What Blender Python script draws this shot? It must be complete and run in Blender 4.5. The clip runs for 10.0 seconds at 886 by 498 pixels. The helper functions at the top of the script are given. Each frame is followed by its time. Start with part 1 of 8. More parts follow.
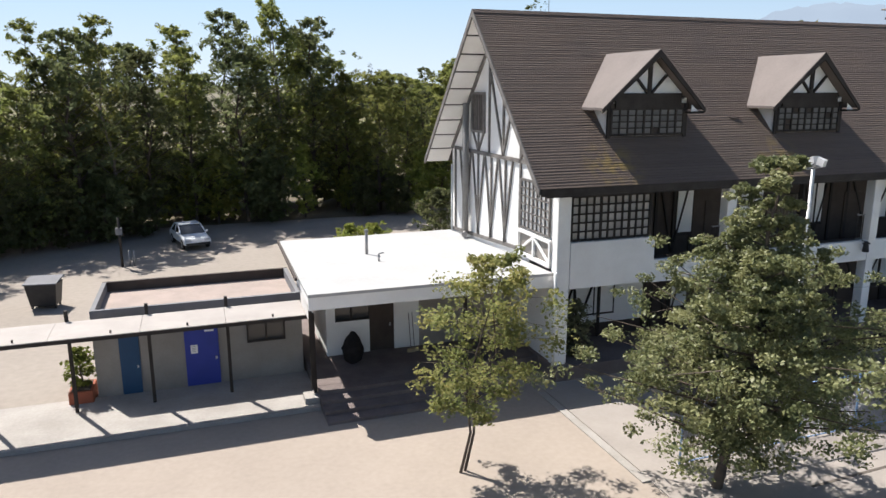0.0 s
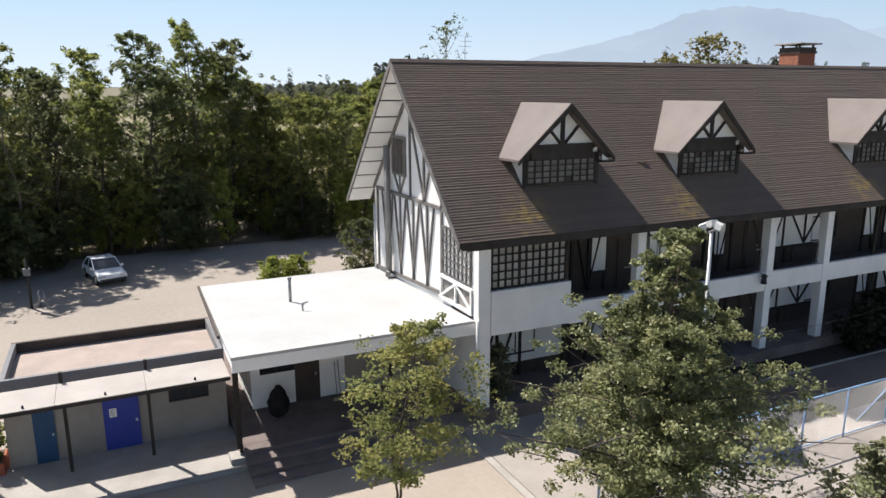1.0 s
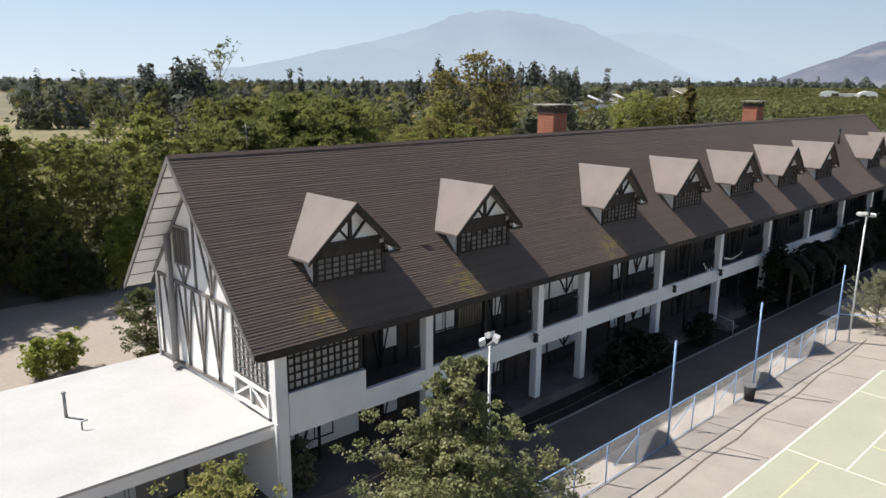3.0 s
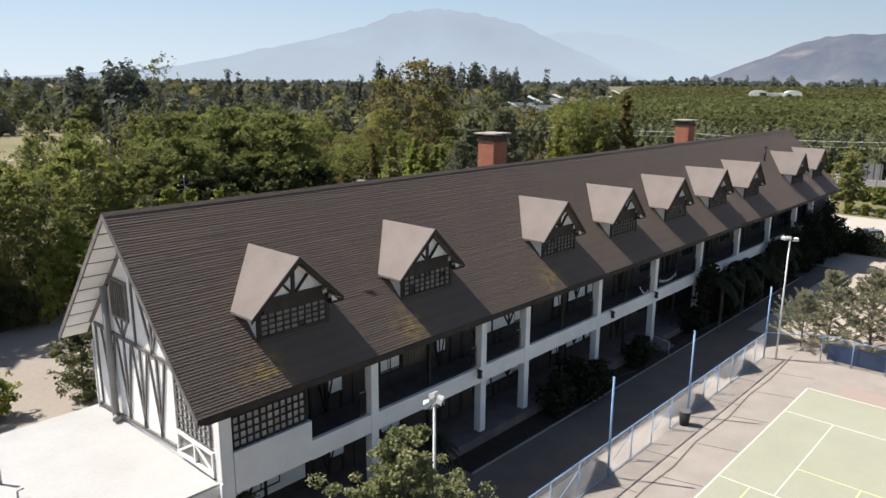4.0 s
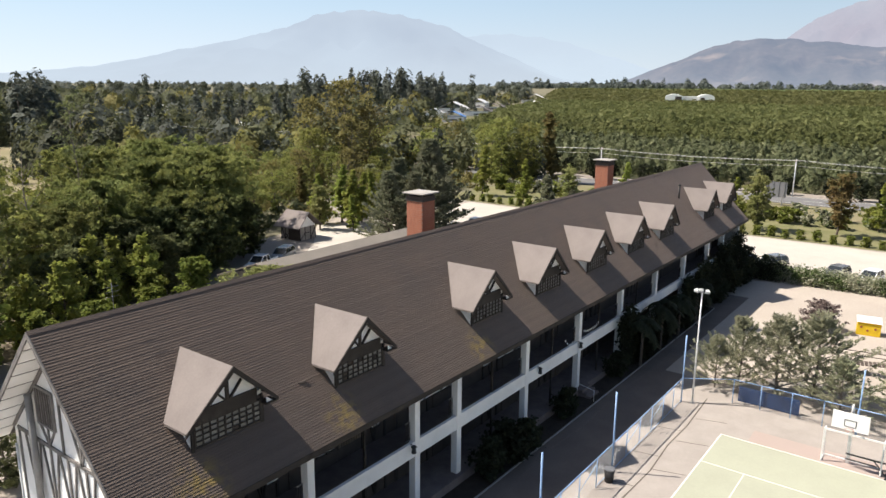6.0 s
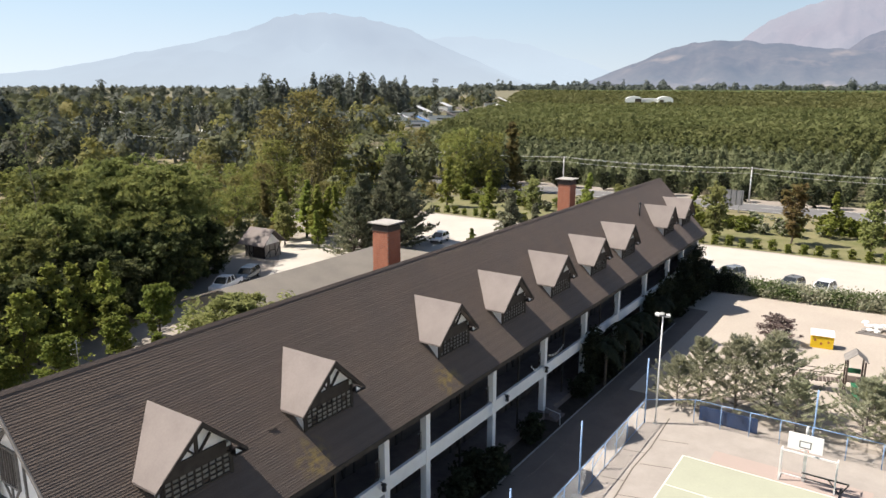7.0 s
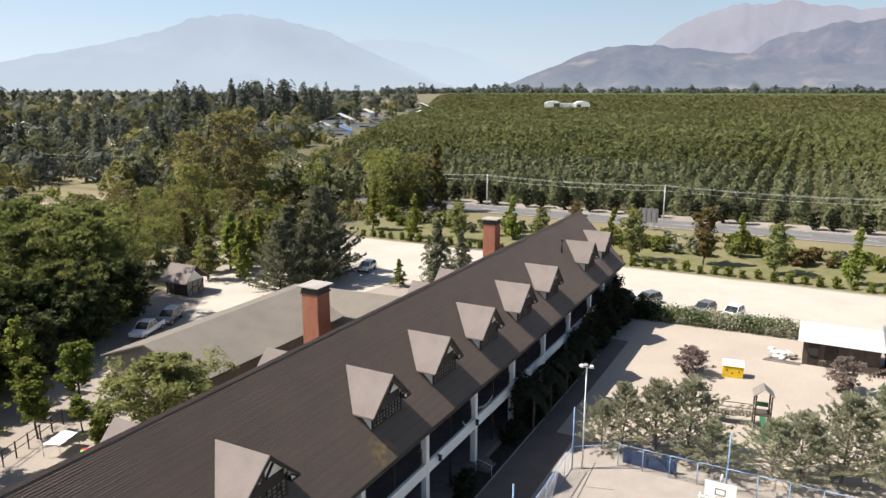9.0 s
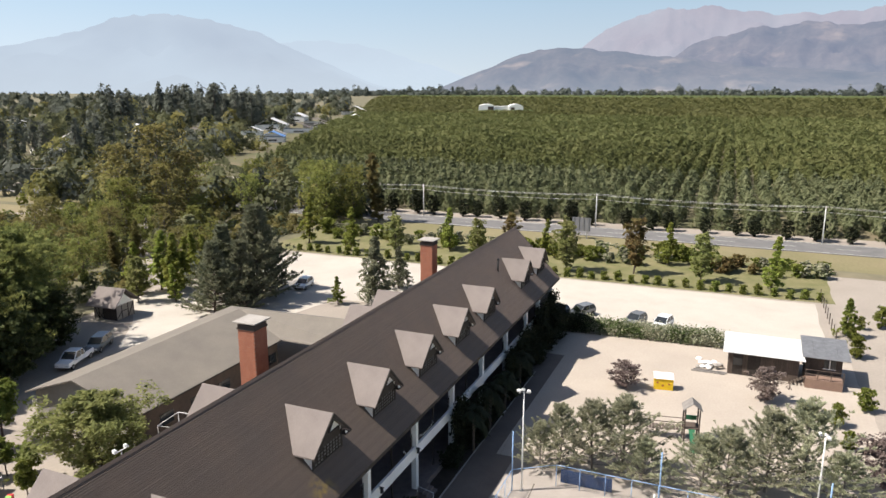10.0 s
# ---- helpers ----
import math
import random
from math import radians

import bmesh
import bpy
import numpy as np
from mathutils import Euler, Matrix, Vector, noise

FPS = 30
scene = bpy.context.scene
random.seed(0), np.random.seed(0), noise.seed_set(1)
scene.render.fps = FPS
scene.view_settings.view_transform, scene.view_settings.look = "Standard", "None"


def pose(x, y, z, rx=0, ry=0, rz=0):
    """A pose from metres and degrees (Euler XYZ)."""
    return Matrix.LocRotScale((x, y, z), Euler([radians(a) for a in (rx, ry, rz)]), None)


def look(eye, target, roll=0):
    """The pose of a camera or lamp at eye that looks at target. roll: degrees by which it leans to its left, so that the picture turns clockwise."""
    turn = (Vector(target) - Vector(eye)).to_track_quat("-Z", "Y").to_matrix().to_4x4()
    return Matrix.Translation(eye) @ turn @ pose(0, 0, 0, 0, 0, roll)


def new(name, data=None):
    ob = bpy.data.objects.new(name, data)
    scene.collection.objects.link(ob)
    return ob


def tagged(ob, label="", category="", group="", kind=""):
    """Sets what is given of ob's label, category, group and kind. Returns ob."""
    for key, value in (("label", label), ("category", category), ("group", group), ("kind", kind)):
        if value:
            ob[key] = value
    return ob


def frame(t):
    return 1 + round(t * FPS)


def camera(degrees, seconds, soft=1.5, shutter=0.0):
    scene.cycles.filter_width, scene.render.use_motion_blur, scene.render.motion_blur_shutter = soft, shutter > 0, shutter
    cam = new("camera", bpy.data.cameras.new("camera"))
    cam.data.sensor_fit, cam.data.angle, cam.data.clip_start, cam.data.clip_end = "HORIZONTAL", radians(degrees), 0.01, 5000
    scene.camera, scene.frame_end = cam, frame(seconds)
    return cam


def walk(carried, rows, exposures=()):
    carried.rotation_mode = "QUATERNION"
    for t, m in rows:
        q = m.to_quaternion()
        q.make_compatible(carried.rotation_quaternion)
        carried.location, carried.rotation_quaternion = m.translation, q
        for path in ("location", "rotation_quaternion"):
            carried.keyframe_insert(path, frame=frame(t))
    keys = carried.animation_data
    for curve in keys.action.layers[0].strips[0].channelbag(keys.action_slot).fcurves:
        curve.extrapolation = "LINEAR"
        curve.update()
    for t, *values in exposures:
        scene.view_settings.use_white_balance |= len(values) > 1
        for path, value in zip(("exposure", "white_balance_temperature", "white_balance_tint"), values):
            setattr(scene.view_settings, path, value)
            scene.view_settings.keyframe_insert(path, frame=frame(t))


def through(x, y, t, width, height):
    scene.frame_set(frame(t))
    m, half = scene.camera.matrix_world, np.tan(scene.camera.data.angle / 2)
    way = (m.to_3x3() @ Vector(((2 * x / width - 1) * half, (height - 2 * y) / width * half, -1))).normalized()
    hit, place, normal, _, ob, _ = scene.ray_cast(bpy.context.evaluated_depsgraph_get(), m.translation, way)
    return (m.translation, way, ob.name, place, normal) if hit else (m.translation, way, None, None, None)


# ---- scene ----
cam = camera(64.0, 10.0)
PATH = [
    (0, (-10.231, -20.093, 9.909), (-9.588, -18.25, 9.473), -0.1),
    (0.5, (-10.112, -20.054, 10.816), (-9.382, -18.244, 10.376), -0.0),
    (1, (-10.117, -20.154, 11.733), (-9.282, -18.39, 11.295), -0.2),
    (1.5, (-10.192, -20.198, 12.732), (-9.21, -18.513, 12.286), 0.0),
    (2, (-10.251, -20.183, 13.648), (-9.129, -18.589, 13.201), 0.2),
    (2.5, (-10.226, -20.032, 14.511), (-8.991, -18.525, 14.064), 0.4),
    (4, (-10.074, -19.999, 17.43), (-8.641, -18.679, 16.979), 0.4),
    (4.5, (-10.052, -19.997, 18.435), (-8.59, -18.71, 17.984), 0.4),
    (5, (-10.073, -20.012, 19.408), (-8.579, -18.759, 18.961), 0.3),
    (5.5, (-10.077, -19.976, 20.404), (-8.549, -18.766, 19.956), 0.4),
    (7, (-10.14, -19.936, 23.284), (-8.522, -18.845, 22.842), 0.1),
    (7.5, (-10.135, -19.904, 24.252), (-8.489, -18.856, 23.811), 0.0),
    (8, (-10.136, -19.842, 25.242), (-8.461, -18.841, 24.803), 0.0),
    (8.5, (-10.125, -19.777, 26.284), (-8.422, -18.824, 25.847), 0.0),
    (9, (-10.068, -19.649, 27.354), (-8.342, -18.737, 26.918), 0.0),
    (9.5, (-10.052, -19.619, 28.461), (-8.29, -18.78, 28.026), 0.1),
    (10, (-10.019, -19.667, 29.445), (-8.217, -18.913, 29.013), -0.0),
]
# the clip's camera closes a little while the bright roof and sky fill its view
EXPOSURES = [(0, 0.81, 6280, 10), (1, 0.77, 6330, 10), (2, 0.66, 6400, 10), (4.2, 0.68, 6500, 10), (5.3, 0.86, 6620, 10), (7, 0.89, 6620, 10), (10, 0.81, 6580, 10)]
walk(cam, [(t, look(eye, target, roll)) for t, eye, target, roll in PATH], EXPOSURES)

# ---- light ----
SUN_AZ = math.atan2(7.6, -4.15)          # the side the sun stands on
SUN_EL = radians(52.4)
world = bpy.data.worlds.new("world")
scene.world = world
world.use_nodes = True
wn = world.node_tree
sky = wn.nodes.new("ShaderNodeTexSky")
sky.sky_type = "NISHITA"
sky.sun_disc = False
sky.sun_elevation = SUN_EL
sky.sun_rotation = math.pi / 2 - SUN_AZ
sky.altitude = 500
sky.air_density = 1.0
sky.dust_density = 2.0
sky.ozone_density = 1.2
wn.links.new(sky.outputs[0], wn.nodes["Background"].inputs[0])
wn.nodes["Background"].inputs[1].default_value = 0.072
sun = bpy.data.lights.new("sun", "SUN")
sun.energy = 5.0
sun.angle = radians(0.55)
sun.color = (1.0, 0.935, 0.86)
sun_ob = new("sun", sun)
sun_ob.matrix_world = look((-41.5, 76, 112.6), (0, 0, 0))


# ---- materials ----
def mat(name, col, col2=None, scale=1.0, rough=0.8, metal=0.0, bump=0.15, fine=30.0, grain=0.25, vary=0.0, spec=0.3, contrast=0.5, stretch=None):
    """Two colours mixed by a broad noise, a fine grain on top with relief, and a shift from object to object."""
    m = bpy.data.materials.new(name)
    m.use_nodes = True
    n, k = m.node_tree.nodes, m.node_tree.links
    b = n["Principled BSDF"]
    b.inputs["Roughness"].default_value = rough
    b.inputs["Metallic"].default_value = metal
    b.inputs["Specular IOR Level"].default_value = spec
    tc = n.new("ShaderNodeTexCoord")
    mp = n.new("ShaderNodeMapping")
    k.new(tc.outputs["Object"], mp.inputs[0])
    if stretch:
        mp.inputs["Scale"].default_value = stretch
    n1 = n.new("ShaderNodeTexNoise")
    n1.inputs["Scale"].default_value = scale
    n1.inputs["Detail"].default_value = 6
    n1.inputs["Roughness"].default_value = 0.62
    n2 = n.new("ShaderNodeTexNoise")
    n2.inputs["Scale"].default_value = fine
    n2.inputs["Detail"].default_value = 4
    for t in (n1, n2):
        k.new(mp.outputs[0], t.inputs[0])
    ramp = n.new("ShaderNodeMapRange")
    ramp.inputs[1].default_value = 0.5 - contrast / 2 * 0.6
    ramp.inputs[2].default_value = 0.5 + contrast / 2 * 0.6
    k.new(n1.outputs[0], ramp.inputs[0])
    mix = n.new("ShaderNodeMix")
    mix.data_type = "RGBA"
    mix.inputs[6].default_value = (*col, 1)
    mix.inputs[7].default_value = (*(col2 or [c * 0.8 for c in col]), 1)
    k.new(ramp.outputs[0], mix.inputs[0])
    val = n.new("ShaderNodeMapRange")
    val.inputs[3].default_value = 1 - grain
    val.inputs[4].default_value = 1 + grain
    k.new(n2.outputs[0], val.inputs[0])
    hsv = n.new("ShaderNodeHueSaturation")
    k.new(mix.outputs[2], hsv.inputs["Color"])
    if vary:
        oi = n.new("ShaderNodeObjectInfo")
        vr = n.new("ShaderNodeMapRange")
        vr.inputs[3].default_value = 1 - vary
        vr.inputs[4].default_value = 1 + vary
        k.new(oi.outputs["Random"], vr.inputs[0])
        mul = n.new("ShaderNodeMath")
        mul.operation = "MULTIPLY"
        k.new(vr.outputs[0], mul.inputs[0])
        k.new(val.outputs[0], mul.inputs[1])
        k.new(mul.outputs[0], hsv.inputs["Value"])
    else:
        k.new(val.outputs[0], hsv.inputs["Value"])
    k.new(hsv.outputs[0], b.inputs["Base Color"])
    if bump:
        bp = n.new("ShaderNodeBump")
        bp.inputs["Strength"].default_value = bump
        bp.inputs["Distance"].default_value = 0.02
        k.new(n2.outputs[0], bp.inputs["Height"])
        k.new(bp.outputs[0], b.inputs["Normal"])
    return m


def leafmat(name, cols, through=0.35, rough=0.75, vary=0.16, field=0.35, spray=0.0):
    """Leaves: a colour for each leaf, out of a few, partly shining through."""
    m = bpy.data.materials.new(name)
    m.use_nodes = True
    n, k = m.node_tree.nodes, m.node_tree.links
    b = n["Principled BSDF"]
    b.inputs["Roughness"].default_value = rough
    b.inputs["Specular IOR Level"].default_value = 0.6 * (1.0 - rough)
    g = n.new("ShaderNodeNewGeometry")
    ramp = n.new("ShaderNodeValToRGB")
    e = ramp.color_ramp.elements
    while len(e) < len(cols):
        e.new(0.5)
    for i, c in enumerate(cols):
        e[i].position = i / (len(cols) - 1)
        e[i].color = (*c, 1)
    tc = n.new("ShaderNodeTexCoord")
    nz = n.new("ShaderNodeTexNoise")
    nz.inputs["Scale"].default_value = field
    nz.inputs["Detail"].default_value = 2
    k.new(tc.outputs["Object"], nz.inputs[0])
    wide = n.new("ShaderNodeMapRange")
    wide.inputs[1].default_value = 0.32
    wide.inputs[2].default_value = 0.68
    k.new(nz.outputs[0], wide.inputs[0])
    bl = n.new("ShaderNodeMix")
    bl.inputs[0].default_value = 0.42
    k.new(wide.outputs[0], bl.inputs[2])
    k.new(g.outputs["Random Per Island"], bl.inputs[3])
    k.new(bl.outputs[0], ramp.inputs[0])
    oi = n.new("ShaderNodeObjectInfo")
    vr = n.new("ShaderNodeMapRange")
    vr.inputs[3].default_value = 1 - vary
    vr.inputs[4].default_value = 1 + vary
    k.new(oi.outputs["Random"], vr.inputs[0])
    hsv = n.new("ShaderNodeHueSaturation")
    k.new(ramp.outputs[0], hsv.inputs["Color"])
    k.new(vr.outputs[0], hsv.inputs["Value"])
    hu = n.new("ShaderNodeMapRange")
    hu.inputs[3].default_value = 0.485
    hu.inputs[4].default_value = 0.508
    k.new(oi.outputs["Random"], hu.inputs[0])
    k.new(hu.outputs[0], hsv.inputs["Hue"])
    k.new(hsv.outputs[0], b.inputs["Base Color"])
    tr = n.new("ShaderNodeBsdfTranslucent")
    k.new(hsv.outputs[0], tr.inputs[0])
    ms = n.new("ShaderNodeMixShader")
    ms.inputs[0].default_value = through
    k.new(b.outputs[0], ms.inputs[1])
    k.new(tr.outputs[0], ms.inputs[2])
    last = ms.outputs[0]
    if spray:
        # far sprays: ragged edges and relief of the foliage within each spray
        fz = n.new("ShaderNodeTexNoise")
        fz.inputs["Scale"].default_value = spray
        fz.inputs["Detail"].default_value = 3
        k.new(tc.outputs["Object"], fz.inputs[0])
        bp = n.new("ShaderNodeBump")
        bp.inputs["Strength"].default_value = 1.0
        bp.inputs["Distance"].default_value = 0.5 / spray
        k.new(fz.outputs[0], bp.inputs["Height"])
        k.new(bp.outputs[0], b.inputs["Normal"])
        k.new(bp.outputs[0], tr.inputs["Normal"])
        cut = n.new("ShaderNodeMath")
        cut.operation = "GREATER_THAN"
        cut.inputs[1].default_value = 0.53
        k.new(fz.outputs[0], cut.inputs[0])
        tp = n.new("ShaderNodeBsdfTransparent")
        m2 = n.new("ShaderNodeMixShader")
        k.new(cut.outputs[0], m2.inputs[0])
        k.new(last, m2.inputs[1])
        k.new(tp.outputs[0], m2.inputs[2])
        last = m2.outputs[0]
    k.new(last, n["Material Output"].inputs[0])
    return m


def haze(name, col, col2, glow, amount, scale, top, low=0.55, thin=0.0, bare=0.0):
    """Far mountains: slopes with haze painted on as a glow, thicker towards the valley."""
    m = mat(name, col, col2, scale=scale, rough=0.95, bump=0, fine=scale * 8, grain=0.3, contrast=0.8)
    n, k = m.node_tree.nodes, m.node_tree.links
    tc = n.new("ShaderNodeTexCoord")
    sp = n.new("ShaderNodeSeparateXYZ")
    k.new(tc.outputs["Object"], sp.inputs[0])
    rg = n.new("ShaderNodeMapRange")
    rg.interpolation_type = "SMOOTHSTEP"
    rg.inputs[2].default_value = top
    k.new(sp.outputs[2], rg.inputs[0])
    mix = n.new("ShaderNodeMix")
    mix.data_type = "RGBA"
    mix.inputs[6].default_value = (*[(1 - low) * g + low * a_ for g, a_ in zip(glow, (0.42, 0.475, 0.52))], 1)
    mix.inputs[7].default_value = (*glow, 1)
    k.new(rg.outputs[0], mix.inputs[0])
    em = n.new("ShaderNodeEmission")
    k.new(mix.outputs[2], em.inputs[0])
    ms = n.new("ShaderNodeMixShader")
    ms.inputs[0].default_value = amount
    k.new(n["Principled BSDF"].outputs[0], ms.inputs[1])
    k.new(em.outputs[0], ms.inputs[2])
    last = ms.outputs[0]
    if bare:
        # pale bare scars and tracks on the slopes
        bs = n["Principled BSDF"].inputs["Base Color"]
        was = bs.links[0].from_socket
        mp = n.new("ShaderNodeMapping")
        mp.inputs["Scale"].default_value = (1, 1, 2.2)
        k.new(tc.outputs["Object"], mp.inputs[0])
        bz = n.new("ShaderNodeTexNoise")
        bz.inputs["Scale"].default_value = 0.0045
        bz.inputs["Detail"].default_value = 5
        k.new(mp.outputs[0], bz.inputs[0])
        br = n.new("ShaderNodeMapRange")
        br.inputs[1].default_value = 0.60
        br.inputs[2].default_value = 0.74
        br.inputs[4].default_value = bare
        k.new(bz.outputs[0], br.inputs[0])
        bm_ = n.new("ShaderNodeMix")
        bm_.data_type = "RGBA"
        bm_.inputs[7].default_value = (0.62, 0.47, 0.34, 1)
        k.new(br.outputs[0], bm_.inputs[0])
        k.new(was, bm_.inputs[6])
        k.new(bm_.outputs[2], bs)
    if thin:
        # drifting haze: noise mixes the painted glow towards the pale air colour
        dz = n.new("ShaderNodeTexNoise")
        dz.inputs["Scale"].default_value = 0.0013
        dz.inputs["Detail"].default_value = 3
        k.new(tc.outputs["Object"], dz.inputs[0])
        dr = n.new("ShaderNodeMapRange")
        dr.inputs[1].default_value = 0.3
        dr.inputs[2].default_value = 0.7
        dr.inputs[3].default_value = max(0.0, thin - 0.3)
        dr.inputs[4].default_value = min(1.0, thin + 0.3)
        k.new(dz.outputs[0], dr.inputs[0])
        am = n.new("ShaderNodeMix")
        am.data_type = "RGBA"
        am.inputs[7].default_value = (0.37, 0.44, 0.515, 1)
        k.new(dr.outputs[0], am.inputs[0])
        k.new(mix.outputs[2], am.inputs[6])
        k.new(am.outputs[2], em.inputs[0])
    k.new(last, n["Material Output"].inputs[0])
    return m


WHITE = mat("white_paint", (0.84, 0.835, 0.81), (0.74, 0.73, 0.70), 0.5, 0.7, bump=0.05, grain=0.07)
SOFFIT = mat("white_board", (0.80, 0.79, 0.76), (0.71, 0.69, 0.65), 0.8, 0.75, bump=0.05, grain=0.06)
TIMBER = mat("dark_timber", (0.024, 0.019, 0.016), (0.042, 0.035, 0.030), 2.0, 0.7, bump=0.2, fine=40, vary=0.15)
GREYTIMBER = mat("weathered_timber", (0.21, 0.195, 0.18), (0.13, 0.12, 0.11), 2.0, 0.8, bump=0.2, fine=30, vary=0.15)
SHINGLE = mat("brown_shingle", (0.120, 0.090, 0.071), (0.100, 0.079, 0.066), 0.45, 0.62, bump=1.0, fine=26, grain=0.30, vary=0.08, spec=0.2)
WINGROOF = mat("weathered_roof_sheet", (0.178, 0.158, 0.132), (0.150, 0.134, 0.114), 0.35, 0.85, bump=0.25, fine=9, grain=0.16, vary=0.06)
SHINGLE2 = mat("smooth_brown_shingle", (0.188, 0.161, 0.147), (0.159, 0.136, 0.124), 0.6, 0.85, bump=0.2, fine=12, grain=0.14, vary=0.06)
DECK = mat("white_membrane", (0.415, 0.415, 0.41), (0.365, 0.362, 0.352), 0.35, 0.75, bump=0.05, fine=8, grain=0.09)
PLASTER = mat("grey_plaster", (0.32, 0.295, 0.265), (0.235, 0.215, 0.192), 0.9, 0.85, bump=0.1, grain=0.12, contrast=0.8)
PARAPET = mat("grey_parapet", (0.20, 0.20, 0.21), (0.16, 0.16, 0.165), 0.8, 0.85, bump=0.1, grain=0.1)
SOIL = mat("shaded_bed_soil", (0.045, 0.034, 0.026), (0.028, 0.022, 0.017), 1.5, 0.95, bump=0.6, fine=9, grain=0.3)
CURTAIN = mat("curtain", (0.23, 0.19, 0.14), (0.17, 0.14, 0.11), 3.0, 0.9, bump=0.1)
DARKIN = mat("dark_brown", (0.056, 0.043, 0.036), (0.076, 0.060, 0.050), 1.5, 0.8, bump=0.1)
PINKROOF = mat("dusty_roofing", (0.36, 0.29, 0.25), (0.29, 0.24, 0.21), 1.2, 0.9, bump=0.15, fine=15, grain=0.12)
CREAM = mat("cream_sheet", (0.375, 0.340, 0.310), (0.320, 0.290, 0.262), 0.9, 0.7, bump=0.05, grain=0.06)
BLUEDOOR = mat("blue_paint", (0.035, 0.055, 0.32), (0.03, 0.05, 0.27), 1.5, 0.5, bump=0.05, grain=0.06)
TEALDOOR = mat("dark_blue_paint", (0.02, 0.075, 0.16), (0.018, 0.06, 0.13), 1.5, 0.5, bump=0.05, grain=0.06)
BLUEPIPE = mat("blue_steel", (0.20, 0.33, 0.56), (0.28, 0.40, 0.58), 3, 0.5, bump=0.05, grain=0.1)
WHITEPIPE = mat("white_steel", (0.75, 0.75, 0.73), (0.6, 0.6, 0.58), 2, 0.45, bump=0.03, grain=0.06)
GREYSTEEL = mat("grey_steel", (0.33, 0.33, 0.33), (0.25, 0.25, 0.25), 2, 0.45, 0.6, bump=0.05, grain=0.1)
BLACK = mat("black_plastic", (0.022, 0.022, 0.024), (0.035, 0.034, 0.034), 3, 0.5, bump=0.05, grain=0.15)
RUBBER = mat("rubber", (0.02, 0.02, 0.02), (0.03, 0.029, 0.028), 5, 0.85, bump=0.1)
BRICK = mat("brick_red", (0.40, 0.165, 0.10), (0.33, 0.13, 0.08), 3, 0.85, bump=0.2, fine=40, grain=0.2, vary=0.14)
MORTAR = mat("mortar", (0.36, 0.26, 0.21), (0.3, 0.21, 0.17), 4, 0.9, bump=0.2)
CONCRETE = mat("concrete", (0.36, 0.335, 0.305), (0.285, 0.262, 0.235), 0.7, 0.9, bump=0.15, fine=12, grain=0.14)
STEP = mat("stair_stone", (0.175, 0.142, 0.130), (0.125, 0.100, 0.092), 1.2, 0.85, bump=0.15, fine=12, grain=0.15, vary=0.1)
DIRT = mat("sandy_ground", (0.315, 0.276, 0.234), (0.256, 0.224, 0.190), 0.12, 0.95, bump=0.35, fine=3.5, grain=0.16, contrast=0.85)
YARD = mat("packed_sand", (0.345, 0.293, 0.243), (0.292, 0.247, 0.205), 0.25, 0.95, bump=0.3, fine=6, grain=0.12, contrast=0.7)
PLAYSAND = mat("playground_sand", (0.395, 0.345, 0.290), (0.335, 0.290, 0.243), 0.16, 0.95, bump=0.35, fine=4.5, grain=0.13, contrast=0.8)
GRAVEL = mat("pale_gravel", (0.44, 0.402, 0.350), (0.385, 0.352, 0.304), 0.15, 0.95, bump=0.3, fine=5, grain=0.10)
APRON = mat("court_concrete", (0.33, 0.295, 0.262), (0.283, 0.253, 0.225), 0.5, 0.85, bump=0.1, fine=10, grain=0.08)
COURTGREEN = mat("court_green", (0.345, 0.352, 0.268), (0.310, 0.316, 0.242), 0.35, 0.8, bump=0.06, fine=10, grain=0.08, contrast=0.7)
COURTRED = mat("court_red", (0.345, 0.272, 0.238), (0.330, 0.268, 0.234), 0.8, 0.8, bump=0.06, fine=10, grain=0.06)
LINEWHITE = mat("line_paint", (0.64, 0.63, 0.585), (0.48, 0.465, 0.42), 1.5, 0.7, bump=0, grain=0.2, contrast=0.8)
LINEYELLOW = mat("yellow_line_paint", (0.62, 0.60, 0.30), (0.55, 0.53, 0.28), 1.5, 0.7, bump=0, grain=0.1)
SEAM = mat("dark_seam", (0.09, 0.075, 0.065), (0.13, 0.11, 0.09), 2, 0.9, bump=0.1)
ASPHALT = mat("asphalt", (0.16, 0.155, 0.15), (0.12, 0.118, 0.115), 0.4, 0.85, bump=0.2, fine=10, grain=0.15)
LAWN = mat("mown_lawn", (0.118, 0.122, 0.048), (0.185, 0.165, 0.084), 0.25, 0.9, bump=0.5, fine=7, grain=0.3)
FIELD = mat("dry_field", (0.150, 0.138, 0.066), (0.215, 0.180, 0.104), 0.03, 0.95, bump=0.5, fine=2, grain=0.25)
LITTER = mat("shaded_leaf_litter", (0.11, 0.09, 0.06), (0.17, 0.14, 0.095), 0.25, 0.95, bump=0.5, fine=5, grain=0.3)
FARLAND = mat("farmland", (0.110, 0.106, 0.060), (0.165, 0.145, 0.094), 0.012, 0.95, bump=0.0, fine=0.25, grain=0.35)
ORCHFLOOR = mat("orchard_floor", (0.085, 0.09, 0.04), (0.14, 0.115, 0.07), 0.06, 0.95, bump=0.3, fine=2, grain=0.25)
FARCANOPY = mat("far_canopy", (0.078, 0.094, 0.030), (0.060, 0.076, 0.026), 0.02, 0.9, bump=0.0, fine=0.35, grain=0.4, spec=0.1)
BARK = mat("bark", (0.115, 0.09, 0.07), (0.075, 0.06, 0.048), 6, 0.95, bump=0.5, fine=25, grain=0.25, vary=0.15)
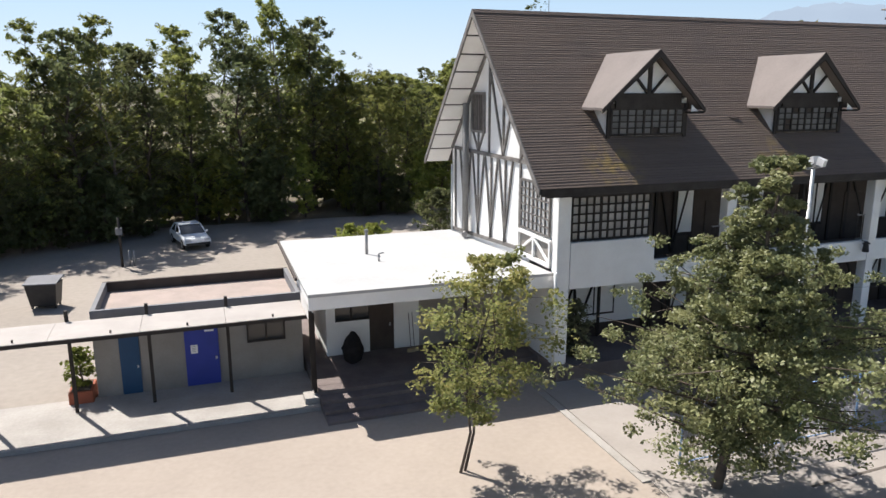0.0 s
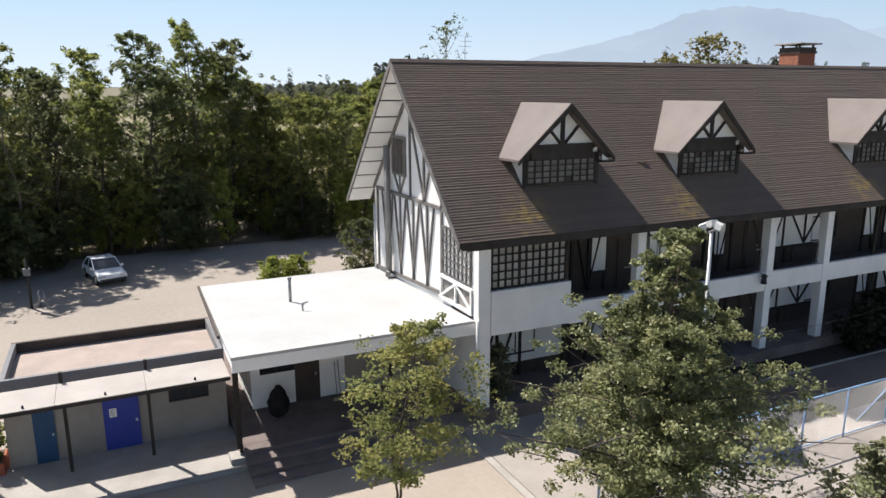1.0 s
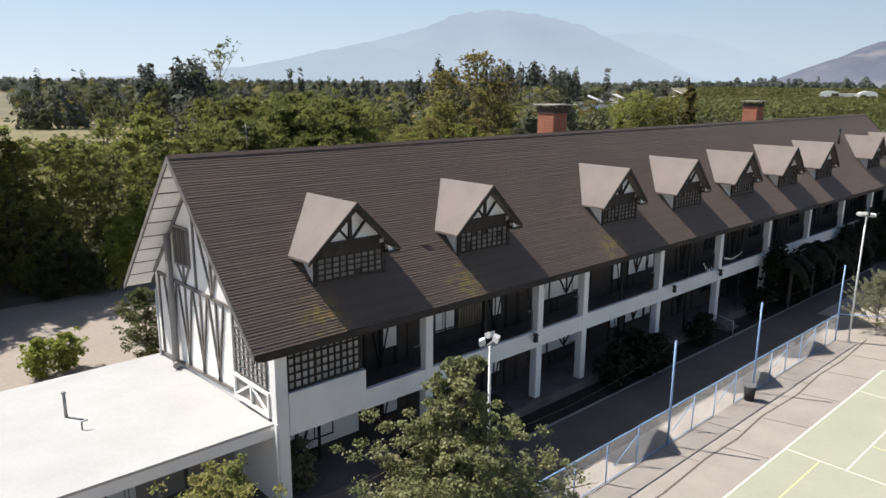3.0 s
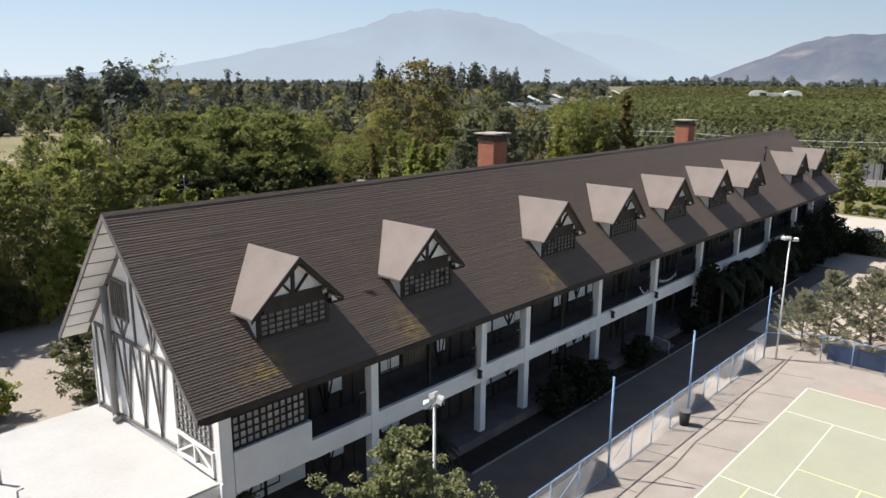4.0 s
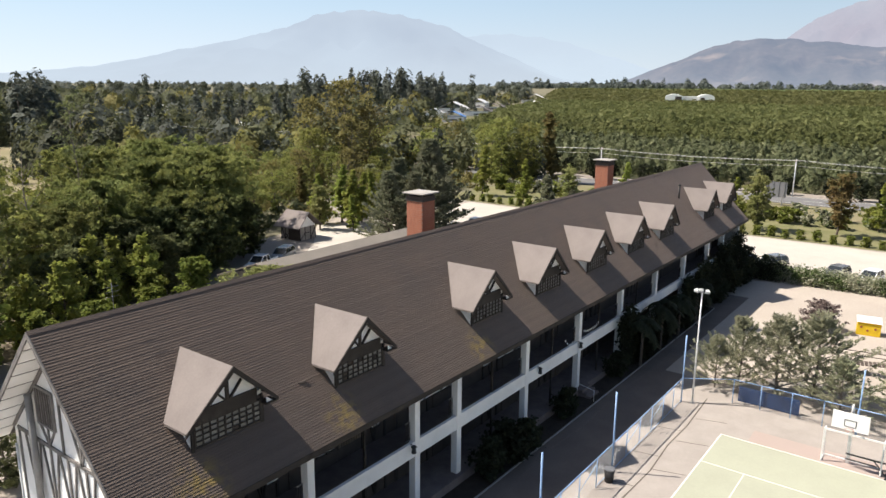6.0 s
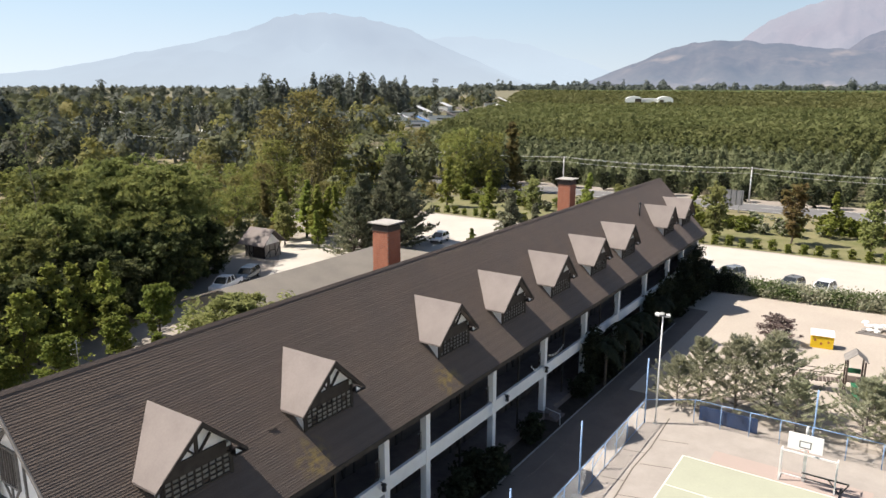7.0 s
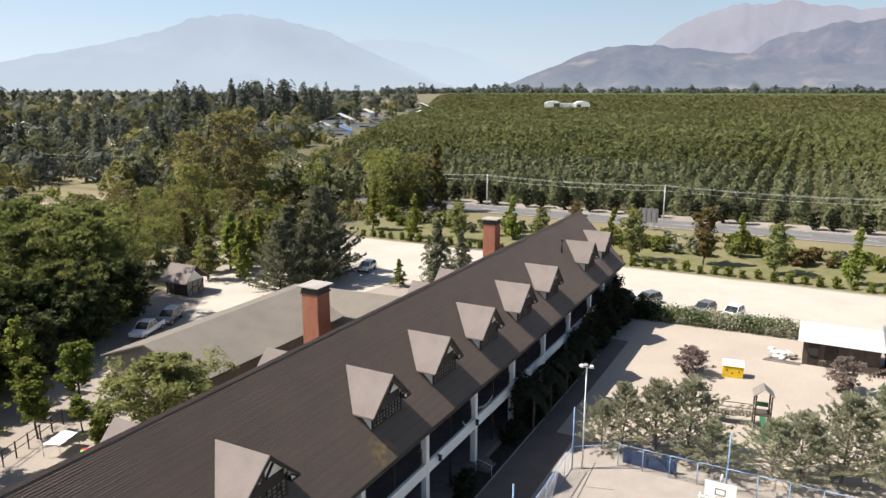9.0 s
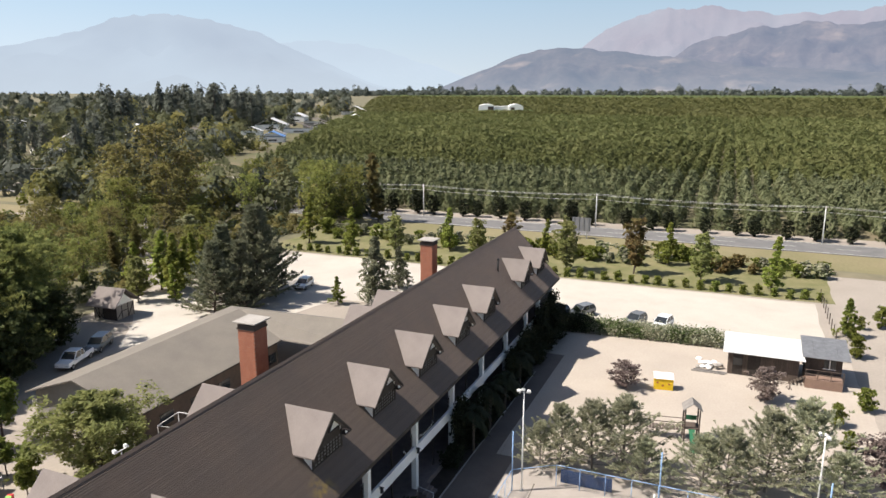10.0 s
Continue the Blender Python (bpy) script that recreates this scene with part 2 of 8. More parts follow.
PALEBARK = mat("grey_bark", (0.20, 0.175, 0.15), (0.14, 0.12, 0.10), 6, 0.95, bump=0.4, fine=25, grain=0.25, vary=0.15)
YELLOW = mat("yellow_board", (0.70, 0.47, 0.02), (0.62, 0.41, 0.02), 2, 0.6, bump=0.05, grain=0.08)
GREENPLAST = mat("green_plastic", (0.03, 0.14, 0.07), (0.025, 0.11, 0.055), 2, 0.5, bump=0.03)
TARP = mat("blue_tarpaulin", (0.016, 0.042, 0.115), (0.012, 0.032, 0.09), 1.2, 0.6, bump=0.2, fine=6, grain=0.12)
PANE = mat("curtained_pane", (0.44, 0.41, 0.38), (0.30, 0.28, 0.26), 1.2, 0.3, bump=0.02, grain=0.1, vary=0.22, spec=0.5)
DIMPANE = mat("dim_pane", (0.15, 0.145, 0.14), (0.09, 0.088, 0.085), 1.2, 0.3, bump=0.02, grain=0.1, vary=0.3, spec=0.5)
TERRA = mat("terracotta", (0.36, 0.11, 0.06), (0.29, 0.09, 0.05), 3, 0.8, bump=0.1)
ZINC = mat("pale_zinc", (0.68, 0.67, 0.65), (0.58, 0.57, 0.55), 0.6, 0.5, 0.1, bump=0.05, grain=0.08)
WOODWALL = mat("brown_boards", (0.10, 0.075, 0.06), (0.075, 0.058, 0.047), 1.5, 0.8, bump=0.2, fine=15, vary=0.15)
BROWNBOX = mat("brown_plaster", (0.24, 0.16, 0.12), (0.20, 0.13, 0.10), 1.0, 0.85, bump=0.1)
STRAW = mat("dry_stalks", (0.42, 0.33, 0.19), (0.33, 0.26, 0.15), 3, 0.9, bump=0.1)
WHITECAR = mat("white_car_paint", (0.78, 0.79, 0.80), (0.74, 0.75, 0.76), 1, 0.25, bump=0, grain=0.02, spec=0.5)
GREYCAR = mat("grey_car_paint", (0.20, 0.21, 0.22), (0.18, 0.19, 0.2), 1, 0.25, 0.3, bump=0, grain=0.02, spec=0.5)
BLUECAR = mat("dark_blue_car_paint", (0.025, 0.04, 0.10), (0.02, 0.035, 0.09), 1, 0.25, 0.2, bump=0, grain=0.02, spec=0.5)
CARGLASS = mat("car_glass", (0.02, 0.025, 0.028), (0.03, 0.033, 0.036), 1, 0.08, bump=0, grain=0.02, spec=0.6)
REDLAMP = mat("red_lens", (0.35, 0.02, 0.02), None, 1, 0.2, bump=0, grain=0.02)
CLEARLAMP = mat("clear_lens", (0.6, 0.62, 0.64), None, 1, 0.15, bump=0, grain=0.02)
BLUEROOF = mat("blue_sheet_roof", (0.10, 0.22, 0.48), (0.12, 0.25, 0.5), 0.5, 0.5, bump=0)


# yellow lichen on the roof where the dormers keep it damp
n_, k_ = SHINGLE.node_tree.nodes, SHINGLE.node_tree.links
src = n_["Principled BSDF"].inputs["Base Color"].links[0].from_socket
tc_ = n_.new("ShaderNodeTexCoord")
nz_ = n_.new("ShaderNodeTexNoise")
nz_.inputs["Scale"].default_value = 2.6
nz_.inputs["Detail"].default_value = 5
k_.new(tc_.outputs["Object"], nz_.inputs[0])
for cx_, cy_ in ((3.05, 0.55), (10.2, 0.55), (20.8, 0.5)):
    ds_ = n_.new("ShaderNodeVectorMath")
    ds_.operation = "DISTANCE"
    ds_.inputs[1].default_value = (cx_, cy_, 6.84 + 1.0256 * cy_)
    k_.new(tc_.outputs["Object"], ds_.inputs[0])
    fall = n_.new("ShaderNodeMapRange")
    fall.inputs[1].default_value = 1.25
    fall.inputs[2].default_value = 0.0
    fall.inputs[3].default_value = 0.0
    fall.inputs[4].default_value = 0.85
    k_.new(ds_.outputs["Value"], fall.inputs[0])
    sp_ = n_.new("ShaderNodeMapRange")
    sp_.inputs[1].default_value = 0.42
    sp_.inputs[2].default_value = 0.62
    k_.new(nz_.outputs[0], sp_.inputs[0])
    mu_ = n_.new("ShaderNodeMath")
    mu_.operation = "MULTIPLY"
    k_.new(fall.outputs[0], mu_.inputs[0])
    k_.new(sp_.outputs[0], mu_.inputs[1])
    mx_ = n_.new("ShaderNodeMix")
    mx_.data_type = "RGBA"
    k_.new(mu_.outputs[0], mx_.inputs[0])
    k_.new(src, mx_.inputs[6])
    mx_.inputs[7].default_value = (0.30, 0.21, 0.05, 1)
    src = mx_.outputs[2]
k_.new(src, n_["Principled BSDF"].inputs["Base Color"])

b_ = SHINGLE.node_tree.nodes["Principled BSDF"]
b_.inputs["Sheen Weight"].default_value = 0.10
b_.inputs["Sheen Roughness"].default_value = 0.6
b_.inputs["Sheen Tint"].default_value = (1.0, 0.79, 0.67, 1)

GREENS = leafmat("leaf_green", [(0.100, 0.126, 0.026), (0.135, 0.162, 0.034), (0.178, 0.195, 0.044), (0.215, 0.222, 0.054)], 0.40)
WOODGREEN = leafmat("leaf_wood_green", [(0.130, 0.152, 0.048), (0.175, 0.199, 0.058), (0.231, 0.242, 0.071), (0.282, 0.282, 0.086)], 0.52, spray=5.5)
DEEP = leafmat("leaf_deep", [(0.082, 0.098, 0.044), (0.112, 0.130, 0.056), (0.148, 0.164, 0.070), (0.185, 0.196, 0.086)], 0.50, spray=5.5)
BRIGHT = leafmat("leaf_bright", [(0.144, 0.187, 0.040), (0.214, 0.254, 0.055), (0.288, 0.305, 0.075), (0.174, 0.206, 0.048)], 0.45)
YELLOWING = leafmat("leaf_yellowing", [(0.159, 0.207, 0.081), (0.236, 0.276, 0.100), (0.354, 0.362, 0.127), (0.496, 0.454, 0.155)], 0.5, field=0.6)
SILVER = leafmat("leaf_silver", [(0.150, 0.160, 0.090), (0.200, 0.206, 0.116), (0.255, 0.252, 0.148), (0.310, 0.300, 0.185)], 0.35)
MAGNOLIA = leafmat("leaf_glossy", [(0.102, 0.117, 0.050), (0.146, 0.161, 0.069), (0.212, 0.216, 0.097), (0.296, 0.288, 0.141)], 0.33, rough=0.5, field=0.8)
RUSSET = leafmat("leaf_russet", [(0.130, 0.095, 0.042), (0.180, 0.128, 0.056), (0.150, 0.130, 0.050), (0.120, 0.120, 0.044)], 0.45)
PURPLE = leafmat("leaf_purple", [(0.150, 0.110, 0.104), (0.190, 0.148, 0.134), (0.235, 0.188, 0.164), (0.185, 0.165, 0.135)], 0.4)
SPRUCE = leafmat("needle_spruce", [(0.120, 0.135, 0.083), (0.165, 0.177, 0.110), (0.224, 0.230, 0.147), (0.287, 0.285, 0.190)], 0.3)
FARLEAF = leafmat("leaf_distant", [(0.079, 0.092, 0.053), (0.103, 0.117, 0.062), (0.132, 0.143, 0.070), (0.161, 0.165, 0.081)], 0.35, field=0.1, spray=1.1)
FARGOLD = leafmat("leaf_distant_gold", [(0.130, 0.130, 0.046), (0.165, 0.158, 0.054), (0.205, 0.188, 0.064), (0.240, 0.210, 0.076)], 0.4, field=0.1, spray=1.1)
# haze of the distance is put into these two grey leaf colours
FARHAZEGREY = leafmat("leaf_distant_haze_grey", [(0.082, 0.092, 0.074), (0.102, 0.112, 0.090), (0.122, 0.132, 0.104), (0.144, 0.152, 0.118)], 0.3, field=0.1, spray=0.8)
HAZELINE = leafmat("leaf_haze_tree_line", [(0.086, 0.102, 0.088), (0.104, 0.120, 0.104), (0.122, 0.138, 0.120), (0.142, 0.156, 0.136)], 0.3, field=0.1, spray=0.8)
FARDARK = leafmat("leaf_distant_dark", [(0.043, 0.052, 0.036), (0.058, 0.066, 0.044), (0.074, 0.082, 0.053), (0.098, 0.101, 0.061)], 0.25, field=0.07, spray=1.1)
# darker copy of the wood's leaves, its shaded side put into the colour
WOODSHADE = leafmat("leaf_shaded_wood", [(0.040, 0.052, 0.020), (0.054, 0.068, 0.026), (0.074, 0.088, 0.032), (0.096, 0.108, 0.040)], 0.3, spray=5.0)
# dark evergreen leaf that also paints the shade over the gallery plants
SHADY = leafmat("leaf_evergreen_shaded", [(0.018, 0.022, 0.013), (0.024, 0.029, 0.015), (0.036, 0.041, 0.020), (0.048, 0.052, 0.025)], 0.2)
ACACIA = leafmat("leaf_acacia", [(0.103, 0.122, 0.040), (0.140, 0.161, 0.051), (0.191, 0.205, 0.064), (0.253, 0.253, 0.079)], 0.42, field=0.2, spray=5.0)
OLIVE = leafmat("leaf_olive", [(0.125, 0.108, 0.046), (0.165, 0.142, 0.056), (0.205, 0.182, 0.064), (0.215, 0.205, 0.066)], 0.45)
GOLD = leafmat("leaf_gold", [(0.160, 0.187, 0.066), (0.212, 0.234, 0.085), (0.275, 0.283, 0.110), (0.320, 0.312, 0.136)], 0.5)
PINE = leafmat("needle_pine", [(0.238, 0.259, 0.171), (0.323, 0.333, 0.221), (0.420, 0.419, 0.285), (0.521, 0.507, 0.365)], 0.55)
BLOSSOM = leafmat("leaf_flowering", [(0.06, 0.09, 0.03), (0.10, 0.13, 0.045), (0.42, 0.40, 0.30), (0.075, 0.105, 0.035)])
ORCHARD = leafmat("leaf_orchard", [(0.078, 0.092, 0.046), (0.112, 0.126, 0.062), (0.155, 0.166, 0.084), (0.205, 0.212, 0.116)], 0.3, field=0.25, spray=2.0)
ORCHARD_FAR = leafmat("leaf_orchard_far", [(0.086, 0.097, 0.035), (0.110, 0.119, 0.043), (0.136, 0.141, 0.053), (0.157, 0.158, 0.065)], 0.4, field=0.03, spray=1.2)
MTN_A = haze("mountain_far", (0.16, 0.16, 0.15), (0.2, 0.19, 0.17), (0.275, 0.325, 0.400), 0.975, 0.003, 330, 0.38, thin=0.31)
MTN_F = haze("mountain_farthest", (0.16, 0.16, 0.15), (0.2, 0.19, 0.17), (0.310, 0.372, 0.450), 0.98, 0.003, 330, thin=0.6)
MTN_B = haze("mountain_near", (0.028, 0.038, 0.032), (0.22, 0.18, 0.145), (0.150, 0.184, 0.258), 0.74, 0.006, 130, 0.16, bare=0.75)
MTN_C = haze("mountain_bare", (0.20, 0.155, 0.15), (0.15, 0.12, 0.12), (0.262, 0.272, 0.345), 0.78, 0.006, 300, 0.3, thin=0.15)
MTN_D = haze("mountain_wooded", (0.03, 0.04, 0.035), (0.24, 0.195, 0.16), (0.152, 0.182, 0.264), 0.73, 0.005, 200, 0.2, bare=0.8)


def haze_sky(name, low, high, top):
    """The pale air over the horizon, whiter below and bluer above."""
    m = bpy.data.materials.new(name)
    m.use_nodes = True
    n, k = m.node_tree.nodes, m.node_tree.links
    n.remove(n["Principled BSDF"])
    tc = n.new("ShaderNodeTexCoord")
    sp = n.new("ShaderNodeSeparateXYZ")
    k.new(tc.outputs["Object"], sp.inputs[0])
    rg = n.new("ShaderNodeMapRange")
    rg.inputs[2].default_value = top
    k.new(sp.outputs[2], rg.inputs[0])
    mix = n.new("ShaderNodeMix")
    mix.data_type = "RGBA"
    mix.inputs[6].default_value = (*low, 1)
    mix.inputs[7].default_value = (*high, 1)
    k.new(rg.outputs[0], mix.inputs[0])
    em = n.new("ShaderNodeEmission")
    k.new(mix.outputs[2], em.inputs[0])
    # the air glows more towards the sun's side
    dt = n.new("ShaderNodeVectorMath")
    dt.operation = "DOT_PRODUCT"
    dt.inputs[1].default_value = (-0.479 / 4750, 0.878 / 4750, 0)
    k.new(tc.outputs["Object"], dt.inputs[0])
    st = n.new("ShaderNodeMapRange")
    st.inputs[1].default_value = -0.3
    st.inputs[2].default_value = 0.8
    st.inputs[3].default_value = 0.88
    st.inputs[4].default_value = 1.12
    k.new(dt.outputs["Value"], st.inputs[0])
    k.new(st.outputs[0], em.inputs[1])
    k.new(em.outputs[0], n["Material Output"].inputs[0])
    return m


AIR = haze_sky("hazy_air", (0.445, 0.495, 0.538), (0.295, 0.402, 0.508), 620.0)


# ---- helpers of this scene ----
def box(bm, x0, x1, y0, y1, z0, z1):
    v = [bm.verts.new((x, y, z)) for z in (z0, z1) for y in (y0, y1) for x in (x0, x1)]
    for f in ((0, 2, 3, 1), (4, 5, 7, 6), (0, 1, 5, 4), (1, 3, 7, 5), (3, 2, 6, 7), (2, 0, 4, 6)):
        bm.faces.new([v[i] for i in f])
    return bm


def beam(bm, p, q, w, d, up=(0, 0, 1)):
    """A squared bar from p to q, w wide across and d thick along up."""
    p, q = Vector(p), Vector(q)
    a = (q - p).normalized()
    s = a.cross(Vector(up))
    if s.length < 1e-4:
        s = a.cross(Vector((0, 1, 0)))
    s.normalize()
    u = s.cross(a).normalized()
    v = [bm.verts.new(e + s * i * w / 2 + u * j * d / 2) for e in (p, q) for i, j in ((-1, -1), (1, -1), (1, 1), (-1, 1))]
    for f in ((3, 2, 1, 0), (4, 5, 6, 7), (0, 1, 5, 4), (1, 2, 6, 5), (2, 3, 7, 6), (3, 0, 4, 7)):
        bm.faces.new([v[i] for i in f])
    return bm


def tube(bm, p, q, r0, r1=None, n=10, cap=True):
    """A round bar from p to q, tapering from r0 to r1."""
    p, q = Vector(p), Vector(q)
    r1 = r0 if r1 is None else r1
    a = (q - p).normalized()
    s = a.orthogonal().normalized()
    u = a.cross(s)
    rings = []
    for e, r in ((p, r0), (q, r1)):
        rings.append([bm.verts.new(e + (s * math.cos(2 * math.pi * i / n) + u * math.sin(2 * math.pi * i / n)) * r) for i in range(n)])
    for i in range(n):
        f = bm.faces.new((rings[0][i], rings[0][(i + 1) % n], rings[1][(i + 1) % n], rings[1][i]))
        f.smooth = True
    if cap:
        bm.faces.new(rings[0][::-1])
        bm.faces.new(rings[1])
    return bm


def prism(bm, pts, thick):
    """A plate from a flat outline, thickened by the vector thick."""
    t = Vector(thick)
    a = [bm.verts.new(p) for p in pts]
    b = [bm.verts.new(Vector(p) + t) for p in pts]
    bm.faces.new(a[::-1])
    bm.faces.new(b)
    for i in range(len(a)):
        j = (i + 1) % len(a)
        bm.faces.new((a[i], a[j], b[j], b[i]))
    bmesh.ops.recalc_face_normals(bm, faces=bm.faces)
    return bm


def mesh_of(name, bm, material, bevel=0.0):
    if bevel:
        bmesh.ops.bevel(bm, geom=list(bm.edges), offset=bevel, segments=1, affect="EDGES")
    me = bpy.data.meshes.new(name)
    bm.to_mesh(me)
    bm.free()
    me.materials.append(material)
    return me


def put(name, me, parent=None, m=None, label=""):
    ob = new(name, me)
    if parent is not None:
        ob.parent = parent
    if m is not None:
        ob.matrix_basis = m
    return tagged(ob, label) if label else ob


def part(name, bm, material, parent=None, label="", bevel=0.0):
    return put(name, mesh_of(name, bm, material, bevel), parent, None, label)


def thing(name, label, category, m=None, group="", kind=""):
    ob = new(name)
    ob.empty_display_size = 0.3
    if m is not None:
        ob.matrix_basis = m
    return tagged(ob, label, category, group, kind)


def structure(name, bm, material, label, category=""):
    return tagged(part(name, bm, material), label, category or name.split("_")[0], kind="structure")


def B():
    return bmesh.new()


# ---- the ground ----
def sheet(name, material, label, outline, z):
    bm = B()
    bm.faces.new([bm.verts.new((x, y, z)) for x, y in outline])
    return structure(name, bm, material, label)


def grid_sheet(name, material, label, x0, x1, y0, y1, z, step, rough, seed):
    """A sheet whose outline wanders like a worn edge."""
    rng = random.Random(seed)
    pts = []
    for (ax, ay), (bx, by) in (((x0, y0), (x1, y0)), ((x1, y0), (x1, y1)), ((x1, y1), (x0, y1)), ((x0, y1), (x0, y0))):
        n = max(2, int(math.hypot(bx - ax, by - ay) / step))
        for i in range(n):
            f = i / n
            pts.append((ax + (bx - ax) * f + rng.uniform(-rough, rough), ay + (by - ay) * f + rng.uniform(-rough, rough)))
    return sheet(name, material, label, pts, z)


def rise(x, y):
    """The valley floor climbs gently towards the hills."""
    return max(0.0, math.hypot(x + 10, y + 20) - 700) * 0.0085


bm = B()
ring = []
for r in (0.0, 160.0, 720.0, 2000.0, 4800.0):
    ring.append([bm.verts.new((r * math.cos(a * math.pi / 24) + 20, r * math.sin(a * math.pi / 24), max(0.0, r - 720) * 0.0085)) for a in range(48)] if r else [bm.verts.new((20, 0, 0))] * 48)
for a, b in zip(ring, ring[1:]):
    for i in range(48):
        j = (i + 1) % 48
        if a[0] is a[1]:
            bm.faces.new((a[0], b[i], b[j]))
        else:
            bm.faces.new((a[i], b[i], b[j], a[j]))
structure("ground", bm, FARLAND, "wide flat valley floor of farmland reaching the hills", "ground")
sheet("dirt_lot", DIRT, "pale sandy dirt of the school grounds, dusty and dry", [(-90, -90), (118, -90), (118, -34), (100.5, -32), (100.2, 60), (84, 61), (72, 60), (62, 61), (40, 58), (20, 56), (-90, 62)], 0.012)
grid_sheet("sand_yard", YARD, "packed pale sand of the front yard", -60, 0.2, -60, 1.0, 0.022, 3, 0.05, 3)
grid_sheet("playground_sand", PLAYSAND, "pale trodden sand of the playground", 41.55, 75.7, -33, -0.2, 0.02, 3, 0.3, 9)
grid_sheet("parking_gravel", GRAVEL, "wide pale gravel parking strip beside the garden", 75.8, 99.6, -31, 56, 0.026, 4, 0.25, 4)
sheet("parking_gravel_inner", GRAVEL, "pale gravel forecourt between conifers and the low wing", [(50, 38), (75.8, 33), (75.8, 56), (66, 62), (56, 52), (48, 46)], 0.03)
grid_sheet("lawn", LAWN, "green garden lawn with shrubs along the road", 100.4, 122.5, -34, 64, 0.034, 3, 0.35, 5)
grid_sheet("verge", FIELD, "rough grassy verge between garden and road", 122.5, 136.2, -120, 240, 0.02, 4, 0.4, 6)
grid_sheet("far_verge", DIRT, "bare earth strip along the orchard edge", 146.4, 153, -160, 330, 0.02, 4, 0.4, 7)
grid_sheet("orchard_floor", ORCHFLOOR, "shaded earth and weeds under the orchard rows", 153, 700, -190, 370, 0.016, 12, 1.0, 8)
sheet("dry_meadow", FIELD, "dry yellow-green meadow behind the trees", [(-60, 75), (60, 85), (118, 110), (120, 240), (40, 420), (-160, 420), (-160, 90)], 0.018)
sheet("dirt_track", DIRT, "pale dirt track across the meadow", [(-40, 168), (40, 160), (90, 150), (121, 138), (121, 142), (92, 154), (42, 164), (-40, 172)], 0.04)
sheet("garden_path", DIRT, "winding dirt path between the trees", [(70, 58), (82, 67), (92, 85), (112, 105), (121, 112), (121, 114.5), (110, 108), (89, 88), (78, 72), (65, 62)], 0.042)

# litter sheet darkened to hold the wood's shade as well
sheet("wood_floor", LITTER, "leaf litter under the wood with its shade painted in", [(-90, 37), (-20, 35.5), (4, 35.5), (12, 39), (34, 50), (46, 55), (52, 66), (40, 74), (-20, 72), (-90, 70)], 0.024)

# road with its lines
bm = box(B(), 136.4, 146.2, -260, 420, -0.3, 0.10)
structure("road", bm, ASPHALT, "grey asphalt country road along the orchard")
bm = B()
for i in range(60):
    box(bm, 141.2, 141.36, -240 + 11 * i, -236 + 11 * i, 0.10, 0.106)
for x in (137.0, 145.5):
    box(bm, x, x + 0.14, -255, 415, 0.10, 0.106)
structure("road_marking", bm, LINEWHITE, "worn white lane markings on asphalt", "road marking")

# court
bm = box(B(), 0.3, 40.5, -32, -5.75, -0.3, 0.05)
structure("pavement_court", bm, APRON, "beige concrete apron of the sports court", "pavement")
# building's shadow painted on the passage: dark slab inside it, pale strip outside
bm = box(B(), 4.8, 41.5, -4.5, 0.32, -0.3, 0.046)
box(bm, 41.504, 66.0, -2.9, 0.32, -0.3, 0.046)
structure("pavement_passage", bm, mat("shadow_dark_concrete", (0.165, 0.134, 0.112), (0.130, 0.106, 0.090), 0.4, 0.9, bump=0.2, fine=8, grain=0.12), "concrete passage between building and court fence, shadow painted dark", "pavement")
bm = box(B(), 0.35, 41.5, -5.75, -4.504, -0.3, 0.046)
box(bm, 0.35, 4.796, -4.5, 0.32, -0.3, 0.046)
structure("pavement_edge", bm, APRON, "same concrete left pale as sunlit along the court fence", "pavement")
bm = box(B(), 33.45, 35.2, -20, -11.0, 0.04, 0.056)
structure("court_runoff", bm, COURTRED, "faded red run-off at the court's end", "court")
bm = box(B(), -1.2, 33.42, -24.6, -9.45, 0.04, 0.06)
structure("court_surface", bm, COURTGREEN, "faded pale green sports court surface", "court")
bm = B()
box(bm, -1.2, 33.42, -9.48, -9.39, 0.06, 0.066)
box(bm, 33.35, 33.44, -24.6, -9.48, 0.06, 0.066)
box(bm, 29.25, 29.33, -24.6, -9.48, 0.06, 0.066)
box(bm, 20.16, 29.25, -11.92, -11.85, 0.06, 0.066)
box(bm, 20.12, 20.20, -17, -9.48, 0.06, 0.066)
structure("court_line_white", bm, LINEWHITE, "white painted court lines", "court line")
bm = B()
box(bm, 23.2, 23.27, -24.0, -11.92, 0.06, 0.066)
box(bm, 14.0, 23.2, -14.6, -14.53, 0.06, 0.066)
box(bm, 8.0, 20.12, -10.9, -10.84, 0.06, 0.066)
structure("court_line_yellow", bm, LINEYELLOW, "pale yellow painted court lines", "court line")
bm = B()
cr = [(38.2, -7.1), (33.2, -7.35), (30, -7.25), (26.4, -7.5), (22.5, -7.35), (19.5, -7.6), (16.8, -7.5), (13, -7.7), (9, -7.6), (4, -7.8)]
for (ax, ay), (bx, by) in zip(cr, cr[1:]):
    beam(bm, (ax, ay, 0.05), (bx, by, 0.05), 0.09, 0.012)
for x in (18.2, 22.4, 26.6, 30.8, 34.6):
    beam(bm, (x, -7.45, 0.05), (x + 0.55, -9.3, 0.05), 0.05, 0.012)
for x in (16, 20, 24, 28, 32):
    beam(bm, (x, -5.9, 0.05), (x + 0.3, -7.4, 0.05), 0.04, 0.012)
structure("slab_seam", bm, SEAM, "dark filled joints across the concrete apron", "seam")

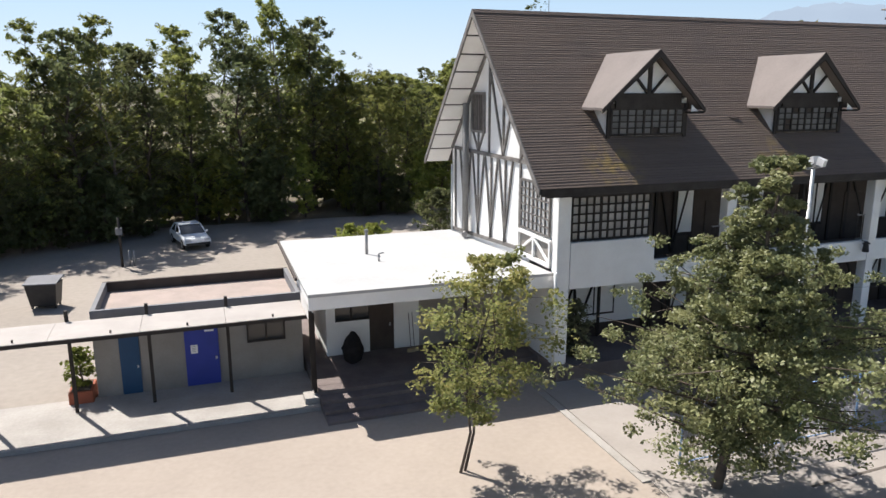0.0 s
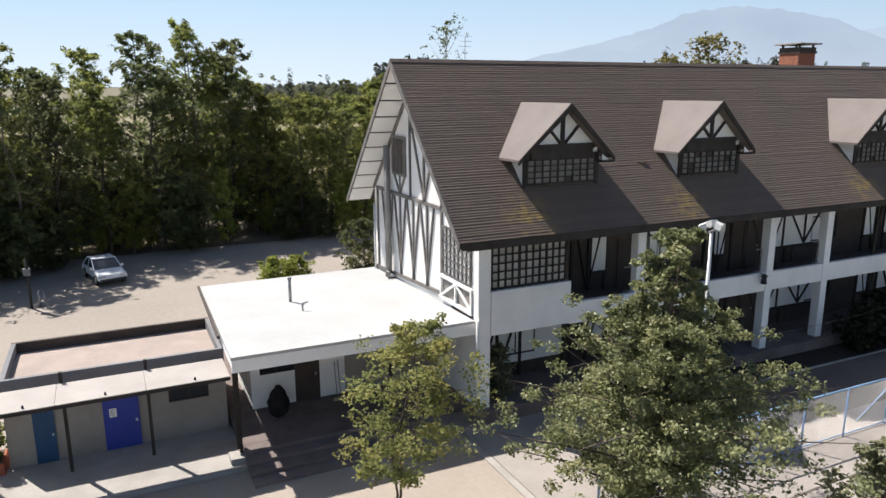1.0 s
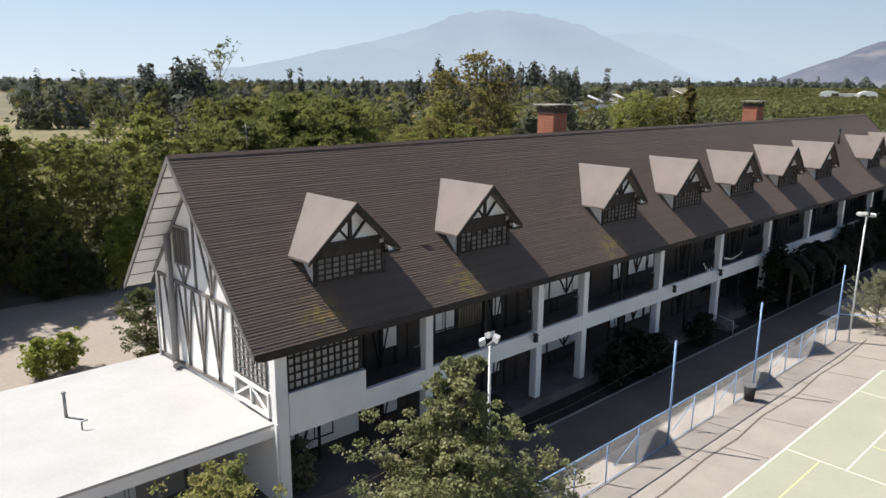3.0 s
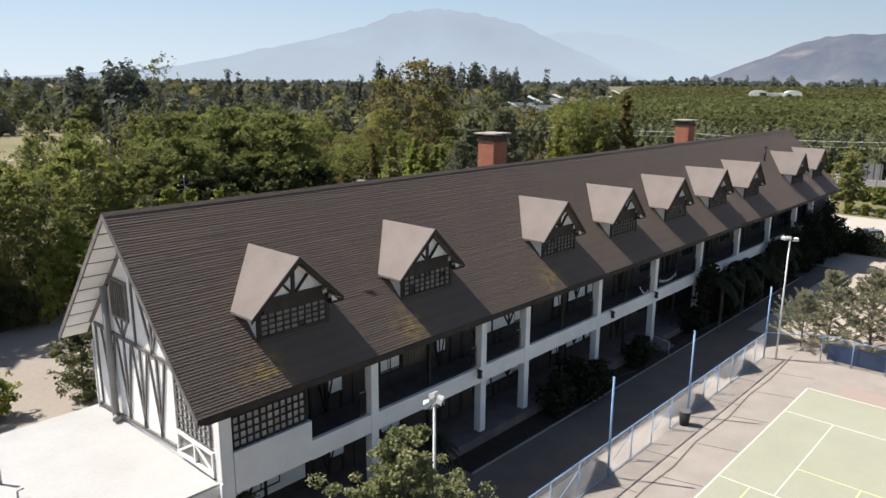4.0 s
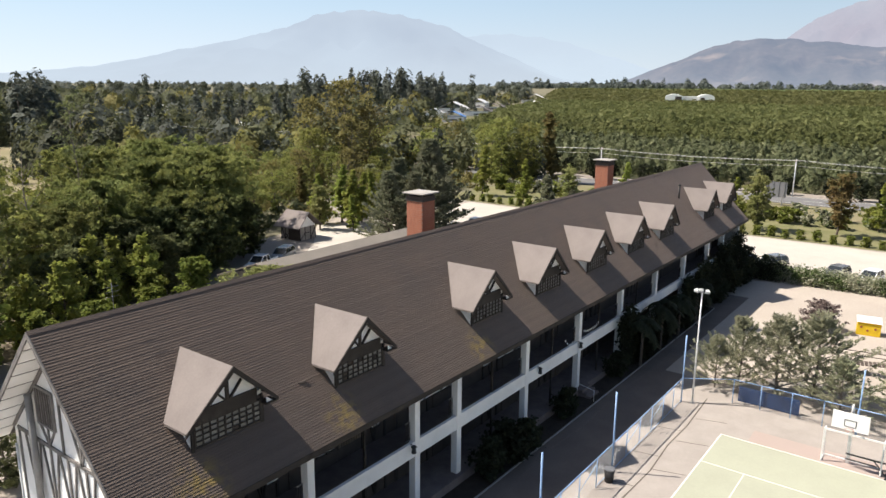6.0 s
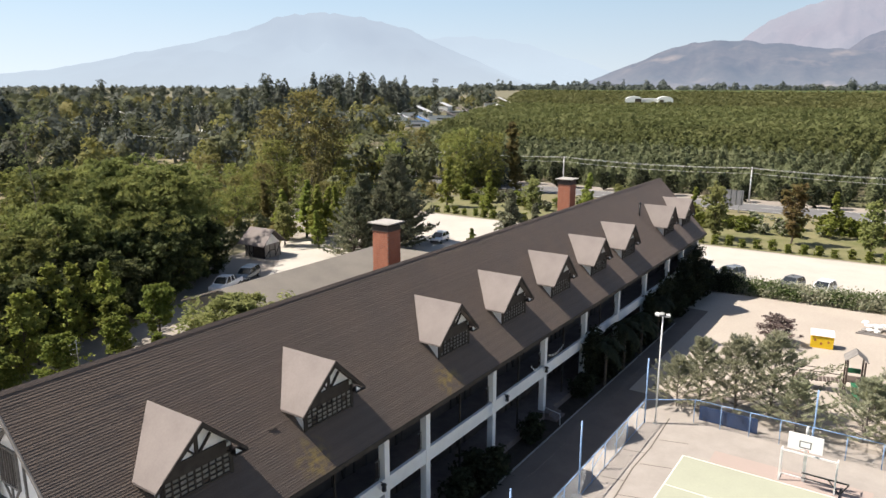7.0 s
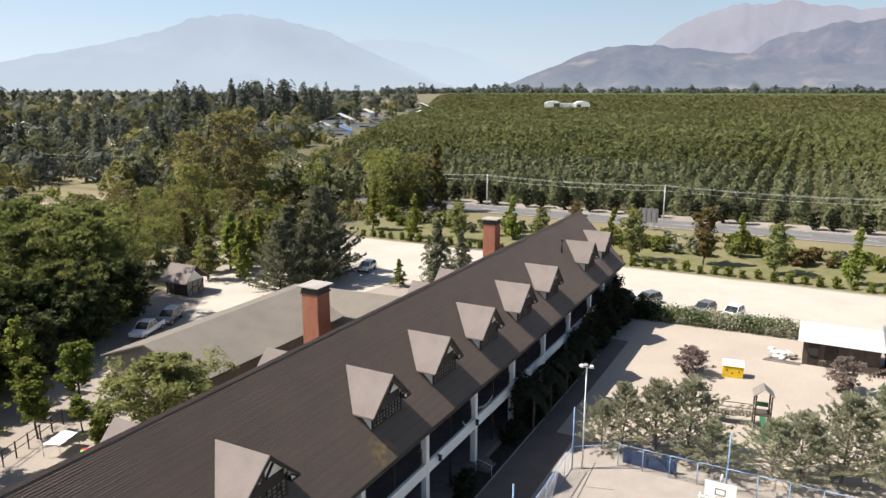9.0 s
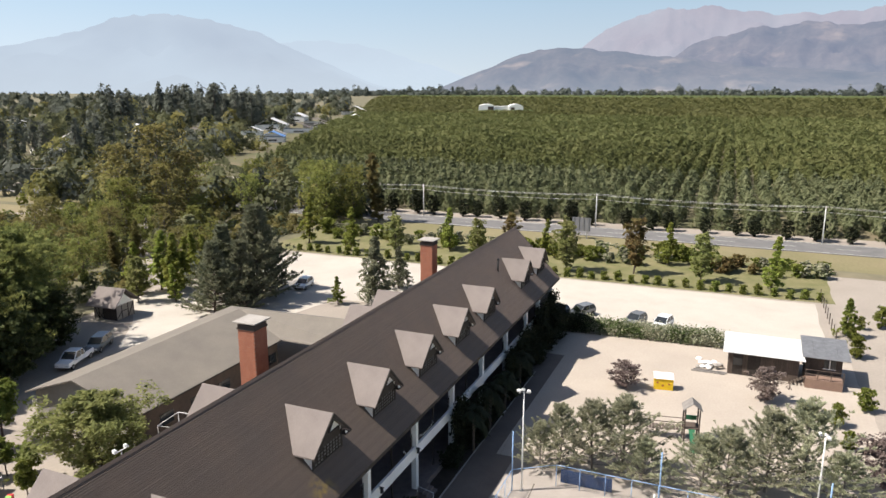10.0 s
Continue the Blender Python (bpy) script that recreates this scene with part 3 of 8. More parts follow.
# planted bed with its pale edging; the soil colour also carries the gallery's shade
structure("planting_bed", box(B(), 12.5, 60.0, -1.10, 0.296, -0.2, 0.075), SOIL, "soil bed along the gallery, darkened for the shade there", "bed")
structure("bed_edging", box(B(), 12.5, 60.0, -1.20, -1.104, -0.2, 0.10), CONCRETE, "narrow pale concrete edging of the planted bed", "edging")

# terrace under the main building and the porch of the annex
bm = box(B(), 1.0, 74.0, 0.3, 11.6, -0.4, 0.55)
structure("terrace", bm, STEP, "concrete plinth carrying the long building", "terrace")
bm = box(B(), -7.0, 1.0, 1.7, 12.8, -0.4, 0.5)
structure("porch_floor", bm, STEP, "dark stone porch floor of the annex", "porch")
bm = box(B(), -60, -7.02, 0.85, 4.0, -0.4, 0.15)
structure("pavement_walk", bm, CONCRETE, "pale concrete walkway under the canopy", "pavement")
bm = box(B(), 0.05, 0.30, -6.2, -0.3, -0.3, 0.062)
structure("kerb", bm, CONCRETE, "pale concrete kerb between yard and court", "kerb")
for i in range(4):
    ob = structure("porch_step", box(B(), -7.0 + 0.004 * i, -1.4, -0.3 + 0.5 * i, 1.69, 0.012 + 0.12 * i, 0.125 * (i + 1) - 0.002), STEP, "broad dark stone step to the porch", "step")
structure("stair_cheek", box(B(), -7.46, -7.004, 1.15, 1.72, 0, 0.34), CONCRETE, "low pale concrete block beside the steps", "stair cheek")

# ---- the long building ----
EZ, RZ, RY = 6.84, 12.86, 5.87           # eave height, ridge height, ridge line
SL = (RZ - EZ) / RY                      # slope of the roof
X0, X1 = 0.0, 74.6                       # roof ends
GX = 1.1                                 # gable wall
BK = 2 * RY


def rz(y):
    return EZ + SL * y if y < RY else RZ - SL * (y - RY)


school = thing("school_building", "long two-storey white half-timbered building with a steep brown roof", "building")

# roof: boards under lapped courses
for name, y0, y1 in (("roof", 0.0, RY), ("roof", BK, RY)):
    z0 = rz(0.0)
    bm = prism(B(), [(X0, y0, z0 - 0.04), (X1, y0, z0 - 0.04), (X1, y1, RZ - 0.04), (X0, y1, RZ - 0.04)], (0, 0, -0.14))
    roof = part("roof", bm, TIMBER, school)
    n = 73
    sx = 1 if y0 < y1 else -1
    for i in range(n):
        bm = B()
        # courses laid by eye: their spacing wanders a little
        lay = lambda k_: k_ + (0.10 * math.sin(k_ * 7.3) + 0.07 * math.sin(k_ * 2.9 + 1) if 0 < k_ < n else 0)
        ca, cb = lay(i), lay(i + 1) + 0.12
        ya, yb = y0 + (y1 - y0) * ca / n, y0 + (y1 - y0) * cb / n
        if i == n - 1:
            yb = y1
        za, zb = rz(0) + (RZ - rz(0)) * ca / n, rz(0) + (RZ - rz(0)) * (cb / n if i < n - 1 else 1)
        ya -= sx * 0.010
        rng = random.Random(i)
        segs = 30
        lo, hi, und = [], [], []
        for s in range(segs + 1):
            x = X0 + (X1 - X0) * s / segs
            w = rng.uniform(-0.004, 0.004)
            lo.append(bm.verts.new((x, ya, za + 0.010 + w)))
            hi.append(bm.verts.new((x, yb, zb - 0.004)))
            und.append(bm.verts.new((x, ya, za - 0.005)))
        for s in range(segs):
            q = [lo[s], lo[s + 1], hi[s + 1], hi[s]]
            bm.faces.new(q if sx > 0 else q[::-1])
            q = [und[s], und[s + 1], lo[s + 1], lo[s]]
            bm.faces.new(q if sx > 0 else q[::-1])
        part("shingle_course", bm, SHINGLE, roof)
# ridge cap in short lengths, barge boards, gutter
for i in range(25):
    x = X0 + (X1 - X0) * i / 25
    bm = B()
    l = (X1 - X0) / 25 + 0.04
    prism(bm, [(x, RY - 0.13, RZ - 0.095), (x, RY, RZ + 0.045), (x, RY + 0.13, RZ - 0.095), (x, RY, RZ + 0.01)], (l, 0, 0))
    part("ridge_cap", bm, SHINGLE, school)
for x in (X0, X1):
    for y0 in (-0.05, BK + 0.05):
        bm = prism(B(), [(x - 0.02, y0, rz(0) - 0.27), (x - 0.02, y0, rz(0) - 0.02), (x - 0.02, RY, RZ + 0.03), (x - 0.02, RY, RZ - 0.24)], (0.045, 0, 0))
        part("barge_board", bm, GREYTIMBER if x == X0 else TIMBER, school)
bm = B()
box(bm, X0 + 0.1, X1 - 0.1, -0.02, 0.03, EZ - 0.24, EZ - 0.02)
part("eave_board", bm, TIMBER, school)
part("eave_trim", box(B(), X0 + 0.3, X1 - 0.3, -0.01, 0.05, EZ - 0.30, EZ - 0.245), TIMBER, school)
# white boarded soffit of the overhanging gable, panel by panel
for side in (0, 1):
    for i in range(9):
        f0, f1 = i / 9 + 0.006, (i + 1) / 9 - 0.006
        ya, yb = (BK - RY * f0, BK - RY * f1) if side else (RY * f0, RY * f1)
        za, zb = rz(ya) - 0.19, rz(yb) - 0.19
        bm = prism(B(), [(0.06, ya, za), (GX + 0.02, ya, za), (GX + 0.02, yb, zb), (0.06, yb, zb)], (0, 0, -0.02))
        part("soffit_panel", bm, SOFFIT, school)

# gable walls
W0, W1 = 0.75, 11.0
for gx, nm in ((GX, "gable_wall"), (X1 - 1.1, "gable_wall")):
    bm = prism(B(), [(gx, W0, 0.55), (gx, W1, 0.55), (gx, W1, rz(W1) - 0.2), (gx, RY, RZ - 0.2), (gx, W0, rz(W0) - 0.2)], (0.22, 0, 0))
    part(nm, bm, WHITE, school)


def gable_bar(y0, z0, y1, z1, w=0.13, material=GREYTIMBER):
    part("timber", beam(B(), (GX - 0.03, y0, z0), (GX - 0.03, y1, z1), 0.075, w, (0, 0, 1) if abs(z1 - z0) < abs(y1 - y0) else (0, 1, 0)), material, school)


Z2 = 7.38


def zdeck(y):
    return 4.1 - 0.07 * (y - 3.6)


gable_bar(3.55, zdeck(3.55), 11.0, zdeck(11.0), 0.14)
gable_bar(1.0, Z2, 10.6, Z2, 0.15)
for y in (3.6, 4.95, 6.35, 7.75, 9.25):
    gable_bar(y, zdeck(y), y, Z2, 0.11)
for y in (4.95, 6.35, 7.75, 9.25):
    gable_bar(y + 0.05, zdeck(y) + 0.1, y - 0.66, Z2 - 0.05, 0.085)
    gable_bar(y - 0.05, zdeck(y) + 0.1, y + 0.66, Z2 - 0.05, 0.085)
gable_bar(10.5, zdeck(10.5), 10.5, Z2, 0.1)
for y, zt in ((3.6, 9.2), (5.2, 11.2), (6.6, 11.4)):
    gable_bar(y, Z2, y, min(zt, rz(y) - 0.35), 0.11)
gable_bar(5.2, Z2 + 0.05, 4.2, 9.9, 0.09)
gable_bar(5.2, Z2 + 0.05, 6.5, 10.6, 0.09)
gable_bar(3.6, Z2 + 0.05, 2.9, 8.9, 0.09)
gable_bar(2.2, Z2, 2.2, 8.7, 0.09)
gable_bar(7.75, Z2 + 0.05, 7.15, 8.25, 0.08)
gable_bar(7.75, Z2 + 0.05, 8.4, 8.25, 0.08)
gable_bar(7.75, Z2 + 0.05, 7.75, 8.25, 0.08)
gable_bar(9.3, Z2, 9.3, 8.9, 0.09)
# raking timbers under the soffit
for a, b in (((W0 + 0.1, rz(W0 + 0.1) - 0.3), (RY, RZ - 0.4)), ((W1 - 0.05, rz(W1 - 0.05) - 0.3), (RY, RZ - 0.4))):
    part("raking_timber", beam(B(), (GX - 0.04, *a), (GX - 0.04, *b), 0.09, 0.14, (0, 0, 1)), GREYTIMBER, school)
# loft window in the gable, barred
win = part("loft_window", box(B(), GX - 0.05, GX + 0.01, 7.15, 8.4, 8.3, 9.75), DARKIN, school, "dark barred loft window")
for i in range(6):
    part("bar", box(B(), GX - 0.085, GX - 0.055, 7.24 + 0.2 * i, 7.29 + 0.2 * i, 8.3, 9.75), GREYTIMBER, win)
part("frame", box(box(box(box(B(), GX - 0.09, GX, 7.05, 7.15, 8.2, 9.85), GX - 0.09, GX, 8.4, 8.5, 8.2, 9.85), GX - 0.09, GX, 7.15, 8.4, 8.2, 8.3), GX - 0.09, GX, 7.15, 8.4, 9.75, 9.85), GREYTIMBER, win)
# flue that climbs the gable
bm = tube(B(), (0.88, 8.75, 3.72), (0.88, 8.75, 9.4), 0.14, n=12)
tube(bm, (0.88, 8.75, 3.74), (0.70, 8.4, 3.74), 0.12, n=12)
part("flue", bm, mat("grey_flue", (0.30, 0.29, 0.275), (0.23, 0.22, 0.21), 1.2, 0.6, 0.2, bump=0.05), school, "grey metal flue pipe")
part("drain_pipe", tube(B(), (0.98, 10.75, 0.5), (0.98, 10.75, 6.6), 0.05), WHITEPIPE, school)
part("drain_pipe", tube(B(), (1.0, 0.55, 0.5), (1.0, 0.55, 3.9), 0.06), WHITEPIPE, school)

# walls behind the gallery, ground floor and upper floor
# dark brown walls and ceiling, the gallery's deep shade also in the colour
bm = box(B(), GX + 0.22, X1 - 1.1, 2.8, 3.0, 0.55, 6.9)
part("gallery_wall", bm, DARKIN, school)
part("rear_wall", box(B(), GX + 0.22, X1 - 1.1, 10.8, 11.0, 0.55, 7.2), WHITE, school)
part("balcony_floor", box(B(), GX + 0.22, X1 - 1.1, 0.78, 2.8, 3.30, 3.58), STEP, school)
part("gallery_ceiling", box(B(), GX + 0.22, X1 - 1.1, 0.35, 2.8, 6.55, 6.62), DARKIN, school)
# the white band along the balcony
part("balcony_band", box(B(), 4.90, 73.4, 0.58, 0.78, 3.20, 4.02), WHITE, school, bevel=0.01)
# corner room
part("corner_parapet", box(B(), 1.55, 4.9, 0.56, 0.78, 3.25, 4.87), WHITE, school, bevel=0.01)
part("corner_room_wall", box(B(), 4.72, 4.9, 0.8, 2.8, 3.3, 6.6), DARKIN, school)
part("corner_side_wall", box(B(), GX, GX + 0.22, 0.75, 2.75, 3.3, 4.0), WHITE, school)

POSTS = [1.28, 8.14, 15.25, 18.85, 26.1, 33.4, 40.6, 47.9, 55.1, 62.3, 67.4, 73.2]
for i, x in enumerate(POSTS):
    w = 0.24 if i == 0 else 0.20
    bm = box(B(), x - w, x + w, 0.55, 0.96, 0.55, 6.75)
    part("post", bm, WHITE, school, bevel=0.015)


def lattice(parent, x0, x1, z0, z1, y, nx, nz, bar, name="lattice_window", axis="x", depth=0.07, wood=None):
    """A window of many small panes: frame, bars and each pane. axis: along which it runs."""
    def bx(bm, a0, a1, d0, d1, c0, c1):
        return box(bm, a0, a1, d0, d1, c0, c1) if axis == "x" else box(bm, d0, d1, a0, a1, c0, c1)
    bm = B()
    for i in range(nx + 1):
        a = x0 + (x1 - x0) * i / nx
        bb = bar * (1.5 if i in (0, nx) or i % 4 == 0 else 1)
        bx(bm, a - bb / 2, a + bb / 2, y - depth / 2, y + depth / 2, z0 - bar / 2, z1 + bar / 2)
    for j in range(nz + 1):
        c = z0 + (z1 - z0) * j / nz
        bb = bar * (1.5 if j in (0, nz) else 1)
        for i in range(nx):
            a, b = x0 + (x1 - x0) * i / nx + bar * 0.75, x0 + (x1 - x0) * (i + 1) / nx - bar * 0.75
            bx(bm, a, b, y - depth / 2 + 0.003, y + depth / 2 - 0.003, c - bb / 2, c + bb / 2)
    frame_ob = part(name, bm, wood or TIMBER, parent, "timber window of small panes")
    return frame_ob


def panes(parent, x0, x1, z0, z1, y, nx, nz, me=None, axis="x", skip=0.0, seed=1, glass=PANE):
    w, h = (x1 - x0) / nx, (z1 - z0) / nz
    rng = random.Random(seed)
    if me is None:
        me = mesh_of("pane", box(B(), -w / 2, w / 2, -0.008, 0.008, -h / 2, h / 2) if axis == "x" else box(B(), -0.008, 0.008, -w / 2, w / 2, -h / 2, h / 2), glass)
    for i in range(nx):
        for j in range(nz):
            if rng.random() < skip:
                continue
            a, c = x0 + w * (i + 0.5), z0 + h * (j + 0.5)
            tilt = rng.uniform(-1.2, 1.2)
            put("pane", me, parent, pose(a, y, c, tilt, 0, tilt) if axis == "x" else pose(y, a, c, 0, tilt, tilt))
    return me


lw = lattice(school, 1.62, 4.72, 4.92, 6.42, 0.70, 11, 5, 0.055)
panes(lw, 1.62, 4.72, 4.92, 6.42, 0.735, 11, 5)
lw = lattice(school, 1.2, 3.45, 5.0, 6.75, GX - 0.05, 7, 6, 0.05, axis="y", wood=GREYTIMBER)
panes(lw, 1.2, 3.45, 5.0, 6.75, GX - 0.02, 7, 6, axis="y", glass=SOFFIT)
# crossed rail panel under the side window
bm = B()
for z in (4.0, 4.85):
    beam(bm, (GX - 0.08, 1.0, z), (GX - 0.08, 3.6, z), 0.10, 0.12)
for y in (1.05, 2.3, 3.55):
    beam(bm, (GX - 0.08, y, 4.0), (GX - 0.08, y, 4.85), 0.09, 0.10)
for a, b in ((1.05, 2.3), (3.55, 2.3)):
    beam(bm, (GX - 0.085, a, 4.06), (GX - 0.085, b, 4.79), 0.06, 0.09, (0, 1, 0))
part("side_rail", bm, WHITE, school, "white crossed timber rail panel")
part("side_panel", box(B(), GX - 0.03, GX - 0.005, 1.0, 3.6, 4.0, 4.85), PLASTER, school)


# doors, windows and crossed timbers along both floors of the gallery
def gallery_bay(x0, x1, z0, h, k):
    w = x1 - x0
    yb = 2.8
    part("timber", box(B(), x0 - 0.06, x0 + 0.06, yb - 0.06, yb, z0, z0 + h), TIMBER, school)
    part("timber", box(B(), x0 + 0.06, x1 - 0.06, yb - 0.06, yb, z0 + h - 0.14, z0 + h), TIMBER, school)
    dx = x0 + 0.5 + 0.15 * (k % 3)
    d = part("door", box(B(), dx, dx + 0.95, yb - 0.05, yb, z0, z0 + 2.05), DARKIN, school, "dark stained timber door")
    part("handle", box(B(), dx + 0.82, dx + 0.88, yb - 0.10, yb - 0.05, z0 + 1.0, z0 + 1.06), GREYSTEEL, d)
    wx0 = dx + 1.25
    wx1 = min(wx0 + 1.7, x1 - 0.3)
    if w > 5:
        wn_ = part("window", box(B(), wx0, wx1, yb - 0.03, yb, z0 + 0.95, z0 + 2.05), CARGLASS, school, "dark glass window with timber frame")
        bm = B()
        box(bm, wx0 - 0.06, wx1 + 0.06, yb - 0.07, yb, z0 + 0.88, z0 + 0.95)
        box(bm, wx0 - 0.06, wx1 + 0.06, yb - 0.07, yb, z0 + 2.05, z0 + 2.12)
        for a in (wx0 - 0.06, (wx0 + wx1) / 2 - 0.03, wx1):
            box(bm, a, a + 0.06, yb - 0.065, yb, z0 + 0.95, z0 + 2.05)
        part("window_frame", bm, TIMBER, wn_)
    # a panel of slanting timbers, white where the bay is narrow
    p1, p0 = x1 - 0.12, x1 - (2.6 if w < 5 else 1.6)
    pm = (p0 + p1) / 2
    for a, b in (((pm, z0 + 0.1), (p0 + 0.1, z0 + h - 0.2)), ((pm, z0 + 0.1), (p1 - 0.1, z0 + h - 0.2)), ((pm, z0 + 0.1), (pm, z0 + h - 0.2))):
        part("timber", beam(B(), (a[0], yb - 0.035, a[1]), (b[0], yb - 0.035, b[1]), 0.07, 0.11, (0, 1, 0)), TIMBER, school)
    part("timber", box(B(), p0 - 0.12, p0, yb - 0.062, yb - 0.002, z0, z0 + h - 0.14), TIMBER, school)


for k, (xa, xb) in enumerate(zip(POSTS, POSTS[1:])):
    for z0, h in ((0.55, 2.7), (3.58, 2.95)):
        gallery_bay(xa, xb, z0, h, k)


# white panels with slanting braces between dark timbers, on both floors
for z0, h in ((0.55, 2.55), (3.58, 2.80)):
    for xa, xb, xm in ((17.9, 21.3, 20.0), (24.5, 25.3, 0), (26.1, 28.0, 26.9), (28.3, 28.9, 0), (7.45, 8.15, 0), (10.45, 11.0, 0), (11.1, 11.6, 0), (14.25, 14.8, 0)):
        part("white_panel", box(B(), xa, xb, 2.735, 2.77, z0 + 0.86, z0 + h), WHITE, school)
        part("timber", box(B(), xa - 0.02, xb + 0.02, 2.70, 2.76, z0 + 0.74, z0 + 0.855), TIMBER, school)
        if xm:
            for dx_ in (-1.25, 0.0, 1.25):
                part("timber", beam(B(), (xm, 2.715, z0 + 0.90), (min(xb - 0.05, max(xa + 0.05, xm + dx_)), 2.715, z0 + h - 0.05), 0.05, 0.12, (0, 1, 0)), TIMBER, school)
            part("timber", box(B(), xm - 1.5, xm - 1.38, 2.705, 2.73, z0 + 0.86, z0 + h), TIMBER, school)


# drawn curtains in a window of the upper floor
cw = part("window_frame", box(B(), 11.80, 13.45, 2.74, 2.775, 4.25, 5.75), TIMBER, school)
for i in range(9):
    part("curtain_fold", tube(B(), (11.93 + 0.175 * i, 2.735, 4.32), (11.93 + 0.175 * i, 2.735, 5.68), 0.075, n=6), CURTAIN, cw)
# ground floor under the corner room: a braced timber panel beside plain white boards
part("white_panel", box(B(), 2.30, 6.10, 2.74, 2.77, 1.10, 3.20), WHITE, school)
for xa, xb in ((2.22, 2.34), (4.02, 4.14), (6.06, 6.18)):
    part("timber", box(B(), xa, xb, 2.69, 2.735, 0.56, 3.22), TIMBER, school)
for p_, q_ in (((2.40, 1.15), (3.10, 3.15)), ((3.20, 1.15), (3.96, 3.15)), ((3.15, 1.15), (2.95, 3.15))):
    part("timber", beam(B(), (p_[0], 2.715, p_[1]), (q_[0], 2.715, q_[1]), 0.05, 0.12, (0, 1, 0)), TIMBER, school)
part("timber", box(B(), 2.34, 4.02, 2.695, 2.735, 1.00, 1.12), TIMBER, school)


# short barred railings beside the posts
def railing(x, z0=4.03, y=0.87, h=1.0):
    bm = B()
    for z in (z0, z0 + h - 0.04):
        box(bm, x - 0.36, x, y - 0.02, y + 0.02, z, z + 0.04)
    r = part("railing", bm, GREYSTEEL, school, "short dark barred railing")
    for i in range(4):
        xb = x - 0.34 + 0.10 * i
        part("bar", box(B(), xb - 0.012, xb + 0.012, y - 0.012, y + 0.012, z0 + 0.04, z0 + h - 0.04), TIMBER, r)


for x in POSTS[1:]:
    railing(x - 0.2)
# slim dark posts in mid-bay and wall lamps on the band
for x in (11.7, 22.5, 29.8, 37.0, 44.2):
    part("mid_post", box(B(), x - 0.05, x + 0.05, 0.80, 0.90, 0.55, 6.6), TIMBER, school)
for x in (14.72, 27.4, 33.15):
    lm = part("wall_lamp", tube(B(), (x, 0.36, 3.62), (x, 0.36, 3.95), 0.13, 0.09, 8), BLACK, school, "small black lantern wall lamp")
    bm = tube(B(), (x, 0.36, 3.95), (x, 0.36, 4.05), 0.17, 0.03, 8)
    beam(bm, (x, 0.36, 4.03), (x, 0.58, 4.03), 0.03, 0.03)
    part("lamp_hood", bm, BLACK, lm)


bm = B()
for x0_, n_b, z_b in ((31.0, 5, 4.75), (33.75, 10, 4.72)):
    for i in range(n_b):
        x = x0_ + 0.26 * i
        z = z_b - 0.22 * math.sin(math.pi * i / (n_b - 1)) - (0.10 * i if n_b == 5 else 0)
        prism(bm, [(x, 0.5, z), (x + 0.14, 0.5, z), (x + 0.07, 0.5, z - 0.2)], (0, 0.008, 0))
tagged(part("bunting", bm, WHITE), "string of small white pennants along the balcony", "bunting")

# ---- dormers ----
DW, DY, DE, DT = 1.62, 1.45, 9.35, 11.26         # half width, front wall, eave and ridge height
DXS = [4.89, 12.13, 22.71, 30.0, 37.39, 44.84, 52.0, 64.3, 70.8]


def roof_y(z):
    return (z - EZ) / SL


DH = 2.06                                        # half width of its roof
FRONT = 0.92                                     # how far forward its roof comes
d_body = B()
zb = rz(DY)
prism(d_body, [(-DW, DY, zb), (DW, DY, zb), (DW, DY, DE + 0.25), (-DW, DY, DE + 0.25)], (0, 0.1, 0))
for s in (-1, 1):
    prism(d_body, [(s * DW, DY, zb - 0.05), (s * DW, DY, DE + 0.3), (s * DW, roof_y(DE + 0.3), DE + 0.3)], (-s * 0.1, 0, 0))
ME_DBODY = mesh_of("dormer", d_body, WHITE)
d_roofs = []
for s in (-1, 1):
    ez = DE - 0.02
    bm = prism(B(), [(0, FRONT, DT), (0, roof_y(DT) + 0.1, DT), (s * DH, roof_y(ez) + 0.1, ez), (s * DH, 1.01, ez)], (0, 0, -0.09))
    d_roofs.append(mesh_of("dormer_roof", bm, SHINGLE2))
d_gab = prism(B(), [(-DW + 0.22, DY - 0.012, DE + 0.44), (DW - 0.22, DY - 0.012, DE + 0.44), (0, DY - 0.012, DT - 0.16)], (0, 0.09, 0))
ME_DGAB = mesh_of("gable_panel", d_gab, WHITE)
# boxed eave return at the open corner
ret = prism(B(), [(DW - 0.02, 1.12, DE - 0.17), (DH - 0.16, 1.12, DE - 0.17), (DW - 0.02, 1.12, DE + 0.06)], (0, 0.03, 0))
ME_RETURN = mesh_of("eave_return", ret, WHITE)
ME_RETBOARD = mesh_of("eave_board", box(B(), DW - 0.10, DH + 0.02, 1.04, DY + 0.05, DE - 0.24, DE - 0.172), TIMBER)
d_fas = []
for s in (-1, 1):
    bm = prism(B(), [(0, FRONT - 0.03, DT + 0.01), (s * (DH + 0.03), 0.98, DE - 0.05), (s * (DH + 0.03), 0.98, DE - 0.21), (0, FRONT - 0.03, DT - 0.25)], (0, 0.05, 0))
    d_fas.append(mesh_of("fascia", bm, TIMBER))
d_beams = [mesh_of("timber", box(B(), -1.34, 1.34, DY - 0.09, DY + 0.01, DE - 0.06, DE + 0.46), TIMBER)]
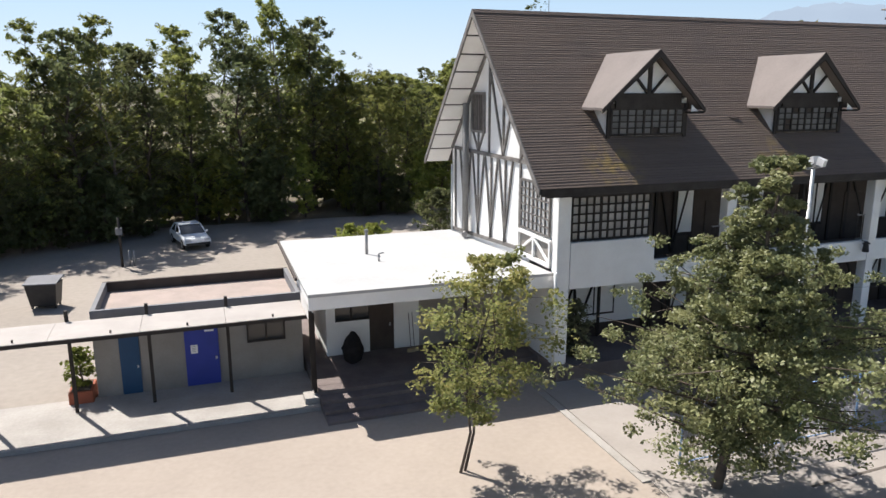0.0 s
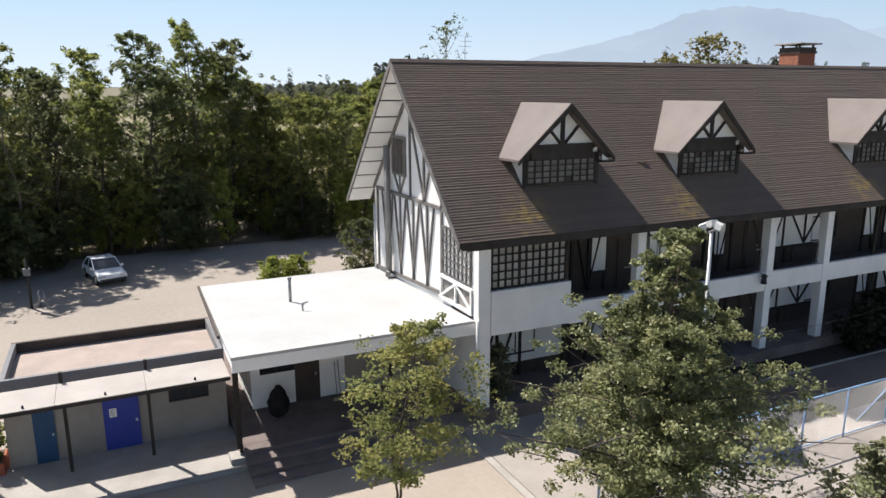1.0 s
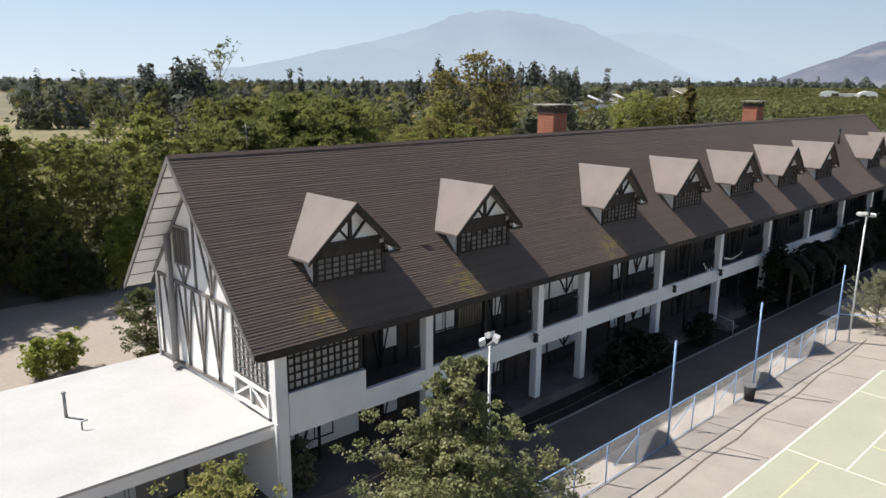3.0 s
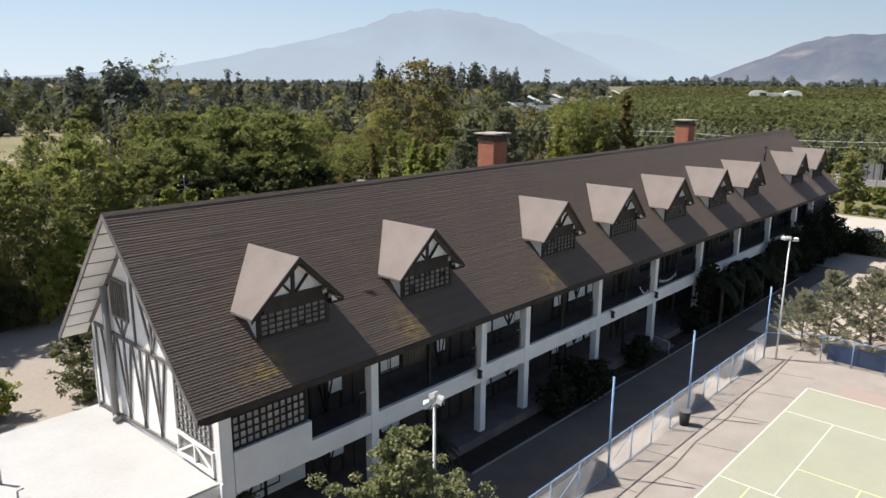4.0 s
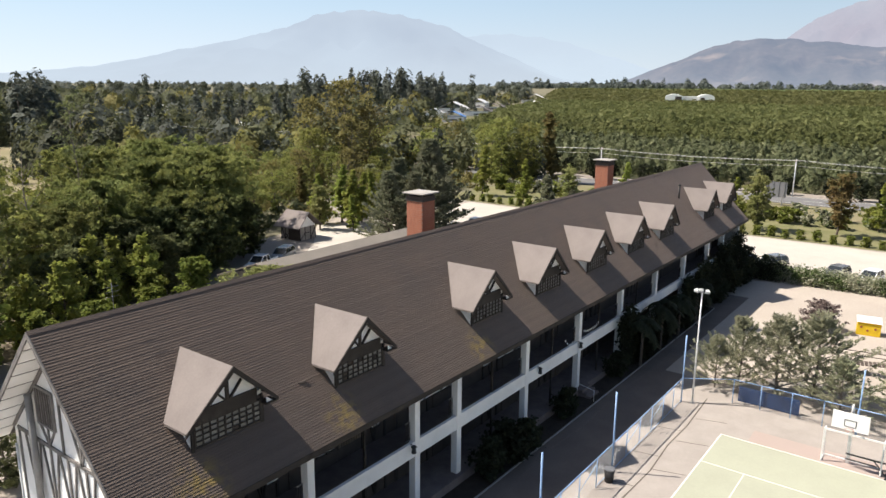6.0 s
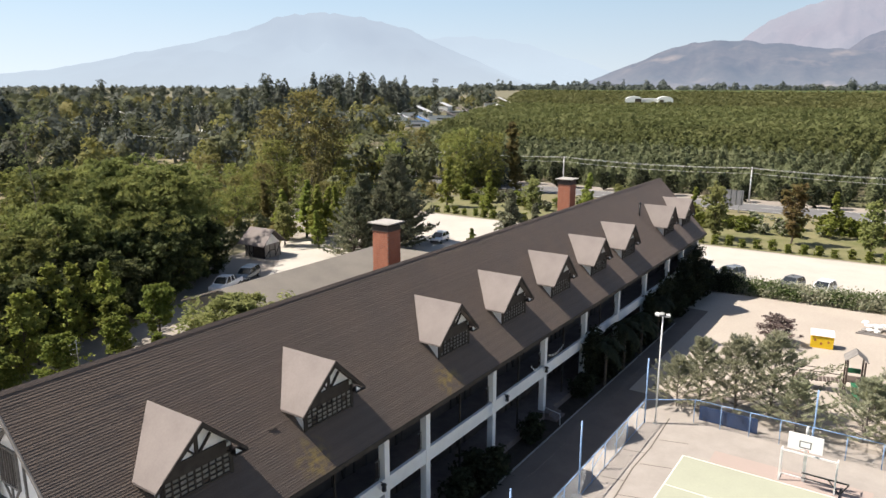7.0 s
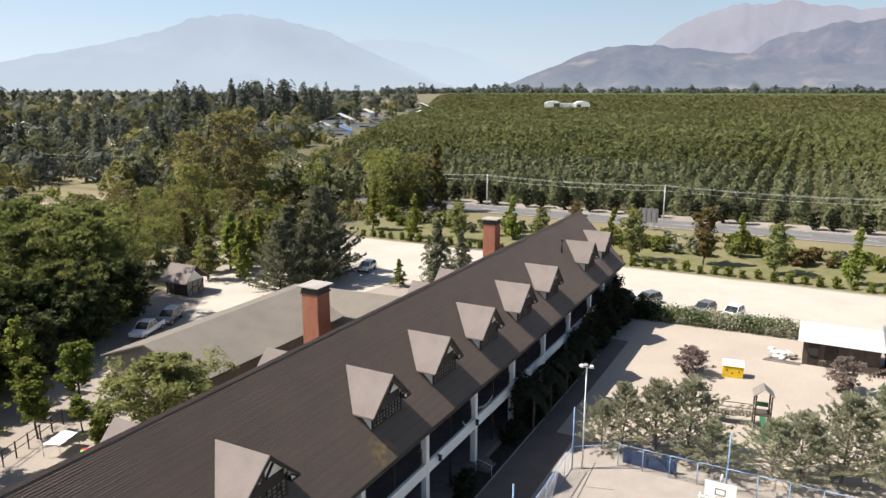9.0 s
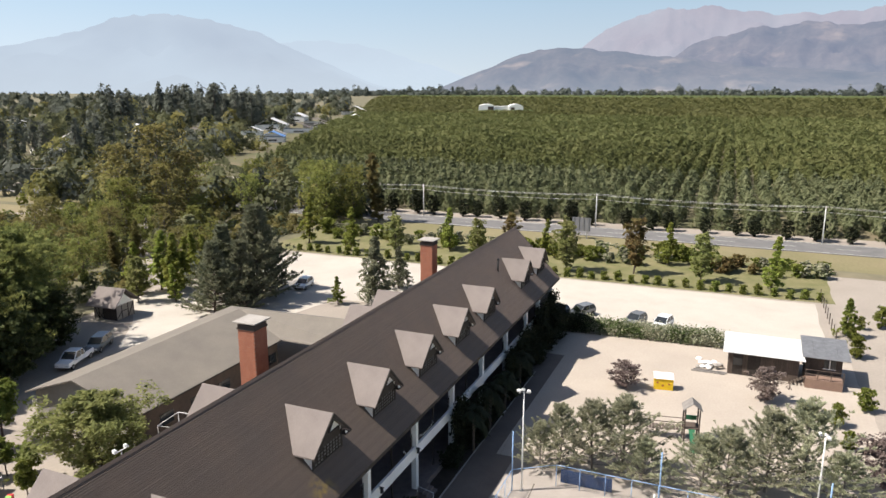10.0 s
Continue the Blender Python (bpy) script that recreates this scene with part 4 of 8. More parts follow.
for a, b in (((0, DE + 0.46), (0, DT - 0.3)), ((-0.10, DE + 0.48), (-0.66, DE + 1.08)), ((0.10, DE + 0.48), (0.66, DE + 1.08))):
    d_beams.append(mesh_of("timber", beam(B(), (a[0], DY - 0.045, a[1]), (b[0], DY - 0.045, b[1]), 0.07, 0.15, (0, 1, 0) if a[0] else (1, 0, 0)), TIMBER))
d_beams.append(mesh_of("timber", box(B(), -DW - 0.02, -DW + 0.10, DY - 0.07, DY, zb - 0.05, DE + 0.12), TIMBER))
d_beams.append(mesh_of("timber", box(B(), DW - 0.10, DW + 0.02, DY - 0.07, DY, zb - 0.05, DE + 0.12), TIMBER))
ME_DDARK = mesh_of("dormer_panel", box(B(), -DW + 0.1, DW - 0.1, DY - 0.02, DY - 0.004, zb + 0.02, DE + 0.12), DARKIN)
ME_DPANE = None
LATT = None
for k, dx in enumerate(DXS):
    sc = Matrix.Translation((dx, 0, 0))
    d = put("dormer", ME_DBODY, school, sc, "gabled roof dormer with dark timbers and small panes")
    for me in d_roofs:
        put("dormer_roof", me, d)
    put("gable_panel", ME_DGAB, d)
    for me in d_fas:
        put("fascia", me, d)
    put("eave_return", ME_RETURN, d)
    put("eave_board", ME_RETBOARD, d)
    for me in d_beams:
        put("timber", me, d)
    put("dormer_panel", ME_DDARK, d)
    if LATT is None:
        ob = lattice(d, -DW + 0.14, DW - 0.14, zb + 0.08, DE - 0.08, DY - 0.055, 9, 4, 0.045)
        LATT = ob.data
    else:
        put("lattice_window", LATT, d)
    ME_DPANE = panes(d, -DW + 0.14, DW - 0.14, zb + 0.08, DE - 0.08, DY - 0.035, 9, 4, ME_DPANE, skip=0.12, seed=k, glass=DIMPANE)

# ---- chimneys, vents ----


def chimney(cx, cy, z0, z1, w):
    c = part("chimney", box(B(), cx - w / 2 + 0.012, cx + w / 2 - 0.012, cy - w / 2 + 0.012, cy + w / 2 - 0.012, z0, z1), MORTAR, school, "square red brick chimney with a flat capped top")
    rows = int((z1 - z0) / 0.15)
    bm = B()
    for r in range(rows):
        z = z0 + 0.075 + r * 0.15
        n = int(w / 0.3)
        for sy in (-1, 1):
            for i in range(n):
                a = -w / 2 + w * (i + 0.5 + (0.25 if r % 2 else -0.25) * 0.6) / n
                a0, a1 = max(-w / 2 + 0.004, a - w / n / 2 + 0.008), min(w / 2 - 0.004, a + w / n / 2 - 0.008)
                box(bm, cx + a0, cx + a1, cy + sy * w / 2 - 0.015, cy + sy * w / 2 + 0.015, z - 0.066, z + 0.066)
                box(bm, cx + sy * w / 2 - 0.015, cx + sy * w / 2 + 0.015, cy + a0, cy + a1, z - 0.066, z + 0.066)
    tagged(part("brickwork", bm, BRICK, c, "red brick faces of the chimney"), kind="stuff")
    part("corbel", box(box(B(), cx - w / 2 - 0.07, cx + w / 2 + 0.07, cy - w / 2 - 0.07, cy + w / 2 + 0.07, z1, z1 + 0.12), cx - w / 2 - 0.02, cx + w / 2 + 0.02, cy - w / 2 - 0.02, cy + w / 2 + 0.02, z1 + 0.12, z1 + 0.34), DARKIN, c)
    for sx in (-1, 1):
        for sy in (-1, 1):
            part("cap_support", box(B(), cx + sx * w * 0.42 - 0.05, cx + sx * w * 0.42 + 0.05, cy + sy * w * 0.42 - 0.05, cy + sy * w * 0.42 + 0.05, z1 + 0.34, z1 + 0.50), DARKIN, c)
    part("cap", box(B(), cx - w / 2 - 0.24, cx + w / 2 + 0.24, cy - w / 2 - 0.24, cy + w / 2 + 0.24, z1 + 0.50, z1 + 0.58), CONCRETE, c, "pale flat cap plate", bevel=0.01)


chimney(27.55, 10.2, 7.0, 13.75, 1.35)
chimney(57.0, 10.0, 7.0, 13.75, 1.35)
bm = tube(B(), (61.0, 3.6, 10.3), (61.0, 3.6, 11.7), 0.10, n=10)
tube(bm, (61.0, 3.6, 11.75), (61.0, 3.6, 11.95), 0.20, 0.05, 10)
part("roof_vent", bm, BLACK, school, "black stove pipe with a cowl")
bm = prism(B(), [(8.88, 2.0, rz(2.0) + 0.02), (9.3, 2.0, rz(2.0) + 0.02), (9.36, 1.93, rz(1.93) + 0.09), (9.08, 1.90, rz(1.90) + 0.05)], (0, 0, 0.02))
part("roof_flap", bm, DARKIN, school, "small lifted roof vent flap")
# aerial on the ridge
bm = tube(B(), (3.2, RY, RZ), (3.2, RY, RZ + 1.1), 0.012, n=6)
for z in (0.55, 0.75, 0.95):
    tube(bm, (2.9, RY, RZ + z), (3.5, RY, RZ + z), 0.006, n=6)
tagged(part("roof_aerial", bm, GREYSTEEL), "thin grey television aerial on the roof ridge", "aerial")


# ---- the flat-roofed annex ----
annex = thing("annex", "low white annex with a flat bright roof and a shaded porch", "building")
prism_pts = [(-7.29, 0.85, 3.84), (1.04, 0.75, 3.84), (1.04, 11.1, 3.46), (-6.98, 11.1, 3.46)]
part("flat_roof", prism(B(), prism_pts, (0, 0, -0.098)), DECK, annex, "bright white flat roof sheet")
part("edge_gutter", beam(B(), (-7.32, 3.2, 3.74), (-7.03, 11.1, 3.45), 0.09, 0.10), DARKIN, annex, "dark flashing along the roof edge")
part("roof_fascia", prism(B(), [(-7.27, 0.87, 3.74), (1.03, 0.77, 3.74), (1.03, 0.77, 3.33), (-7.27, 0.87, 3.33)], (0, 0.12, 0)), WHITE, annex)
part("roof_fascia", prism(B(), [(-7.27, 1.0, 3.735), (-6.96, 11.05, 3.355), (-6.96, 11.05, 3.10), (-7.27, 1.0, 3.46)], (0.1, 0, 0)), WHITE, annex)
part("porch_ceiling", prism(B(), [(-7.2, 1.0, 3.44), (1.0, 1.0, 3.44), (1.0, 4.2, 3.32), (-7.2, 4.2, 3.32)], (0, 0, -0.03)), PLASTER, annex)
AY = 4.2
part("annex_wall", box(B(), -6.2, -4.62, AY, AY + 0.15, 0.5, 1.75), WHITE, annex)
part("annex_wall", box(B(), -6.2, -5.88, AY, AY + 0.15, 1.75, 3.3), WHITE, annex)
part("annex_wall", box(B(), -5.88, -4.62, AY, AY + 0.15, 2.28, 3.3), WHITE, annex)
part("annex_wall", box(B(), -3.68, -2.72, AY, AY + 0.15, 0.5, 3.3), WHITE, annex)
part("annex_wall", box(B(), -2.72, 1.1, AY, AY + 0.15, 0.5, 2.25), PLASTER, annex)
part("annex_wall", box(B(), -2.72, 1.1, AY, AY + 0.15, 2.72, 3.3), PLASTER, annex)
part("annex_wall", box(B(), -6.2, -6.05, AY + 0.15, 11.0, 0.5, 3.12), WHITE, annex)
part("annex_wall", box(B(), -6.05, 1.09, 10.85, 11.0, 0.5, 3.12), WHITE, annex)
w = part("window", box(B(), -5.88, -4.62, AY + 0.08, AY + 0.10, 1.75, 2.28), CARGLASS, annex, "dark strip window")
part("window_frame", box(box(B(), -5.88, -4.62, AY + 0.01, AY + 0.07, 1.75, 1.80), -5.3, -5.25, AY + 0.01, AY + 0.07, 1.80, 2.28), TIMBER, w)
w = part("window", box(B(), -2.72, 1.1, AY + 0.08, AY + 0.10, 2.25, 2.72), CARGLASS, annex, "dark strip window")
bm = B()
for x in (-2.7, -1.7, -0.7, 0.3):
    box(bm, x, x + 0.06, AY + 0.01, AY + 0.07, 2.25, 2.72)
part("window_frame", bm, TIMBER, w)
d = part("door", box(B(), -4.62, -3.68, AY + 0.06, AY + 0.10, 0.5, 2.7), DARKIN, annex, "dark open-looking doorway")
part("handle", box(B(), -3.86, -3.80, AY + 0.02, AY + 0.06, 1.4, 1.52), GREYSTEEL, d)
part("transom", box(B(), -4.62, -3.68, AY + 0.02, AY + 0.12, 2.7, 3.3), TIMBER, annex)
for x in (-7.15, -1.9):
    part("porch_post", box(B(), x - 0.05, x + 0.05, 1.45, 1.55, 0.5, 3.45), TIMBER, annex)
bm = tube(B(), (-4.1, 6.6, 3.60), (-4.1, 6.6, 4.55), 0.06, n=10)
tube(bm, (-4.1, 6.6, 4.55), (-4.1, 6.6, 4.62), 0.09, 0.07, 10)
part("vent_pipe", bm, GREYSTEEL, annex, "thin grey vent pipe")
bm = tube(B(), (-4.0, 5.05, 3.66), (-4.0, 5.05, 3.98), 0.035, n=8)
tube(bm, (-4.0, 5.05, 3.98), (-3.8, 5.05, 4.0), 0.03, n=8)
part("vent_pipe", bm, GREYSTEEL, annex)
# ---- outbuilding with parapet, its doors and canopy ----
out = thing("outbuilding", "small grey plastered block with a parapet and blue doors", "outbuilding")
OX0, OX1, OY0, OY1 = -13.75, -7.1, 3.95, 7.75
part("front_wall", box(B(), OX0, OX1, OY0, OY0 + 0.15, 0.12, 2.62), PLASTER, out)
part("side_wall", box(B(), OX0, OX0 + 0.15, OY0 + 0.15, OY1, 0.0, 2.62), PLASTER, out)
part("side_wall", box(B(), OX1 - 0.15, OX1, OY0 + 0.15, OY1, 0.0, 2.62), PLASTER, out)
part("rear_wall", box(B(), OX0 + 0.15, OX1 - 0.15, OY1 - 0.15, OY1, 0.0, 2.62), PLASTER, out)
part("roof_deck", box(B(), OX0 + 0.1, OX1 - 0.1, OY0 + 0.1, OY1 - 0.1, 2.5, 2.72), PINKROOF, out, "dusty pinkish roofing felt")
for nm, a in (("parapet", (OX0, OX1, OY0, OY0 + 0.14)), ("parapet", (OX0, OX1, OY1 - 0.14, OY1)), ("parapet", (OX0, OX0 + 0.14, OY0 + 0.142, OY1 - 0.142)), ("parapet", (OX1 - 0.14, OX1, OY0 + 0.142, OY1 - 0.142))):
    part(nm, box(B(), *a, 2.622, 3.08), DARKIN if a[2] > OY1 - 0.2 else PARAPET, out)
bd = part("blue_door", box(B(), -11.0, -9.92, OY0 - 0.05, OY0 - 0.002, 0.16, 2.16), BLUEDOOR, out, "bright blue painted door with a paper notice")
part("handle", box(B(), -10.05, -9.98, OY0 - 0.10, OY0 - 0.05, 1.05, 1.13), ZINC, bd)
part("notice", box(B(), -10.82, -10.6, OY0 - 0.058, OY0 - 0.051, 1.30, 1.60), WHITE, bd, "white paper notice")
bm = B()
for i in range(4):
    box(bm, -10.79, -10.65 - 0.02 * (i % 2), OY0 - 0.062, OY0 - 0.058, 1.54 - 0.06 * i, 1.555 - 0.06 * i)
part("notice_line", bm, PARAPET, bd)
part("door_plate", box(B(), -10.35, -10.05, OY0 - 0.056, OY0 - 0.051, 2.03, 2.09), WHITE, bd)
td = part("dark_blue_door", box(B(), -13.0, -12.4, OY0 - 0.05, OY0 - 0.002, 0.16, 2.16), TEALDOOR, out, "narrow dark blue painted door")
part("handle", box(B(), -12.50, -12.45, OY0 - 0.09, OY0 - 0.05, 1.05, 1.12), ZINC, td)
w = part("window", box(B(), -8.92, -7.75, OY0 - 0.02, OY0 - 0.002, 1.52, 2.12), CARGLASS, out, "low wide window with two panes")
bm = B()
for a in ((-8.98, -7.69, 1.46, 1.52), (-8.98, -7.69, 2.12, 2.18)):
    box(bm, a[0], a[1], OY0 - 0.05, OY0 - 0.002, a[2], a[3])
for x in (-8.98, -8.36, -7.75):
    box(bm, x, x + 0.06, OY0 - 0.048, OY0 - 0.002, 1.52, 2.12)
part("window_frame", bm, TIMBER, w)

canopy = thing("walkway_canopy", "long cream sheet canopy on slim dark posts", "canopy")
for i in range(8):
    x1 = -7.28 - 2.42 * i
    x0 = x1 - 2.41
    part("roof_sheet", prism(B(), [(x0, 1.34, 3.05), (x1, 1.34, 3.05), (x1, 2.9, 3.09), (x0, 2.9, 3.09)], (0, 0, 0.025)), CREAM, canopy)
part("edge_beam", box(B(), -26.6, -7.28, 1.33, 1.39, 2.94, 3.045), TIMBER, canopy)
part("edge_beam", box(B(), -26.6, -7.28, 2.85, 2.91, 2.96, 3.06), TIMBER, canopy)
for x in (-16.7, -14.25, -12.0, -9.62, -19.2, -22, -25):
    part("post", box(B(), x - 0.05, x + 0.05, 2.93, 3.03, 0.14, 3.45), TIMBER, canopy)
    part("cross_beam", beam(B(), (x, 1.42, 2.98), (x, 2.95, 3.03), 0.05, 0.08), TIMBER, canopy)
part("post", box(B(), -7.12, -7.02, 1.5, 1.6, 0.14, 3.04), TIMBER, canopy)
for x in (-8.3, -10.8, -12.9, -15.4, -17.9):
    part("fixing_bolt", tube(B(), (x, 1.5, 3.06), (x, 1.5, 3.16), 0.03, n=6), TIMBER, canopy)


# ---- lamps, poles and the court's fences ----
def flood_pole(x, y, h, turn):
    t = thing("floodlight_pole", "tall slim white pole with twin floodlights", "floodlight", pose(x, y, 0.04, 0, 0, turn), "floodlight poles")
    part("pole", tube(B(), (0, 0, 0), (0, 0, h), 0.065, 0.045, 12), WHITEPIPE, t)
    part("base_plate", box(B(), -0.16, 0.16, -0.16, 0.16, 0, 0.03), GREYSTEEL, t)
    part("cross_arm", beam(B(), (-0.35, 0, h + 0.02), (0.35, 0, h + 0.02), 0.05, 0.05), GREYSTEEL, t)
    for s, yy, rr in ((-0.38, 0.16, 20), (0.36, 0.20, -25), (0.10, -0.2, 190)):
        hd = put("floodlight", mesh_of("floodlight", prism(B(), [(-0.16, -0.04, -0.10), (0.16, -0.04, -0.10), (0.10, -0.16, 0.04), (-0.10, -0.16, 0.04)], (0, 0.10, 0.13)), ZINC), t, pose(s, yy, h + 0.16, 25, 0, rr))
        put("lens", mesh_of("lens", box(B(), -0.13, 0.13, -0.012, 0.0, -0.09, 0.05), CLEARLAMP), hd, pose(0, -0.13, -0.02, 40, 0, 0))
        part("bracket", beam(B(), (s, 0, h + 0.03), (s, yy, h + 0.12), 0.03, 0.03), GREYSTEEL, t)
    return t


flood_pole(4.36, -6.4, 7.95, 20)
flood_pole(36.9, -6.47, 7.95, 95)
flood_pole(41.0, -26.6, 6.4, 40)


def wire_mesh(bm, p, q, z0, z1, step, r):
    """Crossed wires between two uprights."""
    p, q = Vector(p), Vector(q)
    n = max(2, int((q - p).length / step))
    h = z1 - z0
    m = max(2, int(h / step))
    for i in range(n + m):
        for sgn in (1, -1):
            a0, a1 = i - m, i
            t0, t1 = max(0, a0) / n, min(n, a1) / n
            if t1 <= t0:
                continue
            f0, f1 = (max(0, a0) - a0) / m, (min(n, a1) - a0) / m
            za, zb = (z0 + h * f0, z0 + h * f1) if sgn > 0 else (z1 - h * f0, z1 - h * f1)
            beam(bm, (*p.lerp(q, t0).xy, za), (*p.lerp(q, t1).xy, zb), r, r)


fence = thing("court_fence", "pale blue tubular fence with wire mesh and tall posts", "fence")
FY = -5.78
xs = [1.5, 3.6, 5.6, 7.7, 9.8, 11.9, 14.1, 16.55, 18.7, 20.8, 22.9, 24.95, 27.0, 29.0, 31.0, 33.0, 34.9, 36.6]
for x in xs:
    part("post", tube(B(), (x, FY, 0.03), (x, FY, 1.8), 0.03, n=8), BLUEPIPE, fence)
for a, b in zip(xs, xs[1:]):
    gap = 20.7 < a < 22.8
    part("top_rail", tube(B(), (a, FY, 1.80), (b, FY, 1.80), 0.032, n=8), BLUEPIPE, fence)
    if not gap:
        part("bottom_rail", tube(B(), (a, FY, 0.12), (b, FY, 0.12), 0.022, n=6), BLUEPIPE, fence)
    bm = B()
    wire_mesh(bm, (a, FY, 0), (b, FY, 0), 0.12, 1.8, 0.13, 0.0045)
    tagged(part("wire_mesh", bm, GREYSTEEL, fence), kind="stuff")
for x in (16.55, 24.95, 36.6):
    part("tall_post", tube(B(), (x, FY - 0.02, 0.03), (x, FY - 0.02, 4.92), 0.05, n=10), BLUEPIPE, fence, "tall blue steel post")
for a, b in ((4.36, 16.55), (16.55, 24.95), (24.95, 36.6)):
    bm = B()
    for i in range(10):
        f0, f1 = i / 10, (i + 1) / 10
        sag = lambda f: 4.88 - 0.35 * 4 * f * (1 - f)
        side = lambda f: FY + ((-6.4 - FY) * (1 - f) if a < 5 else 0)
        tube(bm, (a + (b - a) * f0, side(f0), sag(f0)), (a + (b - a) * f1, side(f1), sag(f1)), 0.004, n=5, cap=False)
    bmesh.ops.remove_doubles(bm, verts=bm.verts, dist=0.004)
    part("top_cable", bm, BLACK, fence)
# slanting braces behind the posts
for x in (14.1, 18.7, 22.9, 29.0, 33.0):
    bm = tube(B(), (x - 0.75, FY + 0.55, 0.04), (x - 0.05, FY + 0.05, 1.35), 0.022, n=6)
    tube(bm, (x - 0.05, FY + 0.05, 1.35), (x, FY, 1.35), 0.022, n=6)
    part("brace", bm, BLUEPIPE, fence)
part("corner_rail", tube(B(), (36.6, FY, 1.8), (38.55, -8.7, 1.8), 0.03, n=8), BLUEPIPE, fence)
ys = [-8.7, -10.5, -12.4, -14.3, -16.2, -18.2, -20.2, -22.2, -24.2, -26.2, -28.2]
for y in ys:
    part("post", tube(B(), (38.55, y, 0.03), (38.55, y, 1.8), 0.03, n=8), BLUEPIPE, fence)
for a, b in zip(ys, ys[1:]):
    part("top_rail", tube(B(), (38.55, a, 1.8), (38.55, b, 1.8), 0.03, n=8), BLUEPIPE, fence)
    bm = B()
    wire_mesh(bm, (38.55, a, 0), (38.55, b, 0), 0.1, 1.8, 0.13, 0.0045)
    tagged(part("wire_mesh", bm, GREYSTEEL, fence), kind="stuff")
for y in (-16.25, -27.0):
    part("tall_post", tube(B(), (38.6, y, 0.03), (38.6, y, 4.4), 0.05, n=10), BLUEPIPE, fence)

tagged(part("blue_screen", box(B(), 39.2, 39.26, -12.8, -8.9, 0.03, 1.15), TARP, None), "blue tarpaulin screen behind the court fence", "screen")

# bin at the fence
bn = thing("litter_bin", "black round litter bin beside the court fence", "bin", pose(23.9, -6.1, 0.05))
part("body", tube(B(), (0, 0, 0.0), (0, 0, 0.75), 0.24, 0.29, 14), BLACK, bn)
part("rim", tube(B(), (0, 0, 0.75), (0, 0, 0.80), 0.31, 0.31, 14), GREYSTEEL, bn)

# football goal and basketball hoop
goal = thing("football_goal", "white steel goal frame on the court's end line", "goal", pose(33.7, -16.55, 0.06))
for y in (-1.5, 1.5):
    part("post", box(B(), -0.04, 0.04, y - 0.04, y + 0.04, 0, 2.0), WHITEPIPE, goal)
    part("side_bar", beam(B(), (0, y, 0.04), (0.9, y, 0.04), 0.06, 0.06), WHITEPIPE, goal)
    part("top_bar", beam(B(), (0, y, 2.0), (0.5, y, 2.0), 0.06, 0.06), WHITEPIPE, goal)
    part("back_bar", beam(B(), (0.5, y, 2.0), (0.9, y, 0.06), 0.05, 0.05), WHITEPIPE, goal)
part("crossbar", beam(B(), (0, -1.54, 2.04), (0, 1.54, 2.04), 0.08, 0.08), WHITEPIPE, goal)
part("rear_bar", beam(B(), (0.9, -1.5, 0.04), (0.9, 1.5, 0.04), 0.06, 0.06), WHITEPIPE, goal)
hoop = thing("basketball_hoop", "white basketball backboard on a steel stand", "basketball hoop", pose(32.9, -16.35, 0.05))
hoop.scale = (1.0, 1.0, 0.93)
part("pole", beam(B(), (1.4, 0, 0.05), (0.6, 0, 3.4), 0.16, 0.16), WHITEPIPE, hoop)
part("arm", beam(B(), (0.7, 0, 3.2), (0.05, 0, 3.3), 0.12, 0.12), WHITEPIPE, hoop)
bb = part("backboard", box(B(), -0.03, 0.03, -0.92, 0.92, 2.85, 3.95), WHITE, hoop, "white rectangular backboard with a black target square")
bm = B()
for a in ((-0.31, 0.31, 3.05, 3.10), (-0.31, 0.31, 3.46, 3.51)):
    box(bm, -0.037, -0.031, *a)
for a in ((-0.31, -0.26), (0.26, 0.31)):
    box(bm, -0.037, -0.031, *a, 3.10, 3.46)
part("target_square", bm, BLACK, bb)
bm = B()
for i in range(16):
    a, b = 2 * math.pi * i / 16, 2 * math.pi * (i + 1) / 16
    tube(bm, (-0.29 + 0.23 * math.cos(a), 0.23 * math.sin(a), 3.0), (-0.29 + 0.23 * math.cos(b), 0.23 * math.sin(b), 3.0), 0.011, n=6, cap=False)
part("rim", bm, TERRA, hoop)
bm = B()
for x in (0.95,):
    beam(bm, (x, 0.1, 0.85), (x, -2.4, 0.85), 0.08, 0.08)
    beam(bm, (x, 0.1, 0.50), (x, -1.5, 0.50), 0.06, 0.06)
    beam(bm, (x, -2.4, 0.85), (x, -2.0, 0.06), 0.07, 0.07)
    beam(bm, (x, -1.3, 0.85), (x, -1.95, 0.06), 0.06, 0.06)
beam(bm, (0.5, -2.0, 0.06), (1.7, -2.0, 0.06), 0.10, 0.10)
part("stand", bm, BLACK, hoop, "black steel counterweight stand")
part("padding", tube(B(), (0.55, 0, 3.5), (0.3, 0, 4.4), 0.12, 0.06, 8), WHITEPIPE, hoop)

# steps with handrails at the gallery
for i in range(3):
    structure("gallery_step", box(B(), 33.0, 34.4, -0.62 + 0.3 * i, 0.298, 0.076 + 0.16 * i, 0.232 + 0.16 * i), STEP, "dark concrete step up to the gallery", "step")
hr = thing("handrail", "pale tubular handrail beside the gallery steps", "handrail")
part("rail", tube(B(), (32.9, 0.33, 1.06), (32.75, -1.0, 0.92), 0.022, n=8), WHITEPIPE, hr)
part("upright", tube(B(), (32.75, -1.0, 0.07), (32.75, -1.0, 0.92), 0.022, n=8), WHITEPIPE, hr)
part("upright", tube(B(), (32.9, 0.33, 0.55), (32.9, 0.33, 1.06), 0.022, n=8), WHITEPIPE, hr)


